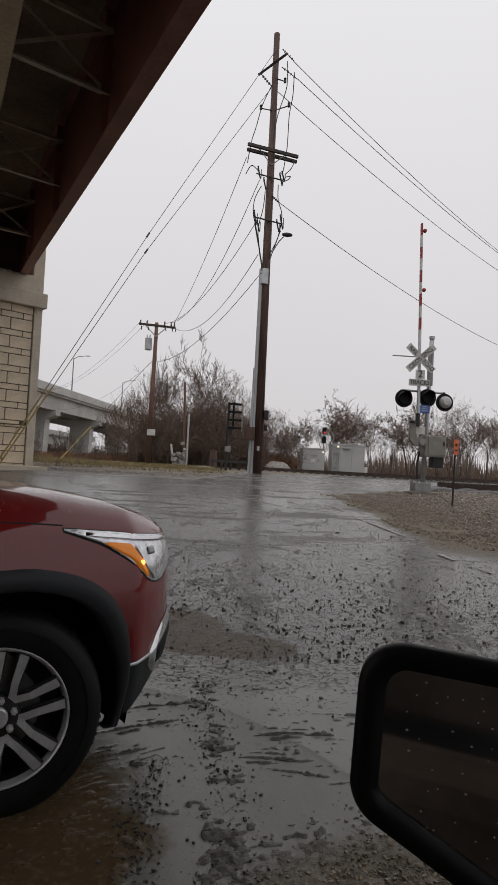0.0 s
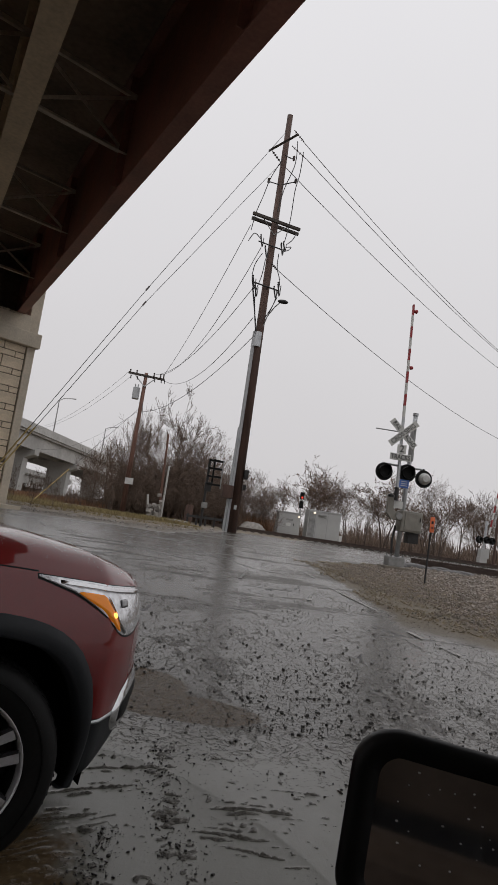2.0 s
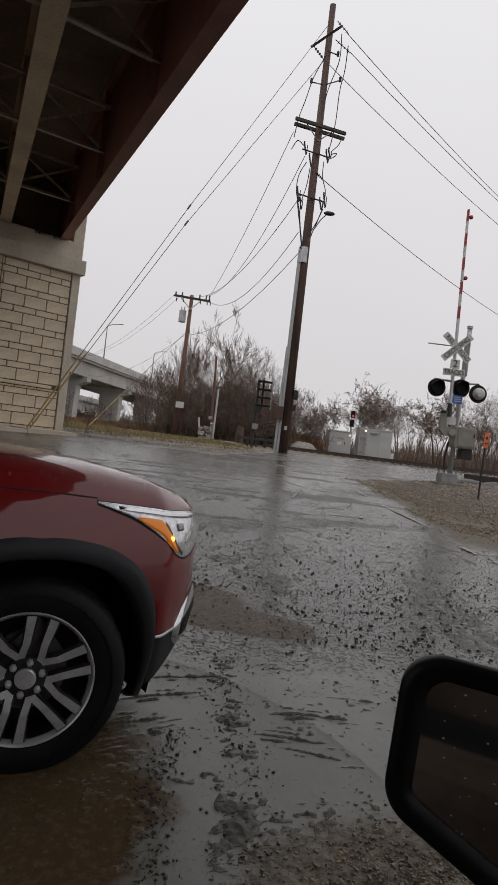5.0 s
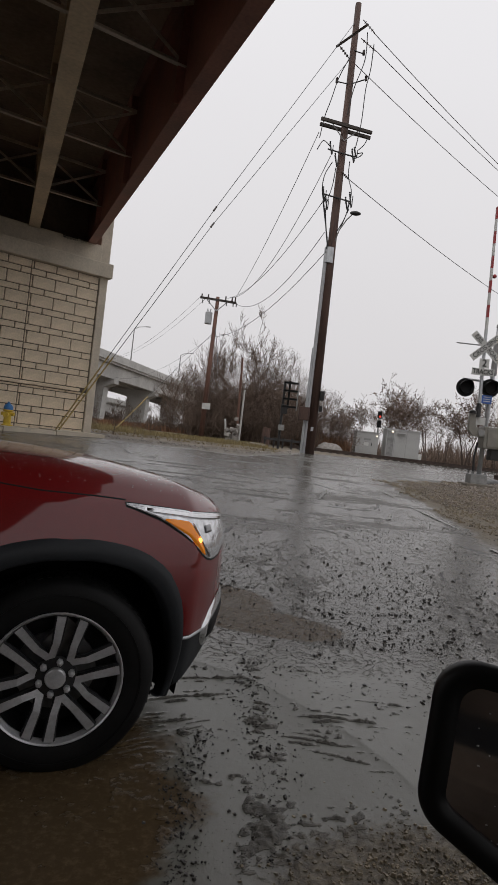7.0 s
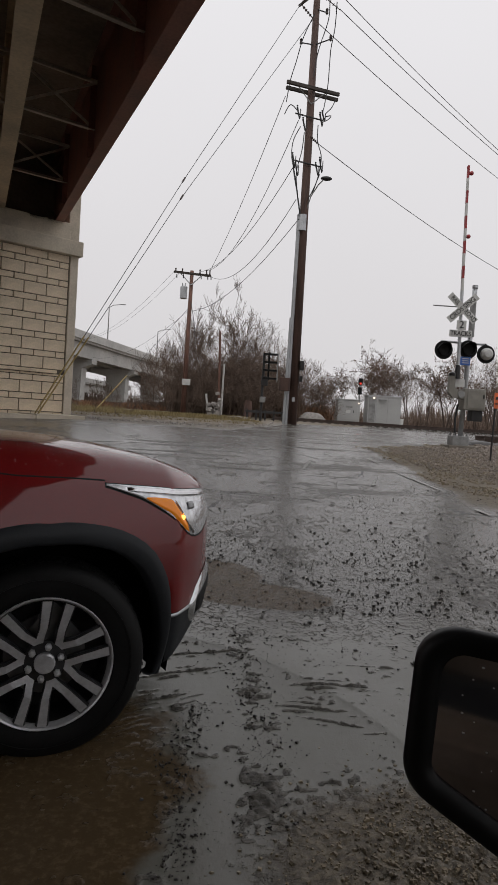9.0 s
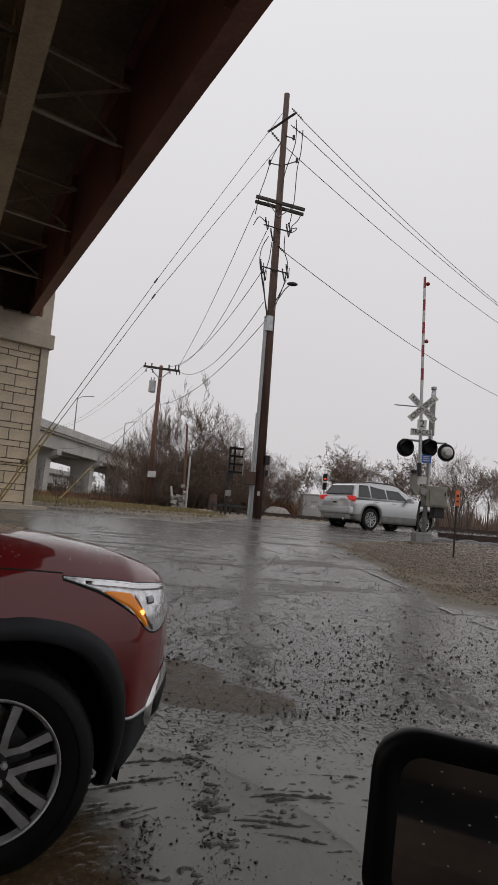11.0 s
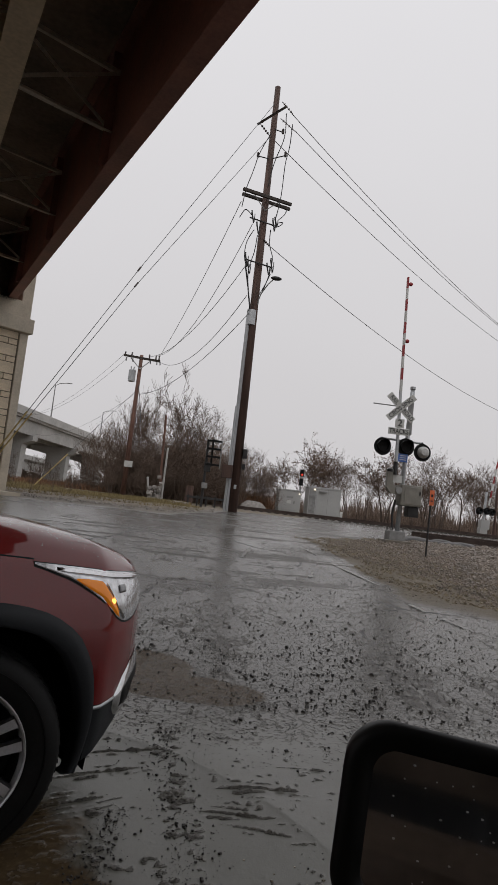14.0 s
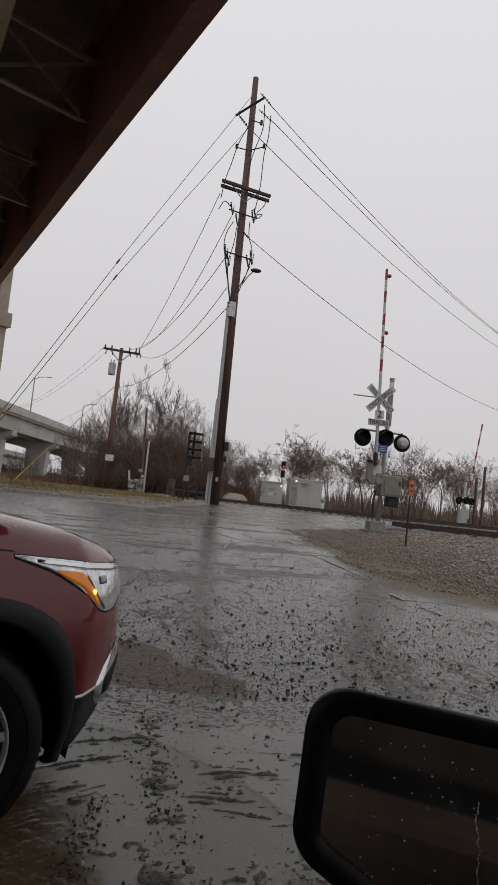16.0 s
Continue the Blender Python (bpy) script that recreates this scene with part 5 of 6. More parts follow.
def leaf_clumps(name, tips, count, size, seed, material):
    r = np.random.RandomState(seed)
    c = tips[r.randint(0, len(tips), count)] + r.normal(0, 0.06, (count, 3))
    d1, d2 = r.normal(0, 1, (count, 3)), r.normal(0, 1, (count, 3))
    d1 /= np.linalg.norm(d1, axis=1)[:, None]
    d2 /= np.linalg.norm(d2, axis=1)[:, None]
    s = (size * (0.5 + r.rand(count)))[:, None]
    v = np.stack([c - d1 * s, c + d2 * s * 0.6, c + d1 * s, c - d2 * s * 0.6], 1).reshape(-1, 3)
    return mesh_of(name, v, np.arange(4 * count).reshape(-1, 4).tolist(), material)


TREES = {}


def tree_kind(key, *args, leaves=0, **kw):
    t, c, tips = limb_mesh(key, *args, **kw)
    lv = leaf_clumps(key + "_leaves", tips, leaves, 0.085, 7, DEADLEAF) if leaves else None
    TREES[key] = (t, c, lv)


tree_kind("thin", 11, 8.0, 0.85, 3, 4, keep=0.58, trunk=0.13, twig=0.013)
tree_kind("broad", 23, 9.0, 1.15, 3, 5, keep=0.52, trunk=0.17, twig=0.009, multi=2)
tree_kind("bushy", 37, 7.0, 1.2, 3, 5, keep=0.42, trunk=0.11, twig=0.009, multi=4)
tree_kind("full", 67, 9.0, 1.0, 3, 5, keep=0.6, trunk=0.16, twig=0.014, lean=0.08)
tree_kind("leafy", 41, 7.5, 1.2, 3, 4, keep=0.5, trunk=0.13, twig=0.013, multi=2, leaves=900)
tree_kind("shrub", 53, 4.0, 1.15, 3, 4, keep=0.5, trunk=0.045, twig=0.008, multi=7, lean=0.30)


def tree(key, x, y, scale, turn, label, group, wide=1.0):
    z = gz(x, y)
    m = Matrix.Translation((x, y, z)) @ Matrix.Rotation(turn, 4, "Z")
    o = thing("bare_tree" if key != "shrub" else "bare_shrub", (0, 0, 0), label, "tree" if key != "shrub" else "shrub", group, m=m)
    t, c, lv = TREES[key]
    k = Matrix.Diagonal((scale * wide, scale * wide, scale, 1))
    part("trunk", t, BARK, o, m=k)
    part("crown", c, TWIG, o, m=k)
    if lv:
        part("dry_leaves", lv, DEADLEAF, o, "clinging dry brown leaves", m=k)


rt = random.Random(91)
# the thicket between the two poles
for key, x, y, h, w in (("full", -0.5, 49.6, 1.16, 0.8), ("full", -2.3, 50.6, 0.98, 0.75), ("bushy", -2.8, 50.5, 1.02, 0.9), ("thin", -3.6, 51, 1.05, 0.7), ("broad", 0.6, 52, 0.95, 0.8), ("bushy", 1.6, 51, 0.95, 0.9), ("thin", 2.6, 53, 0.92, 0.8), ("bushy", 3.8, 52, 0.8, 0.9), ("broad", 4.9, 54, 0.62, 0.8), ("bushy", 0.2, 49, 0.85, 0.9), ("bushy", -1.9, 48.6, 0.75, 0.9), ("bushy", -0.6, 53, 0.98, 0.9), ("full", 1.0, 54, 0.92, 0.8), ("bushy", 2.2, 54.5, 0.92, 0.9), ("full", -2.6, 53.5, 0.95, 0.8), ("bushy", 3.4, 55, 0.8, 0.9), ("full", 4.3, 53, 0.66, 0.9)):
    tree(key, x, y, h, rt.uniform(0, 6.28), "bare grey-brown tree in a roadside thicket", "thicket trees", w)
for x, y, s in ((-7.2, 70, 1.1), (-9.0, 75, 0.95), (-5.8, 72, 0.9)):
    tree("thin", x, y, s, rt.uniform(0, 6.28), "slender bare tree in front of the viaduct", "thicket trees")
# the row of trees beyond the tracks
x = 6.5
while x < 52:
    y = rt.uniform(58, 66)
    key = rt.choice(("thin", "broad", "bushy", "bushy", "leafy"))
    s = {"thin": 0.72, "broad": 0.66, "bushy": 0.85, "leafy": 0.9}[key] * rt.uniform(0.85, 1.2) * (0.72 if x < 11 else 1.0)
    tree(key, x, y, s, rt.uniform(0, 6.28), "bare tree with fine twigs beyond the tracks", "trackside trees", 1.1)
    x += rt.uniform(1.0, 2.0)
tree("leafy", 13.4, 57, 0.98, 0.4, "bare tree holding a few dry leaves behind the cabinets", "trackside trees", 0.95)
tree("broad", 15.6, 57.5, 0.72, 2.4, "spreading bare tree behind the cabinets", "trackside trees", 1.0)
tree("broad", 22.0, 54, 0.82, 1.0, "spreading bare tree beyond the tracks", "trackside trees", 1.0)
tree("thin", 25.5, 56, 0.8, 1.9, "slender bare tree beyond the tracks", "trackside trees", 1.2)
tree("broad", 27.5, 55, 0.74, 4.0, "spreading bare tree beyond the tracks", "trackside trees", 1.0)
# brambles at the foot of the abutment
for x, y, s in ((-4.75, 22.6, 0.42), (-4.3, 24.4, 0.36)):
    tree("shrub", x, y, s * 0.85, rt.uniform(0, 6.28), "tangled bare shrub at the abutment's end", "shrubs", 0.7)
for x, y, s in ((-2.2, 46.6, 0.8), (-0.6, 46.4, 0.7), (0.8, 46.8, 0.75), (2.2, 47.5, 0.8), (3.6, 48, 0.7), (-3.6, 49, 0.95), (-2.7, 50.2, 1.25), (-1.8, 48.9, 1.1), (-1.1, 50.6, 1.3), (-0.4, 48.6, 1.15), (0.3, 50.2, 1.3), (1.0, 48.8, 1.2), (1.7, 50.4, 1.3), (2.4, 49.2, 1.15), (3.0, 50.8, 1.2), (3.7, 49.8, 1.0), (4.4, 51.5, 1.0), (-3.2, 51.6, 1.2), (-0.2, 52, 1.35), (1.9, 52.4, 1.3), (-4.4, 46.8, 0.8), (-6.0, 52, 0.5), (5.4, 50, 0.6)):
    tree("shrub", x, y, s, rt.uniform(0, 6.28), "tangled bare shrub in the thicket", "shrubs", 1.2)


def strokes(name, regions, material, label, category, seed, width=0.02):
    """Dense upright stalks: two crossed slivers a stalk."""
    r = np.random.RandomState(seed)
    P = []
    for x0, x1, y0, y1, h0, h1, count in regions:
        x, y = r.uniform(x0, x1, count), r.uniform(y0, y1, count)
        P.append(np.stack([x, y, land(x, y) - 0.05, r.uniform(h0, h1, count)], -1))
    P = np.concatenate(P)
    k = len(P)
    base = P[:, :3]
    tipv = base + np.stack([r.normal(0, 0.30, k), r.normal(0, 0.30, k), np.ones(k)], -1) * P[:, 3:4]
    a = r.uniform(0, math.pi, k)
    w = np.stack([np.cos(a), np.sin(a), np.zeros(k)], -1) * width
    mid = (base + tipv) / 2 + r.normal(0, 0.06, (k, 3)) * P[:, 3:4]
    v = np.stack([base - w, base + w, mid + w * 0.8, mid - w * 0.8, tipv], 1).reshape(-1, 3)
    i = np.arange(k)[:, None] * 5
    f = (i + np.array([[0, 1, 2, 3]])).tolist() + (i + np.array([[3, 2, 4]])).tolist()
    return tagged(part(name, mesh_of(name, v, f, material), material), label, category, kind="stuff")


strokes("brush", [(-4.6, 5.2, 48, 56, 0.5, 2.4, 9000), (-3.8, 4.4, 52, 58, 1.0, 4.2, 8000), (-9, -4.6, 50, 58, 0.2, 0.9, 900), (-16, -9, 54, 62, 0.1, 0.5, 1000), (5.6, 60, 60, 68, 0.3, 0.8, 3500), (-34, -10, 96, 108, 0.4, 1.6, 3500)], BRUSHM, "dense brown winter brush behind the verge", "brush", 3, 0.028)
strokes("weeds", [(-12, -3.5, 50, 54, 0.2, 0.6, 2000), (3.0, 7.5, 48.5, 52, 0.5, 1.5, 1800), (-24, -10, 60, 80, 0.3, 0.8, 3000)], REDBRUSH, "rusty dead weeds", "weeds", 4, 0.03)
strokes("grass", [(-12, 1.0, 33, 45, 0.08, 0.28, 9000), (-8, 1.2, 22.5, 32, 0.03, 0.12, 9000), (-20, -8, 36, 52, 0.1, 0.35, 3500)], GRASSM, "yellowed winter grass on the verge", "grass", 5, 0.02)


def build_far_woods():
    """A low ragged band of woods along the horizon."""
    r = np.random.RandomState(8)
    k = 26000
    ang = r.uniform(radians(-60), radians(75), k)
    dist = r.uniform(95, 190, k)
    x, y = np.sin(ang) * dist, np.cos(ang) * dist
    h = (2.5 + 4.5 * lattice(ang * 40 + 100, dist * 0.02, 12)) * r.uniform(0.4, 1.0, k) * dist / 130
    base = np.stack([x, y, np.full(k, 1.0)], -1)
    a = r.uniform(0, math.pi, k)
    w = np.stack([np.cos(a), np.sin(a), np.zeros(k)], -1) * (dist * 0.00075)[:, None]
    tip = base + np.stack([r.normal(0, 0.7, k), r.normal(0, 0.7, k), h], -1)
    v = np.stack([base - w, base + w, tip], 1).reshape(-1, 3)
    tagged(part("far_woods", mesh_of("far_woods", v, np.arange(3 * k).reshape(-1, 3).tolist(), TWIG), TWIG), "hazy band of bare woods on the horizon", "woods", kind="stuff")


build_far_woods()


# ---- small things on the verge ----
def build_verge_things():
    p = thing("wooden_post", (-0.9, 44.0, gz(-0.9, 44)), "thin weathered pole standing in the thicket", "post", "verge posts")
    part("post_shaft", tube((0, 0, -0.2), (-0.2, 0, 5.75), 0.09, 0.07, 10), OLDWOOD, p)
    p = thing("wooden_post", (-0.75, 44.2, gz(-0.75, 44.2)), "shorter pale pole beside the thin one", "post", "verge posts")
    part("post_shaft", tube((0, 0, -0.2), (0.03, 0, 3.6), 0.08, 0.06, 10), VIACON, p)
    p = thing("wooden_post", (-1.55, 43.6, gz(-1.55, 43.6)), "short leaning pale post", "post", "verge posts")
    part("post_shaft", tube((0, 0, -0.2), (-0.25, 0, 1.5), 0.07, 0.07, 10), VIACON, p)
    p = thing("wooden_post", (1.0, 42.6, gz(1.0, 42.6)), "dark weathered stump on the verge", "post", "verge posts")
    part("post_shaft", tube((0, 0, -0.2), (0.04, 0, 1.2), 0.28, 0.24, 10), CREOSOTE, p)
    p = thing("rubble_pile", (-1.25, 43.3, gz(-1.25, 43.3)), "pale ragged rubble against the posts", "rubble")
    r = random.Random(4)
    bm = bmesh.new()
    for i in range(40):
        add_box(bm, (r.uniform(-0.4, 0.4), r.uniform(-0.3, 0.3), abs(r.gauss(0, 0.5)) * 0.9), (0.2, 0.16, 0.25), Euler((r.random() * 3, r.random() * 3, 0)).to_matrix())
    tagged(part("rubble", bm, RUBBLE, p), kind="stuff")
    p = thing("rubble_pile", (5.9, 48.2, gz(5.9, 48.2)), "pale mound of stone behind the far track", "rubble")
    bm = bmesh.new()
    add_ball(bm, (0, 0, 0), 1.0, (1.1, 0.8, 0.65), 14)
    for v in bm.verts:
        v.co += Vector((r.uniform(-1, 1), r.uniform(-1, 1), r.uniform(-1, 1))) * 0.06
    part("stone_mound", bm, RUBBLE, p, smooth=True)
    for x, y in ((0.2, 36.5), (0.5, 36.8)):
        b2 = thing("litter", (x, y, gz(x, y)), "crumpled pale litter on the verge", "litter", "litter")
        bm = box((0, 0, 0.06), (0.8, 0.3, 0.14), 0.03)
        for v in bm.verts:
            v.co += Vector((r.uniform(-1, 1), r.uniform(-1, 1), r.uniform(-0.5, 1))) * 0.06
        part("litter_body", bm, RUBBLE, b2)
    f = thing("guard_rail", (0, 0, 0), "low dark rail on short posts before the thicket", "guard rail")
    for i in range(6):
        x, y = 0.9 + 0.55 * i, 38.5 + 0.35 * i
        part("rail_post", box((x, y, gz(x, y) + 0.3), (0.1, 0.1, 0.7), 0.01), DARKMET, f)
    a, b2 = Vector((0.8, 38.4, gz(0.8, 38.4) + 0.5)), Vector((3.8, 40.4, gz(3.8, 40.4) + 0.5))
    part("rail_beam", box((a + b2) / 2, ((b2 - a).length, 0.08, 0.14), 0.01, (b2 - a).to_track_quat("X", "Z").to_matrix()), DARKMET, f)
    # the hydrant before the abutment
    h = thing("fire_hydrant", (-6.95, 18.55, gz(-6.95, 18.55) + 0.09), "yellow fire hydrant with blue bonnet on the sidewalk", "fire hydrant")
    part("barrel", lathe([(0.0, 0.0), (0.16, 0.0), (0.16, 0.05), (0.105, 0.07), (0.10, 0.42), (0.14, 0.44), (0.14, 0.48), (0.0, 0.48)], 18), HYDYELLOW, h)
    part("bonnet", lathe([(0.135, 0.48), (0.13, 0.56), (0.09, 0.63), (0.035, 0.66), (0.035, 0.71), (0.0, 0.71)], 18), HYDBLUE, h, "blue domed bonnet", smooth=True)
    for s in (-1, 1):
        part("hose_outlet", tube((0.09 * s, 0, 0.36), (0.18 * s, 0, 0.36), 0.055, seg=10), HYDYELLOW, h)
    part("pumper_outlet", tube((0, -0.09, 0.33), (0, -0.20, 0.33), 0.075, seg=12), HYDYELLOW, h)


build_verge_things()


# ---- vehicles ----
def smooth01(t):
    t = min(1.0, max(0.0, t))
    return t * t * (3 - 2 * t)


HALF, NOSE, TAIL = 0.96, 0.98, -3.78
AXLES = (0.0, -2.86)


def half_width(x):
    if x > 0.56:
        return HALF * max(0.0, (NOSE - x) / (NOSE - 0.56)) ** (1 / 3.0)
    if x < -3.35:
        return HALF * (1 - 0.28 * ((-3.35 - x) / 0.43) ** 2.2)
    return HALF


HOODX = [-3.9, -3.6, -0.75, -0.45, 0.0, 0.3, 0.55, 0.75, 0.88, 0.95, 1.0]
HOODZ = [1.15, 1.17, 1.295, 1.295, 1.28, 1.258, 1.216, 1.156, 1.10, 1.045, 0.97]
SHX = [-3.9, -0.6, 0.0, 0.3, 0.6, 0.8, 0.92, 1.0]
SHZ = [1.06, 1.14, 1.135, 1.12, 1.095, 1.068, 1.03, 0.95]


def car_section(x):
    """Half a section through the body: (share of the half width, height), from the sill up to the middle of the bonnet."""
    zb = 0.27 + (0.55 * (x - 0.5) if x > 0.5 else 0.0) + (0.12 * (-3.3 - x) / 0.4 if x < -3.3 else 0.0)
    zs, zc = float(np.interp(x, SHX, SHZ)), float(np.interp(x, HOODX, HOODZ))
    return [(0.0, zb), (0.5, zb), (0.90, zb), (0.955, zb + 0.03), (0.97, zb + 0.12), (0.985, 0.50), (0.992, 0.545), (0.997, 0.60), (1.0, 0.68), (1.0, 0.78), (0.997, 0.86), (0.985, 0.92),
            (0.974, 0.955), (0.958, 0.985), (0.915, zs - 0.045), (0.892, zs - 0.012), (0.865, zs + 0.014), (0.835, zs + (zc - zs) * 0.30), (0.79, zs + (zc - zs) * 0.60), (0.62, zs + (zc - zs) * 0.84), (0.4, zs + (zc - zs) * 0.95), (0.0, zc)]


ARCH_DEG = [-24, 0, 20, 34, 46, 58, 72, 90]
ARCH_IN = [0.478, 0.482, 0.498, 0.518, 0.530, 0.522, 0.502, 0.487]
ARCH_OUT = [0.512, 0.528, 0.566, 0.606, 0.628, 0.620, 0.595, 0.575]


def arch(table, deg):
    """The radius of the squarish wheel arch at an angle from the forward level line."""
    return float(np.interp(min(deg, 180 - deg), ARCH_DEG, table))


def surface_y(x, z):
    """How far out the body's side stands at (x, z)."""
    s = car_section(x)
    zs = [q[1] for q in s[2:19]]
    return half_width(x) * float(np.interp(z, zs, [q[0] for q in s[2:19]]))


def build_car(name, label, paint, clad, group, m, steer=0.0, detailed=True):
    car = thing(name, (0, 0, 0), label, "car", group, m=m)
    mid = HALF - 0.03          # the body's middle lies this far to the left of the right tyre's outer face
    xs = list(np.linspace(TAIL, -3.3, 9)) + list(np.arange(-3.2, 0.5, 0.04)) + list(np.linspace(0.5, 0.80, 13)) + [0.83, 0.86, 0.885, 0.91, 0.93, 0.945, 0.958, 0.968, 0.975, NOSE - 0.0008]
    secs = [car_section(x) for x in xs]
    k = len(secs[0])
    verts = []
    for x, s in zip(xs, secs):
        w = half_width(x)
        verts += [(x, mid - w * a, z) for a, z in s] + [(x, mid + w * a, z) for a, z in s]
    body, low = [], []
    for i in range(len(xs) - 1):
        for side in (0, 1):
            for j in range(k - 1):
                q = [i * 2 * k + side * k + j, (i + 1) * 2 * k + side * k + j, (i + 1) * 2 * k + side * k + j + 1, i * 2 * k + side * k + j + 1]
                if side:
                    q.reverse()
                c = np.mean([verts[v] for v in q], 0)
                if abs(c[1] - mid) > 0.55 and any(math.hypot(c[0] - ax, c[2] - 0.385) < arch(ARCH_IN, math.degrees(math.atan2(c[2] - 0.385, c[0] - ax))) + 0.042 for ax in AXLES):
                    continue
                if c[2] < 0.545:
                    low.append(q)
                else:
                    body.append(q)
    for i, rev in ((0, True), (len(xs) - 1, False)):
        for j in range(k - 1):
            q = [i * 2 * k + j, i * 2 * k + j + 1, i * 2 * k + k + j + 1, i * 2 * k + k + j]
            body.append(q if rev else q[::-1])

    def sub(nm, faces, material, lab=""):
        used = sorted({v for q in faces for v in q})
        at = {v: n2 for n2, v in enumerate(used)}
        return part(nm, mesh_of(nm, [verts[v] for v in used], [[at[v] for v in q] for q in faces], material, True), material, car, lab)

    shell = sub("body_shell", body, paint, "glossy wet painted body")
    sub("lower_cladding", low, clad, "black plastic lower cladding")
    # underbody and wheel wells
    part("underbody", box((-1.4, mid, 0.42), (4.2, 1.2, 0.3)), UNDER, car)
    for ax in AXLES:
        for s in (-1, 1):
            yc = mid + s * (HALF - 0.36)
            bm = bmesh.new()
            n2, prev = 22, None
            for i in range(n2 + 1):
                a = radians(-12 + 204 * i / n2)
                row = [bm.verts.new((ax + 0.555 * math.cos(a), mid + s * yy, 0.385 + 0.555 * math.sin(a))) for yy in (HALF - 0.05, HALF - 0.5)]
                if prev:
                    bm.faces.new((prev[0], row[0], row[1], prev[1]))
                prev = row
            part("wheel_well", bm, UNDER, car, smooth=True)
            part("well_panel", box((ax, mid + s * (HALF - 0.5), 0.6), (1.06, 0.02, 0.75)), UNDER, car)
            # flared arch
            bm = bmesh.new()
            n2, rows2 = 40, []
            for i in range(n2 + 1):
                a = radians(-24 + 228 * i / n2)
                ca, sa = math.cos(a), math.sin(a)
                deg = -24 + 228 * i / n2
                ri, ro = arch(ARCH_IN, deg), arch(ARCH_OUT, deg)
                row = []
                for rr, off in ((ri - 0.004, -0.06), (ri, 0.004), (ri + 0.012, 0.016), (ri + (ro - ri) * 0.55, 0.018), (ro - 0.008, 0.013), (ro, -0.02)):
                    px, pz = ax + rr * ca, 0.385 + rr * sa
                    yy = surface_y(min(px, 0.9), max(pz, 0.3))
                    row.append(bm.verts.new((px, mid + s * (yy + off), max(pz, 0.275))))
                rows2.append(row)
            for a2, b2 in zip(rows2[:-1], rows2[1:]):
                for j in range(5):
                    bm.faces.new((a2[j], b2[j], b2[j + 1], a2[j + 1]))
            part("wheel_arch_trim", bm, clad, car, "black plastic wheel arch trim", smooth=True)
            build_wheel(car, (ax, mid + s * (HALF - 0.03 - 0.0), 0.385), s, steer if ax == 0 else 0.0, detailed)
    # the cabin
    gb = [(-0.52, 1.255), (-0.72, 1.29), (-1.28, 1.66), (-1.6, 1.715), (-2.6, 1.71), (-3.25, 1.64), (-3.42, 1.58), (-3.66, 1.17), (-3.66, 1.10), (-0.52, 1.10)]
    bm = bmesh.new()
    a = [bm.verts.new((x, mid - (0.88 - 0.24 * smooth01((z - 1.1) / 0.6)), z)) for x, z in gb]
    b2 = [bm.verts.new((x, mid + (0.88 - 0.24 * smooth01((z - 1.1) / 0.6)), z)) for x, z in gb]
    bm.faces.new(a)
    bm.faces.new(b2[::-1])
    for i in range(len(gb)):
        j = (i + 1) % len(gb)
        bm.faces.new((a[i], b2[i], b2[j], a[j]))
    bmesh.ops.bevel(bm, geom=list(bm.edges), offset=0.035, segments=2, affect="EDGES", profile=0.6)
    part("cabin", bm, paint, car, "painted cabin with roof pillars", smooth=False)

    def slab(nm, pts, off, material, lab=""):
        bm = bmesh.new()
        n3 = (Vector(pts[1]) - Vector(pts[0])).cross(Vector(pts[2]) - Vector(pts[0])).normalized()
        a = [bm.verts.new(Vector(q) + n3 * off) for q in pts]
        c = [bm.verts.new(Vector(q) - n3 * 0.004) for q in pts]
        bm.faces.new(a)
        bm.faces.new(c[::-1])
        for i in range(len(a)):
            j = (i + 1) % len(a)
            bm.faces.new((a[i], c[i], c[j], a[j]))
        return part(nm, bm, material, car, lab)

    slab("windscreen", [(-0.74, mid - 0.74, 1.31), (-0.74, mid + 0.74, 1.31), (-1.27, mid + 0.60, 1.645), (-1.27, mid - 0.60, 1.645)], 0.012, GLASSDARK)
    slab("rear_window", [(-3.655, mid + 0.70, 1.24), (-3.655, mid - 0.70, 1.24), (-3.455, mid - 0.58, 1.55), (-3.455, mid + 0.58, 1.55)], 0.025, GLASSDARK)
    for s in (-1, 1):
        yy = lambda z: mid + s * (0.885 - 0.24 * smooth01((z - 1.1) / 0.6))
        for x0, x1, x2, x3 in ((-0.95, -1.95, -1.95, -1.42), (-2.03, -2.78, -2.74, -2.03), (-2.86, -3.45, -3.28, -2.83)):
            q = [(x0, yy(1.18), 1.18), (x1, yy(1.18), 1.18), (x2, yy(1.60), 1.60), (x3, yy(1.60), 1.60)]
            slab("side_window", q if s < 0 else q[::-1], 0.012, GLASSDARK)
        part("door_handle", box((-1.75, mid + s * 0.975, 1.02), (0.2, 0.03, 0.035), 0.01), paint, car)
        part("door_handle", box((-2.65, mid + s * 0.975, 1.02), (0.2, 0.03, 0.035), 0.01), paint, car)
        dm = part("door_mirror", box((-0.98, mid + s * 1.06, 1.20), (0.16, 0.24, 0.17), 0.05), paint, car)
        part("mirror_stalk", box((-0.98, mid + s * 0.93, 1.15), (0.10, 0.12, 0.04), 0.01), clad, dm)
        # tail lamp
        bm = bmesh.new()
        add_box(bm, (-3.67, mid + s * 0.72, 1.10), (0.16, 0.36, 0.17), bevel=0.04)
        part("tail_lamp", bm, TAILGLOW if not detailed else SIGNRED, car, "red tail lamp")
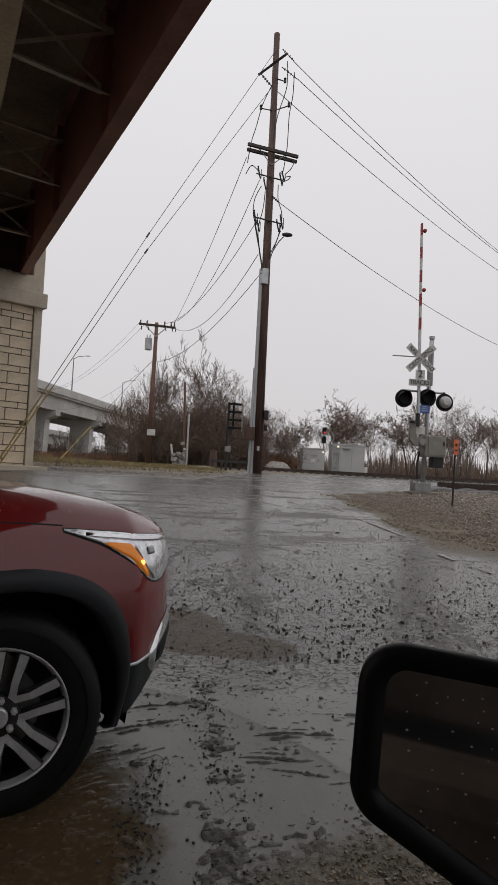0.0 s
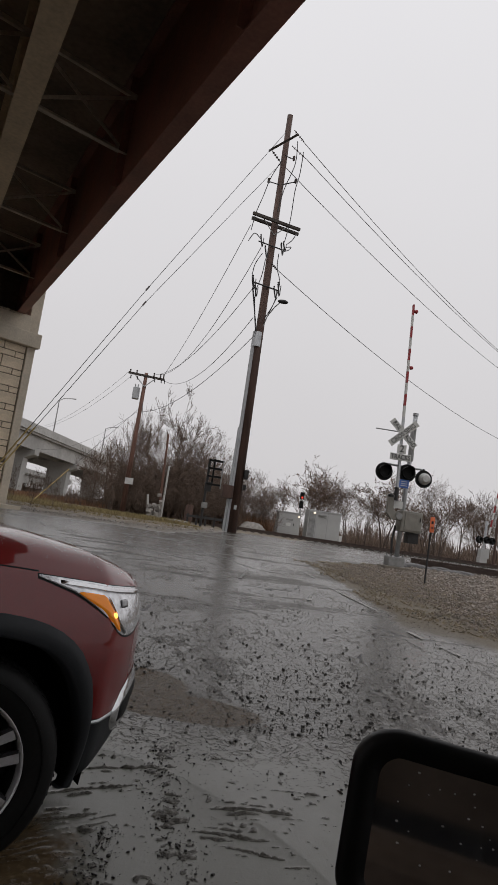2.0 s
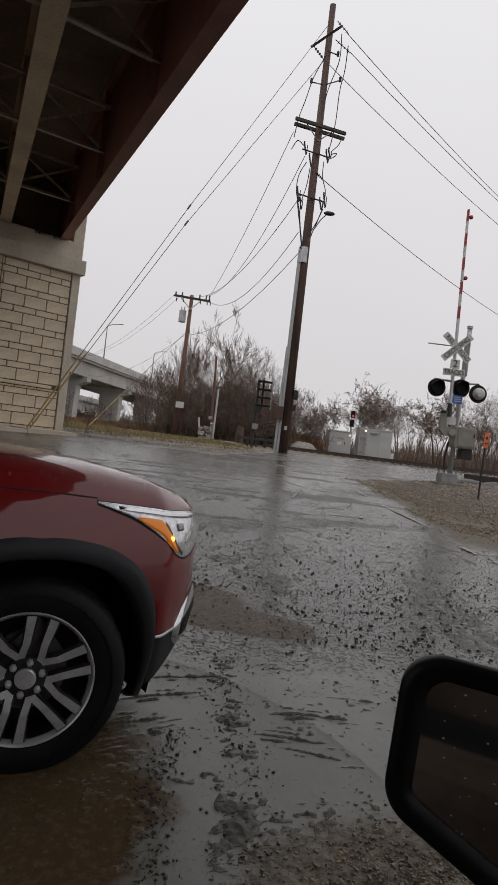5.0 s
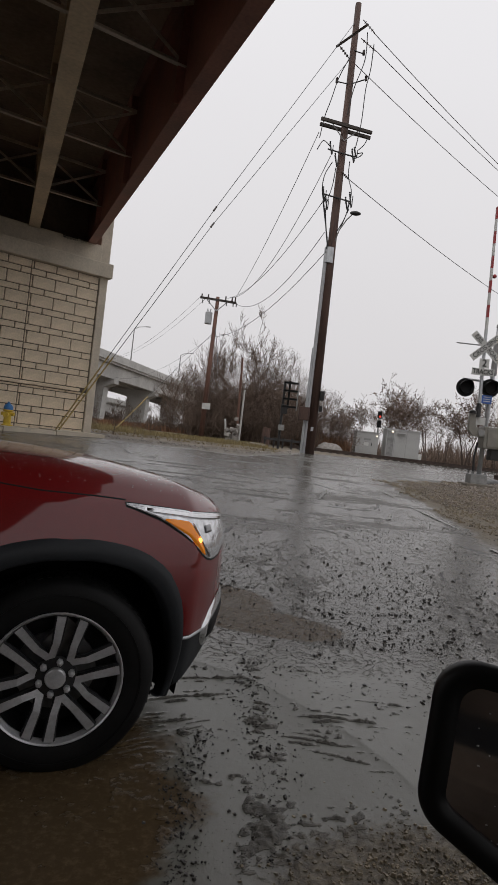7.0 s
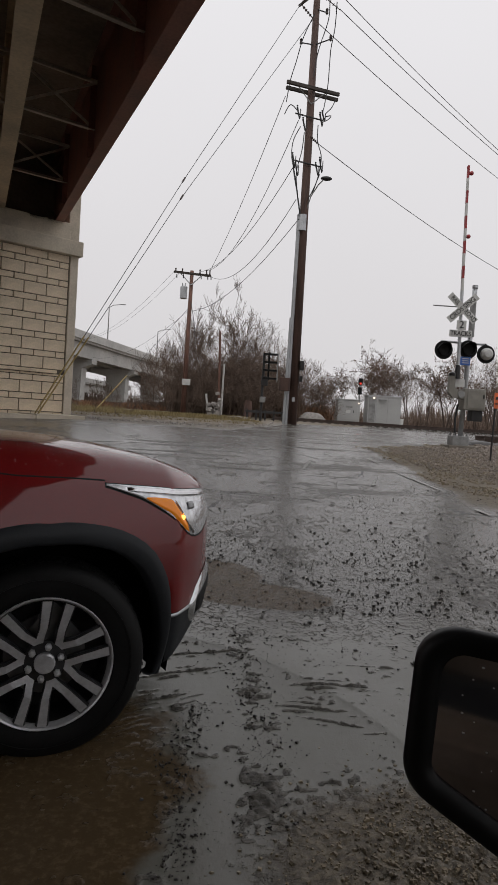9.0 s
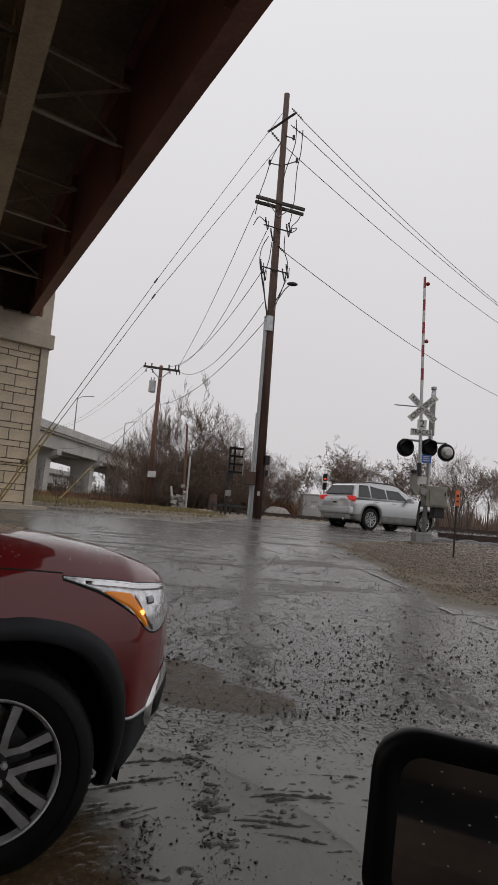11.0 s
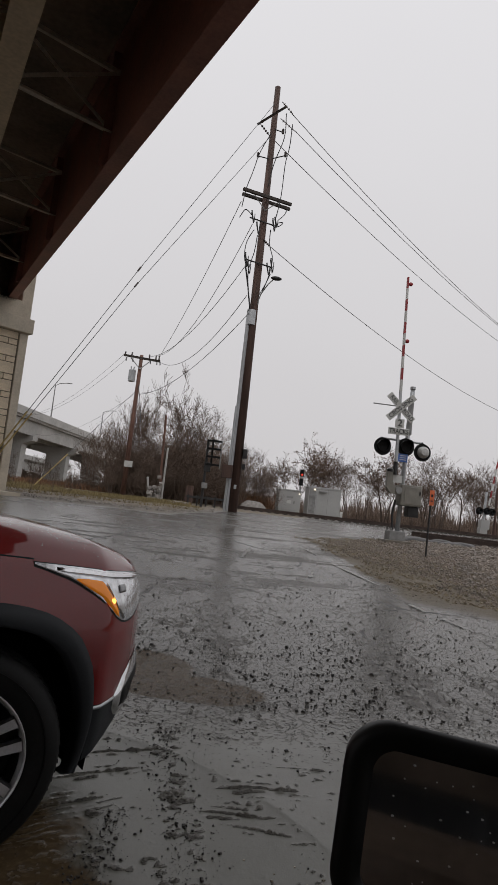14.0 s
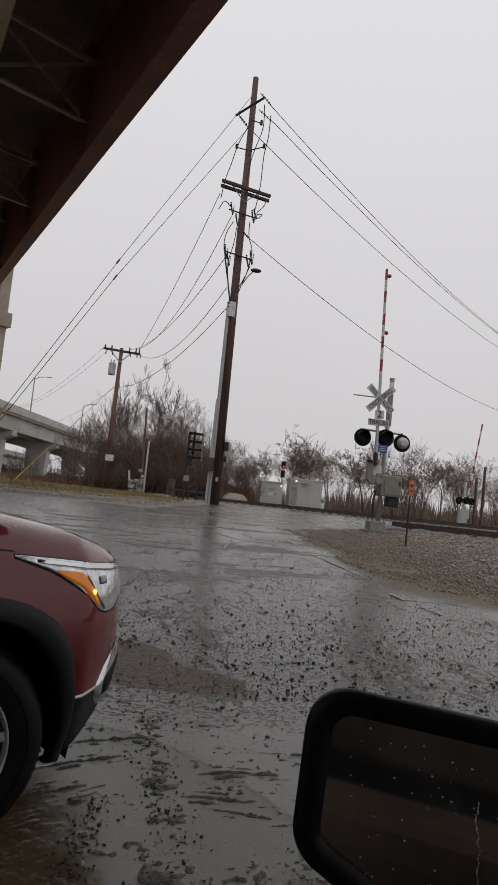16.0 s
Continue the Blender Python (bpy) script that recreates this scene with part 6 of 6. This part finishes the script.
        part("exhaust_tip", tube((-3.75, mid + s * 0.55, 0.36), (-3.86, mid + s * 0.55, 0.36), 0.045, seg=10), CHROME, car)
    part("rear_bumper", box((-3.72, mid, 0.66), (0.22, 1.66, 0.26), 0.07), paint, car)
    part("rear_bumper_skirt", box((-3.70, mid, 0.44), (0.2, 1.5, 0.2), 0.06), clad, car)
    pl = part("number_plate", box((-3.80, mid, 0.93), (0.012, 0.31, 0.155), 0.003), SIGNWHITE, car)
    part("plate_bar", box((-3.808, mid, 0.93), (0.004, 0.22, 0.06)), SIGNBLACK, pl)
    part("tailgate_trim", box((-3.79, mid, 1.05), (0.02, 0.55, 0.04), 0.008), CHROME, car)
    for s in (-1, 1):
        part("roof_rail", path_tube([(-1.5, mid + s * 0.62, 1.74), (-3.0, mid + s * 0.60, 1.73)], 0.02, 6), DARKMET, car)

    # front end: lamps, grille, fog lamp trims
    def skin(nm, x0, x1, top, bot, off, material, parent, lab, n2=18, n3=6, s=-1):
        bm = bmesh.new()
        rows2 = []
        for i in range(n2 + 1):
            x = x0 + (x1 - x0) * i / n2
            row = []
            for j in range(n3 + 1):
                z = bot(x) + (top(x) - bot(x)) * j / n3
                edge = min(1.0, 6 * min(j, n3 - j) / n3 + 0.15) * min(1.0, 8 * min(i, n2 - i) / n2 + 0.1)
                row.append(bm.verts.new((x + 0.3 * off * edge * smooth01((x - 0.5) / 0.3), mid + s * (surface_y(x, z) + off * edge), z)))
            rows2.append(row)
        for a2, b2 in zip(rows2[:-1], rows2[1:]):
            for j in range(n3):
                bm.faces.new((a2[j], b2[j], b2[j + 1], a2[j + 1]))
        return part(nm, bm, material, parent, lab, smooth=True)

    ltop = lambda x: float(np.interp(x, [0.24, 0.5, 0.8, 0.96], [1.108, 1.088, 1.056, 1.022]))
    lbot = lambda x: float(np.interp(x, [0.24, 0.40, 0.52, 0.60, 0.66, 0.74, 0.90], [1.098, 1.045, 0.975, 0.900, 0.868, 0.868, 0.94]))
    amid = lambda x: float(np.interp(x, [0.40, 0.46, 0.535, 0.60, 0.632], [1.050, 1.052, 1.048, 0.94, 0.888]))
    seam = lambda x: float(np.interp(x, [-0.55, -0.42, -0.28, -0.12, 0.1, 0.3], [1.235, 1.195, 1.155, 1.137, 1.128, 1.114]))
    for s in (-1, 1):
        hl = skin("headlight", 0.24, 0.90, ltop, lbot, 0.010, LENS, car, "clear headlight with silver reflectors", s=s)
        skin("lamp_surround", 0.235, 0.905, lambda x: ltop(x) + 0.003, lambda x: lbot(x) - 0.008, 0.004, LAMPBLACK, hl, "", s=s)
        skin("turn_signal", 0.40, 0.63, amid, lambda x: lbot(x) + 0.006, 0.017, AMBER, hl, "amber turn signal", s=s)
        skin("lamp_bowl", 0.62, 0.68, lambda x: 1.025, lambda x: 0.985, 0.018, LENSDARK, hl, "", 8, 5, s=s)
        skin("lamp_divider", 0.545, 0.665, lambda x: float(np.interp(x, [0.545, 0.60, 0.665], [1.05, 0.955, 0.886])), lambda x: float(np.interp(x, [0.545, 0.60, 0.665], [1.036, 0.935, 0.872])), 0.020, CHROME, hl, "", 10, 3, s=s)
        skin("lamp_strip", 0.30, 0.86, lambda x: ltop(x) - 0.006, lambda x: ltop(x) - 0.026, 0.019, CHROME, hl, "", s=s)
        if detailed and s < 0:
            bm = bmesh.new()
            add_ball(bm, (0.572, mid - surface_y(0.572, 0.965) - 0.018, 0.965), 0.010, (1.2, 0.6, 1.2), 10)
            part("signal_bulb", bm, AMBERGLOW, hl, "lit amber bulb")
        tr = lambda x: float(np.interp(x, [0.66, 0.71, 0.78, 0.90], [0.545, 0.62, 0.665, 0.70]))
        bo = lambda x: float(np.interp(x, [0.66, 0.70, 0.78, 0.90], [0.50, 0.445, 0.43, 0.52]))
        fog = skin("fog_lamp_trim", 0.66, 0.90, tr, bo, 0.022, CHROME, car, "chrome fog lamp surround", 14, 6, s=s)
        skin("fog_lamp", 0.685, 0.88, lambda x: tr(x) - 0.030, lambda x: bo(x) + 0.026, 0.029, LAMPBLACK, fog, "black fog lamp recess", 12, 5, s=s)
        skin("bumper_trim", 0.50, 0.68, lambda x: float(np.interp(x, [0.5, 0.68], [0.538, 0.552])), lambda x: float(np.interp(x, [0.5, 0.68], [0.524, 0.532])), 0.008, GALV, car, "thin silver bumper trim", 8, 3, s=s)
        skin("bonnet_seam", -0.55, 0.24, lambda x: seam(x) + 0.003, lambda x: seam(x) - 0.003, 0.002, LAMPBLACK, car, "", 30, 2, s=s)
    if detailed:   # rain standing in beads on the bonnet
        r = random.Random(77)
        bm = bmesh.new()
        for _ in range(1500):
            x, a = r.uniform(-0.5, 0.86), r.choice((-1, 1)) * r.random() ** 0.7 * 0.84
            sec = car_section(x)
            z = float(np.interp(-abs(a), [-q[0] for q in sec[15:]], [q[1] for q in sec[15:]]))
            k = bmesh.ops.create_icosphere(bm, subdivisions=1, radius=r.uniform(0.0012, 0.0034))
            bmesh.ops.transform(bm, matrix=Matrix.Translation((x, mid + a * half_width(x), z)) @ Matrix.Diagonal((1, 1, 0.55, 1)), verts=k["verts"])
        tagged(part("rain_beads", bm, DROP, shell, "beads of rain", smooth=True), kind="stuff")
    g = part("grille", box((0.95, mid, 0.80), (0.06, 0.56, 0.30), 0.03), CHROME, car)
    part("grille_mesh", box((0.955, mid, 0.80), (0.06, 0.48, 0.24), 0.02), LAMPBLACK, g)
    part("front_plate_bar", box((0.97, mid, 0.60), (0.03, 0.5, 0.10), 0.01), clad, car)
    for s in (-0.3, 0.3):
        part("wiper", path_tube([(-0.50, mid + s, 1.275), (-0.56, mid + s + 0.45, 1.30)], 0.012, 5), LAMPBLACK, car)
    return car


def build_wheel(car, c, s, steer, detailed):
    """A tyre with tread, a rim with six forked spokes, a hub cap and nuts. The outer face looks along s * y."""
    w = new("wheel")
    w.parent = car
    w.matrix_basis = Matrix.Translation(c) @ Matrix.Rotation(steer, 4, "Z") @ Matrix.Rotation(radians(90 if s < 0 else -90), 4, "X") @ Matrix.Rotation(0.87, 4, "Z")
    R = 0.402
    # local z points outwards
    part("tyre", lathe([(0.262, -0.225), (0.33, -0.235), (0.380, -0.222), (R, -0.18), (R, -0.06), (0.396, -0.034), (0.380, -0.014), (0.345, 0.0), (0.295, -0.004), (0.268, -0.014), (0.26, -0.03), (0.26, -0.2)], 56), RUBBER, w, "wet black tyre", smooth=True)
    if detailed:
        bm = bmesh.new()
        for i in range(72):
            a = 2 * math.pi * i / 72
            for z, wd in ((-0.078, 0.032), (-0.12, 0.034), (-0.162, 0.032)):
                add_box(bm, (R * math.cos(a), R * math.sin(a), z), (0.004, 0.024, wd), Matrix.Rotation(a + (0.25 if z > -0.1 else 0), 3, "Z"))
        tagged(part("tread", bm, RUBBER, w), kind="stuff")
        part("sidewall_ridge", lathe([(0.345, 0.0), (0.345, 0.005), (0.341, 0.005), (0.341, 0.0)], 56), RUBBER, w)
    part("rim", lathe([(0.271, -0.016), (0.272, -0.004), (0.269, 0.0), (0.263, -0.005), (0.252, -0.03), (0.235, -0.17), (0.25, -0.2)], 48), ALLOY, w, "bright machined rim lip", smooth=False)
    part("wheel_barrel", lathe([(0.249, -0.028), (0.234, -0.168), (0.0, -0.17)], 40), ALLOYDARK, w)
    part("brake_disc", lathe([(0.0, -0.15), (0.165, -0.15), (0.165, -0.125), (0.0, -0.125)], 32), GREYMET, w)
    part("brake_caliper", box((0.12, 0.09, -0.10), (0.16, 0.09, 0.06), 0.02), GREYMET, w)
    part("hub_plate", lathe([(0.0, -0.045), (0.088, -0.045), (0.085, -0.03), (0.05, -0.028), (0.0, -0.028)], 24), ALLOYDARK, w)
    part("hub_cap", lathe([(0.042, -0.03), (0.042, -0.012), (0.036, -0.006), (0.0, -0.004)], 24), ALLOY, w, "round metal hub cap")
    for i in range(6):
        a0 = 2 * math.pi * i / 6
        part("wheel_nut", lathe([(0.0, -0.03), (0.014, -0.03), (0.014, -0.008), (0.008, 0.0), (0.0, 0.002)], 6, Matrix.Translation((0.066 * math.cos(a0 + 0.52), 0.066 * math.sin(a0 + 0.52), 0))), ALLOY, w)
        for f in (-1, 1):
            # each fork: out of the hub, kinked, then straight to the rim; a machined face over dark painted flanks
            pts = [(0.050, 0.02, 0.018), (0.080, 0.06, 0.020), (0.104, 0.15, 0.022), (0.145, 0.28, 0.021), (0.256, 0.345, 0.026)]
            bm = bmesh.new()
            rows2 = []
            for rr, da, hw in pts:
                a = a0 + f * da
                zt = -0.034 + 0.028 * smooth01((rr - 0.05) / 0.12)
                tx, ty = -math.sin(a), math.cos(a)
                row = []
                for q, zz in ((-hw * 0.7, zt), (hw * 0.7, zt), (hw * 1.0, zt - 0.014), (hw * 0.8, zt - 0.05), (-hw * 0.8, zt - 0.05), (-hw * 1.0, zt - 0.014)):
                    row.append(bm.verts.new((rr * math.cos(a) + tx * q, rr * math.sin(a) + ty * q, zz)))
                rows2.append(row)
            for a2, b2 in zip(rows2[:-1], rows2[1:]):
                for j in range(6):
                    q = bm.faces.new((a2[j], b2[j], b2[(j + 1) % 6], a2[(j + 1) % 6]))
                    q.material_index = 0 if j == 0 else 1
            bm.faces.new(rows2[0]).material_index = 1
            bm.faces.new(rows2[-1][::-1]).material_index = 1
            sp = part("spoke", bm, ALLOY, w)
            sp.data.materials.append(ALLOYDARK)
    return w


SUV_TURN = radians(30)
SUV = build_car("red_car", "deep red wet car with black cladding and lit amber signal", REDPAINT, CLADDING, "cars",
                Matrix.Translation((-0.635, 2.5, -0.085)) @ Matrix.Rotation(SUV_TURN, 4, "Z"), steer=radians(-14))
SILVER = build_car("silver_car", "silver crossover car driving over the wet crossing", SILVERPAINT, GREYMET, "cars", pose(0, 0, 0), detailed=False)


# ---- the side mirror of the vehicle that carries the camera ----
def build_mirror():
    own = thing("own_car", (0, 0, 0), "dark car door with black side mirror beaded with rain", "car", "cars")
    lo, hi, left, right, y, slope = 0.952, 1.1435, 0.2555, 0.62, 0.55, -0.30

    def outline(grow):
        """A rounded, slightly slanted mirror outline in the xz plane."""
        pts = []
        corners = ((left + 0.047, hi - 0.047, 0.047, 88, 178), (left + 0.046, lo + 0.052, 0.050, 178, 238), (right - 0.07, lo - 0.085, 0.06, 238, 350), (right - 0.03, hi - 0.075, 0.05, 350, 448))
        for cx, cz, r, a0, a1 in corners:
            for k in range(11):
                a = radians(a0 + (a1 - a0) * k / 10)
                pts.append((cx + (r + grow) * math.cos(a), cz + (r + grow) * math.sin(a)))
        return pts

    bm = bmesh.new()
    rows2 = []
    for grow, dy in ((-0.029, 0.016), (-0.025, 0.004), (-0.008, 0.0), (-0.002, 0.003), (0.0, 0.010), (-0.006, 0.035), (-0.02, 0.07), (-0.034, 0.10), (-0.042, 0.12)):
        rows2.append([bm.verts.new((px + 0.35 * max(0, dy - 0.03), y + dy + slope * (px - left), pz)) for px, pz in outline(grow)])
    k = len(rows2[0])
    for a2, b2 in zip(rows2[:-1], rows2[1:]):
        for j in range(k):
            bm.faces.new((a2[j], a2[(j + 1) % k], b2[(j + 1) % k], b2[j]))
    bm.faces.new(rows2[-1][::-1])
    mh = part("mirror_housing", bm, MIRRORBLACK, own, "black plastic mirror housing", smooth=True)
    bm = bmesh.new()
    bm.faces.new([bm.verts.new((px, y + 0.012 + slope * (px - left), pz)) for px, pz in outline(-0.0265)])
    part("mirror_glass", bm, MIRRORGLASS, own, "dark mirror glass specked with rain")
    r = random.Random(12)
    bm = bmesh.new()
    for i in range(80):
        px, pz = r.uniform(left + 0.04, right - 0.06), r.uniform(lo - 0.03, hi - 0.035)
        s = r.uniform(0.0004, 0.0012)
        add_ball(bm, (px, y + 0.0115 + slope * (px - left), pz), s, (1.4, 0.5, 0.8), 6)
    pz, px = 1.05, 0.425
    for i in range(30):
        add_ball(bm, (px, y + 0.0115 + slope * (px - left), pz), r.uniform(0.0004, 0.0011), (1, 0.5, 2.6), 6)
        pz -= 0.004
        px += r.uniform(-0.0015, 0.0019)
    tagged(part("rain_drops", bm, DROP, mh, "beads of rain"), kind="stuff")
    # its mount, the door below the window and the dark cabin behind the camera
    part("mirror_mount", box((0.63, 0.36, 0.86), (0.16, 0.20, 0.14), 0.03), MIRRORBLACK, own)
    # Unseen door and cabin parts, added so the mirror reflects a dark brown.
    part("door_panel", box((0.2, 0.24, 0.55), (2.6, 0.13, 0.72), 0.04), DOORPAINT, own, "dark door below the open window")
    part("door_sill", box((0.2, 0.20, 0.14), (2.6, 0.18, 0.16), 0.03), CLADDING, own)
    part("roof_lining", box((-0.1, -1.0, 1.62), (2.6, 1.4, 0.06), 0.02), DOORPAINT, own)
    part("rear_pillar", box((-1.05, -0.25, 1.1), (0.5, 0.9, 1.0), 0.05), DOORPAINT, own)
    part("far_door", box((-0.1, -1.68, 0.85), (2.6, 0.08, 1.5), 0.03), DOORPAINT, own)
    seat = part("seat", box((-0.35, -0.75, 0.85), (0.22, 0.55, 0.95), 0.07), CLADDING, own)
    part("seat_cushion", box((-0.05, -0.75, 0.42), (0.6, 0.55, 0.2), 0.06), CLADDING, seat)
    part("floor_pan", box((-0.1, -0.75, 0.26), (2.6, 1.8, 0.08), 0.02), CLADDING, own)
    for x in (-1.0, 1.5):
        bm = lathe([(0.0, -0.1), (0.33, -0.1), (0.33, 0.1), (0.0, 0.1)], 28, Matrix.Translation((x, 0.14, 0.33)) @ Matrix.Rotation(radians(90), 4, "X"))
        part("tyre", bm, RUBBER, own)


build_mirror()


# ---- loose stones ----
def scatter():
    r = np.random.RandomState(21)

    def put(x, y, lift=0.0):
        return np.stack([x, y, land(x, y) + lift], -1)

    k = 9000
    x, y = r.uniform(-1.0, 4.4, k), 1.8 + r.rand(k) ** 1.2 * 8.0
    keep = lattice(x * 1.7 + 9, y * 1.2 + 4, 31) + 0.45 * lattice(x * 6, y * 6, 32) > 0.80
    x, y = x[keep], y[keep]
    rocks("loose_grit", put(x, y, 0.002), 0.0025 + 0.011 * r.rand(len(x)) ** 5, DARKGRIT, "dark wet grit and clods strewn on the asphalt", "grit", 22)
    k = 5200
    x, y = 0.92 + r.normal(0, 0.30, k), 1.82 + r.normal(0, 0.24, k)
    heap = 0.036 * np.exp(-(((x - 0.93) / 0.44) ** 2 + ((y - 1.76) / 0.36) ** 2))
    rocks("gravel_heap", put(x, y, heap), 0.003 + 0.012 * r.rand(k) ** 3, GRIT, "brown wet gravel spread on the ground", "gravel", 23)
    k = 2000
    y = r.uniform(2.0, 4.0, k)
    x = 0.23 + 0.05 * np.sin(y * 3) + r.normal(0, 0.07, k)
    edge = np.arange(k) % 2 == 0        # half of them lie along the rim of the brown puddle
    y = np.where(edge, 1.8 + (y - 2.0) * 0.6, y)
    x = np.where(edge, -0.06 + 0.03 * np.sin(y * 7) + r.normal(0, 0.045, k), x)
    rocks("mud_clods", put(x, y, 0.004), 0.002 + 0.010 * r.rand(k) ** 5, DARKGRIT, "clods of mud along a wheel track", "mud", 24)
    k = 700
    x = r.uniform(-6.5, 1.6, k)
    y = 20.6 + 1.9 * np.clip(x, 0, 2) + r.normal(0, 0.45, k)
    rocks("verge_debris", put(x, y, 0.01), 0.02 + 0.09 * r.rand(k) ** 4, RUBBLE, "pale stones and debris along the road's edge", "stones", 29)
    k = 9000
    x, y = r.uniform(-0.8, 4.2, k), r.uniform(3.4, 11.0, k)
    keep = lattice(x * 1.1 + 5, y * 0.8 + 2, 51) + 0.4 * lattice(x * 5, y * 5, 52) > 0.62
    x, y = x[keep], y[keep]
    rocks("strewn_grit", put(x, y, 0.003), 0.004 + 0.016 * r.rand(len(x)) ** 8, DARKGRIT, "fine dark grit strewn over the road", "grit", 28)
    k = 1300
    x, y = 1.9 + r.normal(0, 1.2, k), 4.9 + np.abs(r.normal(0, 1.7, k)) - 0.6
    rocks("scattered_stones", put(x, y, 0.004), 0.007 + 0.020 * r.rand(k) ** 5, DARKGRIT, "scattered dark stones on the wet road", "stones", 25)
    k = 16000
    x, y = r.uniform(3.0, 8.0, k), r.uniform(6.5, 18.2, k)
    keep = (x + 0.12 * (y - 9) > 3.5 + 0.7 * lattice(x * 1.4, y * 1.4, 43)) & (x * 0.9 + y > 12.6 + 0.8 * lattice(x * 2, y * 2, 44)) & (lattice(x * 3, y * 3, 45) > 0.22) & (y - 0.9 * x < 12.2 + 0.7 * lattice(x * 2, y * 2, 46))
    x, y = x[keep], y[keep]
    rocks("shoulder_gravel", put(x, y, 0.006), 0.012 + 0.035 * r.rand(len(x)) ** 2, GRIT, "brown gravel on the shoulder by the gate", "gravel", 27)
    k = 26000
    x, y = r.uniform(3.7, 15, k), r.uniform(6.8, 19.6, k)
    keep = (x + 0.25 * (y - 9) > 4.4 + 0.9 * lattice(x, y, 41)) & (y < 19.6 - 0.1 * (x - 8)) & (x * 0.9 + y > 13.4 + 0.6 * lattice(x * 2, y * 2, 47)) & ~((x < 6.9) & (y > 17.9)) & (y - 0.9 * x < 12.0)
    x, y = x[keep], y[keep]
    far = np.clip((x - 4.5) / 2.5, 0, 1)
    rocks("ballast", put(x, y, 0.015), (0.026 + 0.042 * far) * (0.6 + 0.8 * r.rand(len(x))), BALLAST, "brown-grey stone ballast beside the track", "ballast", 26)


scatter()


# broken remains of a painted edge line
def build_line():
    r = random.Random(9)
    for (xa, ya), (xb, yb) in (((2.86, 13.2), (2.95, 12.5)), ((3.02, 11.6), (3.36, 9.9)), ((3.40, 8.6), (3.46, 8.2)), ((3.55, 7.9), (3.66, 7.5)), ((1.35, 11.3), (1.6, 12.4)), ((2.3, 10.0), (2.45, 10.5)), ((1.9, 7.2), (2.15, 7.3))):
        bm = bmesh.new()
        n2, left, right = 8, [], []
        for i in range(n2 + 1):
            t = i / n2
            x, y = xa + (xb - xa) * t, ya + (yb - ya) * t
            w = r.uniform(0.012, 0.05)
            left.append(bm.verts.new((x - w, y, gz(x, y) + 0.012)))
            right.append(bm.verts.new((x + w, y, gz(x, y) + 0.012)))
        for i in range(n2):
            bm.faces.new((left[i], right[i], right[i + 1], left[i + 1]))
        tagged(part("road_line", bm, LINEWHITE), "worn broken remnant of a white edge line", "road marking", "road lines", kind="structure")


build_line()


def motions():
    """The silver car drives along the wall, over the crossing and away."""
    away = radians(30)           # heading, turned left from +x
    rows = []
    for t, s in ((0.0, -70.0), (6.0, -62.0), (8.0, -48.0), (9.0, -37.0), (10.0, -22.0), (11.0, -9.4), (12.0, -0.2), (12.5, 3.6), (13.0, 7.8), (14.0, 16.8), (16.0, 36.0)):
        x, y = 16.9 + math.cos(away) * s, 29.2 + math.sin(away) * s
        rows.append((t, pose(x, y, gz(x, y), 0, 0, 30)))
    walk(SILVER, rows)


motions()
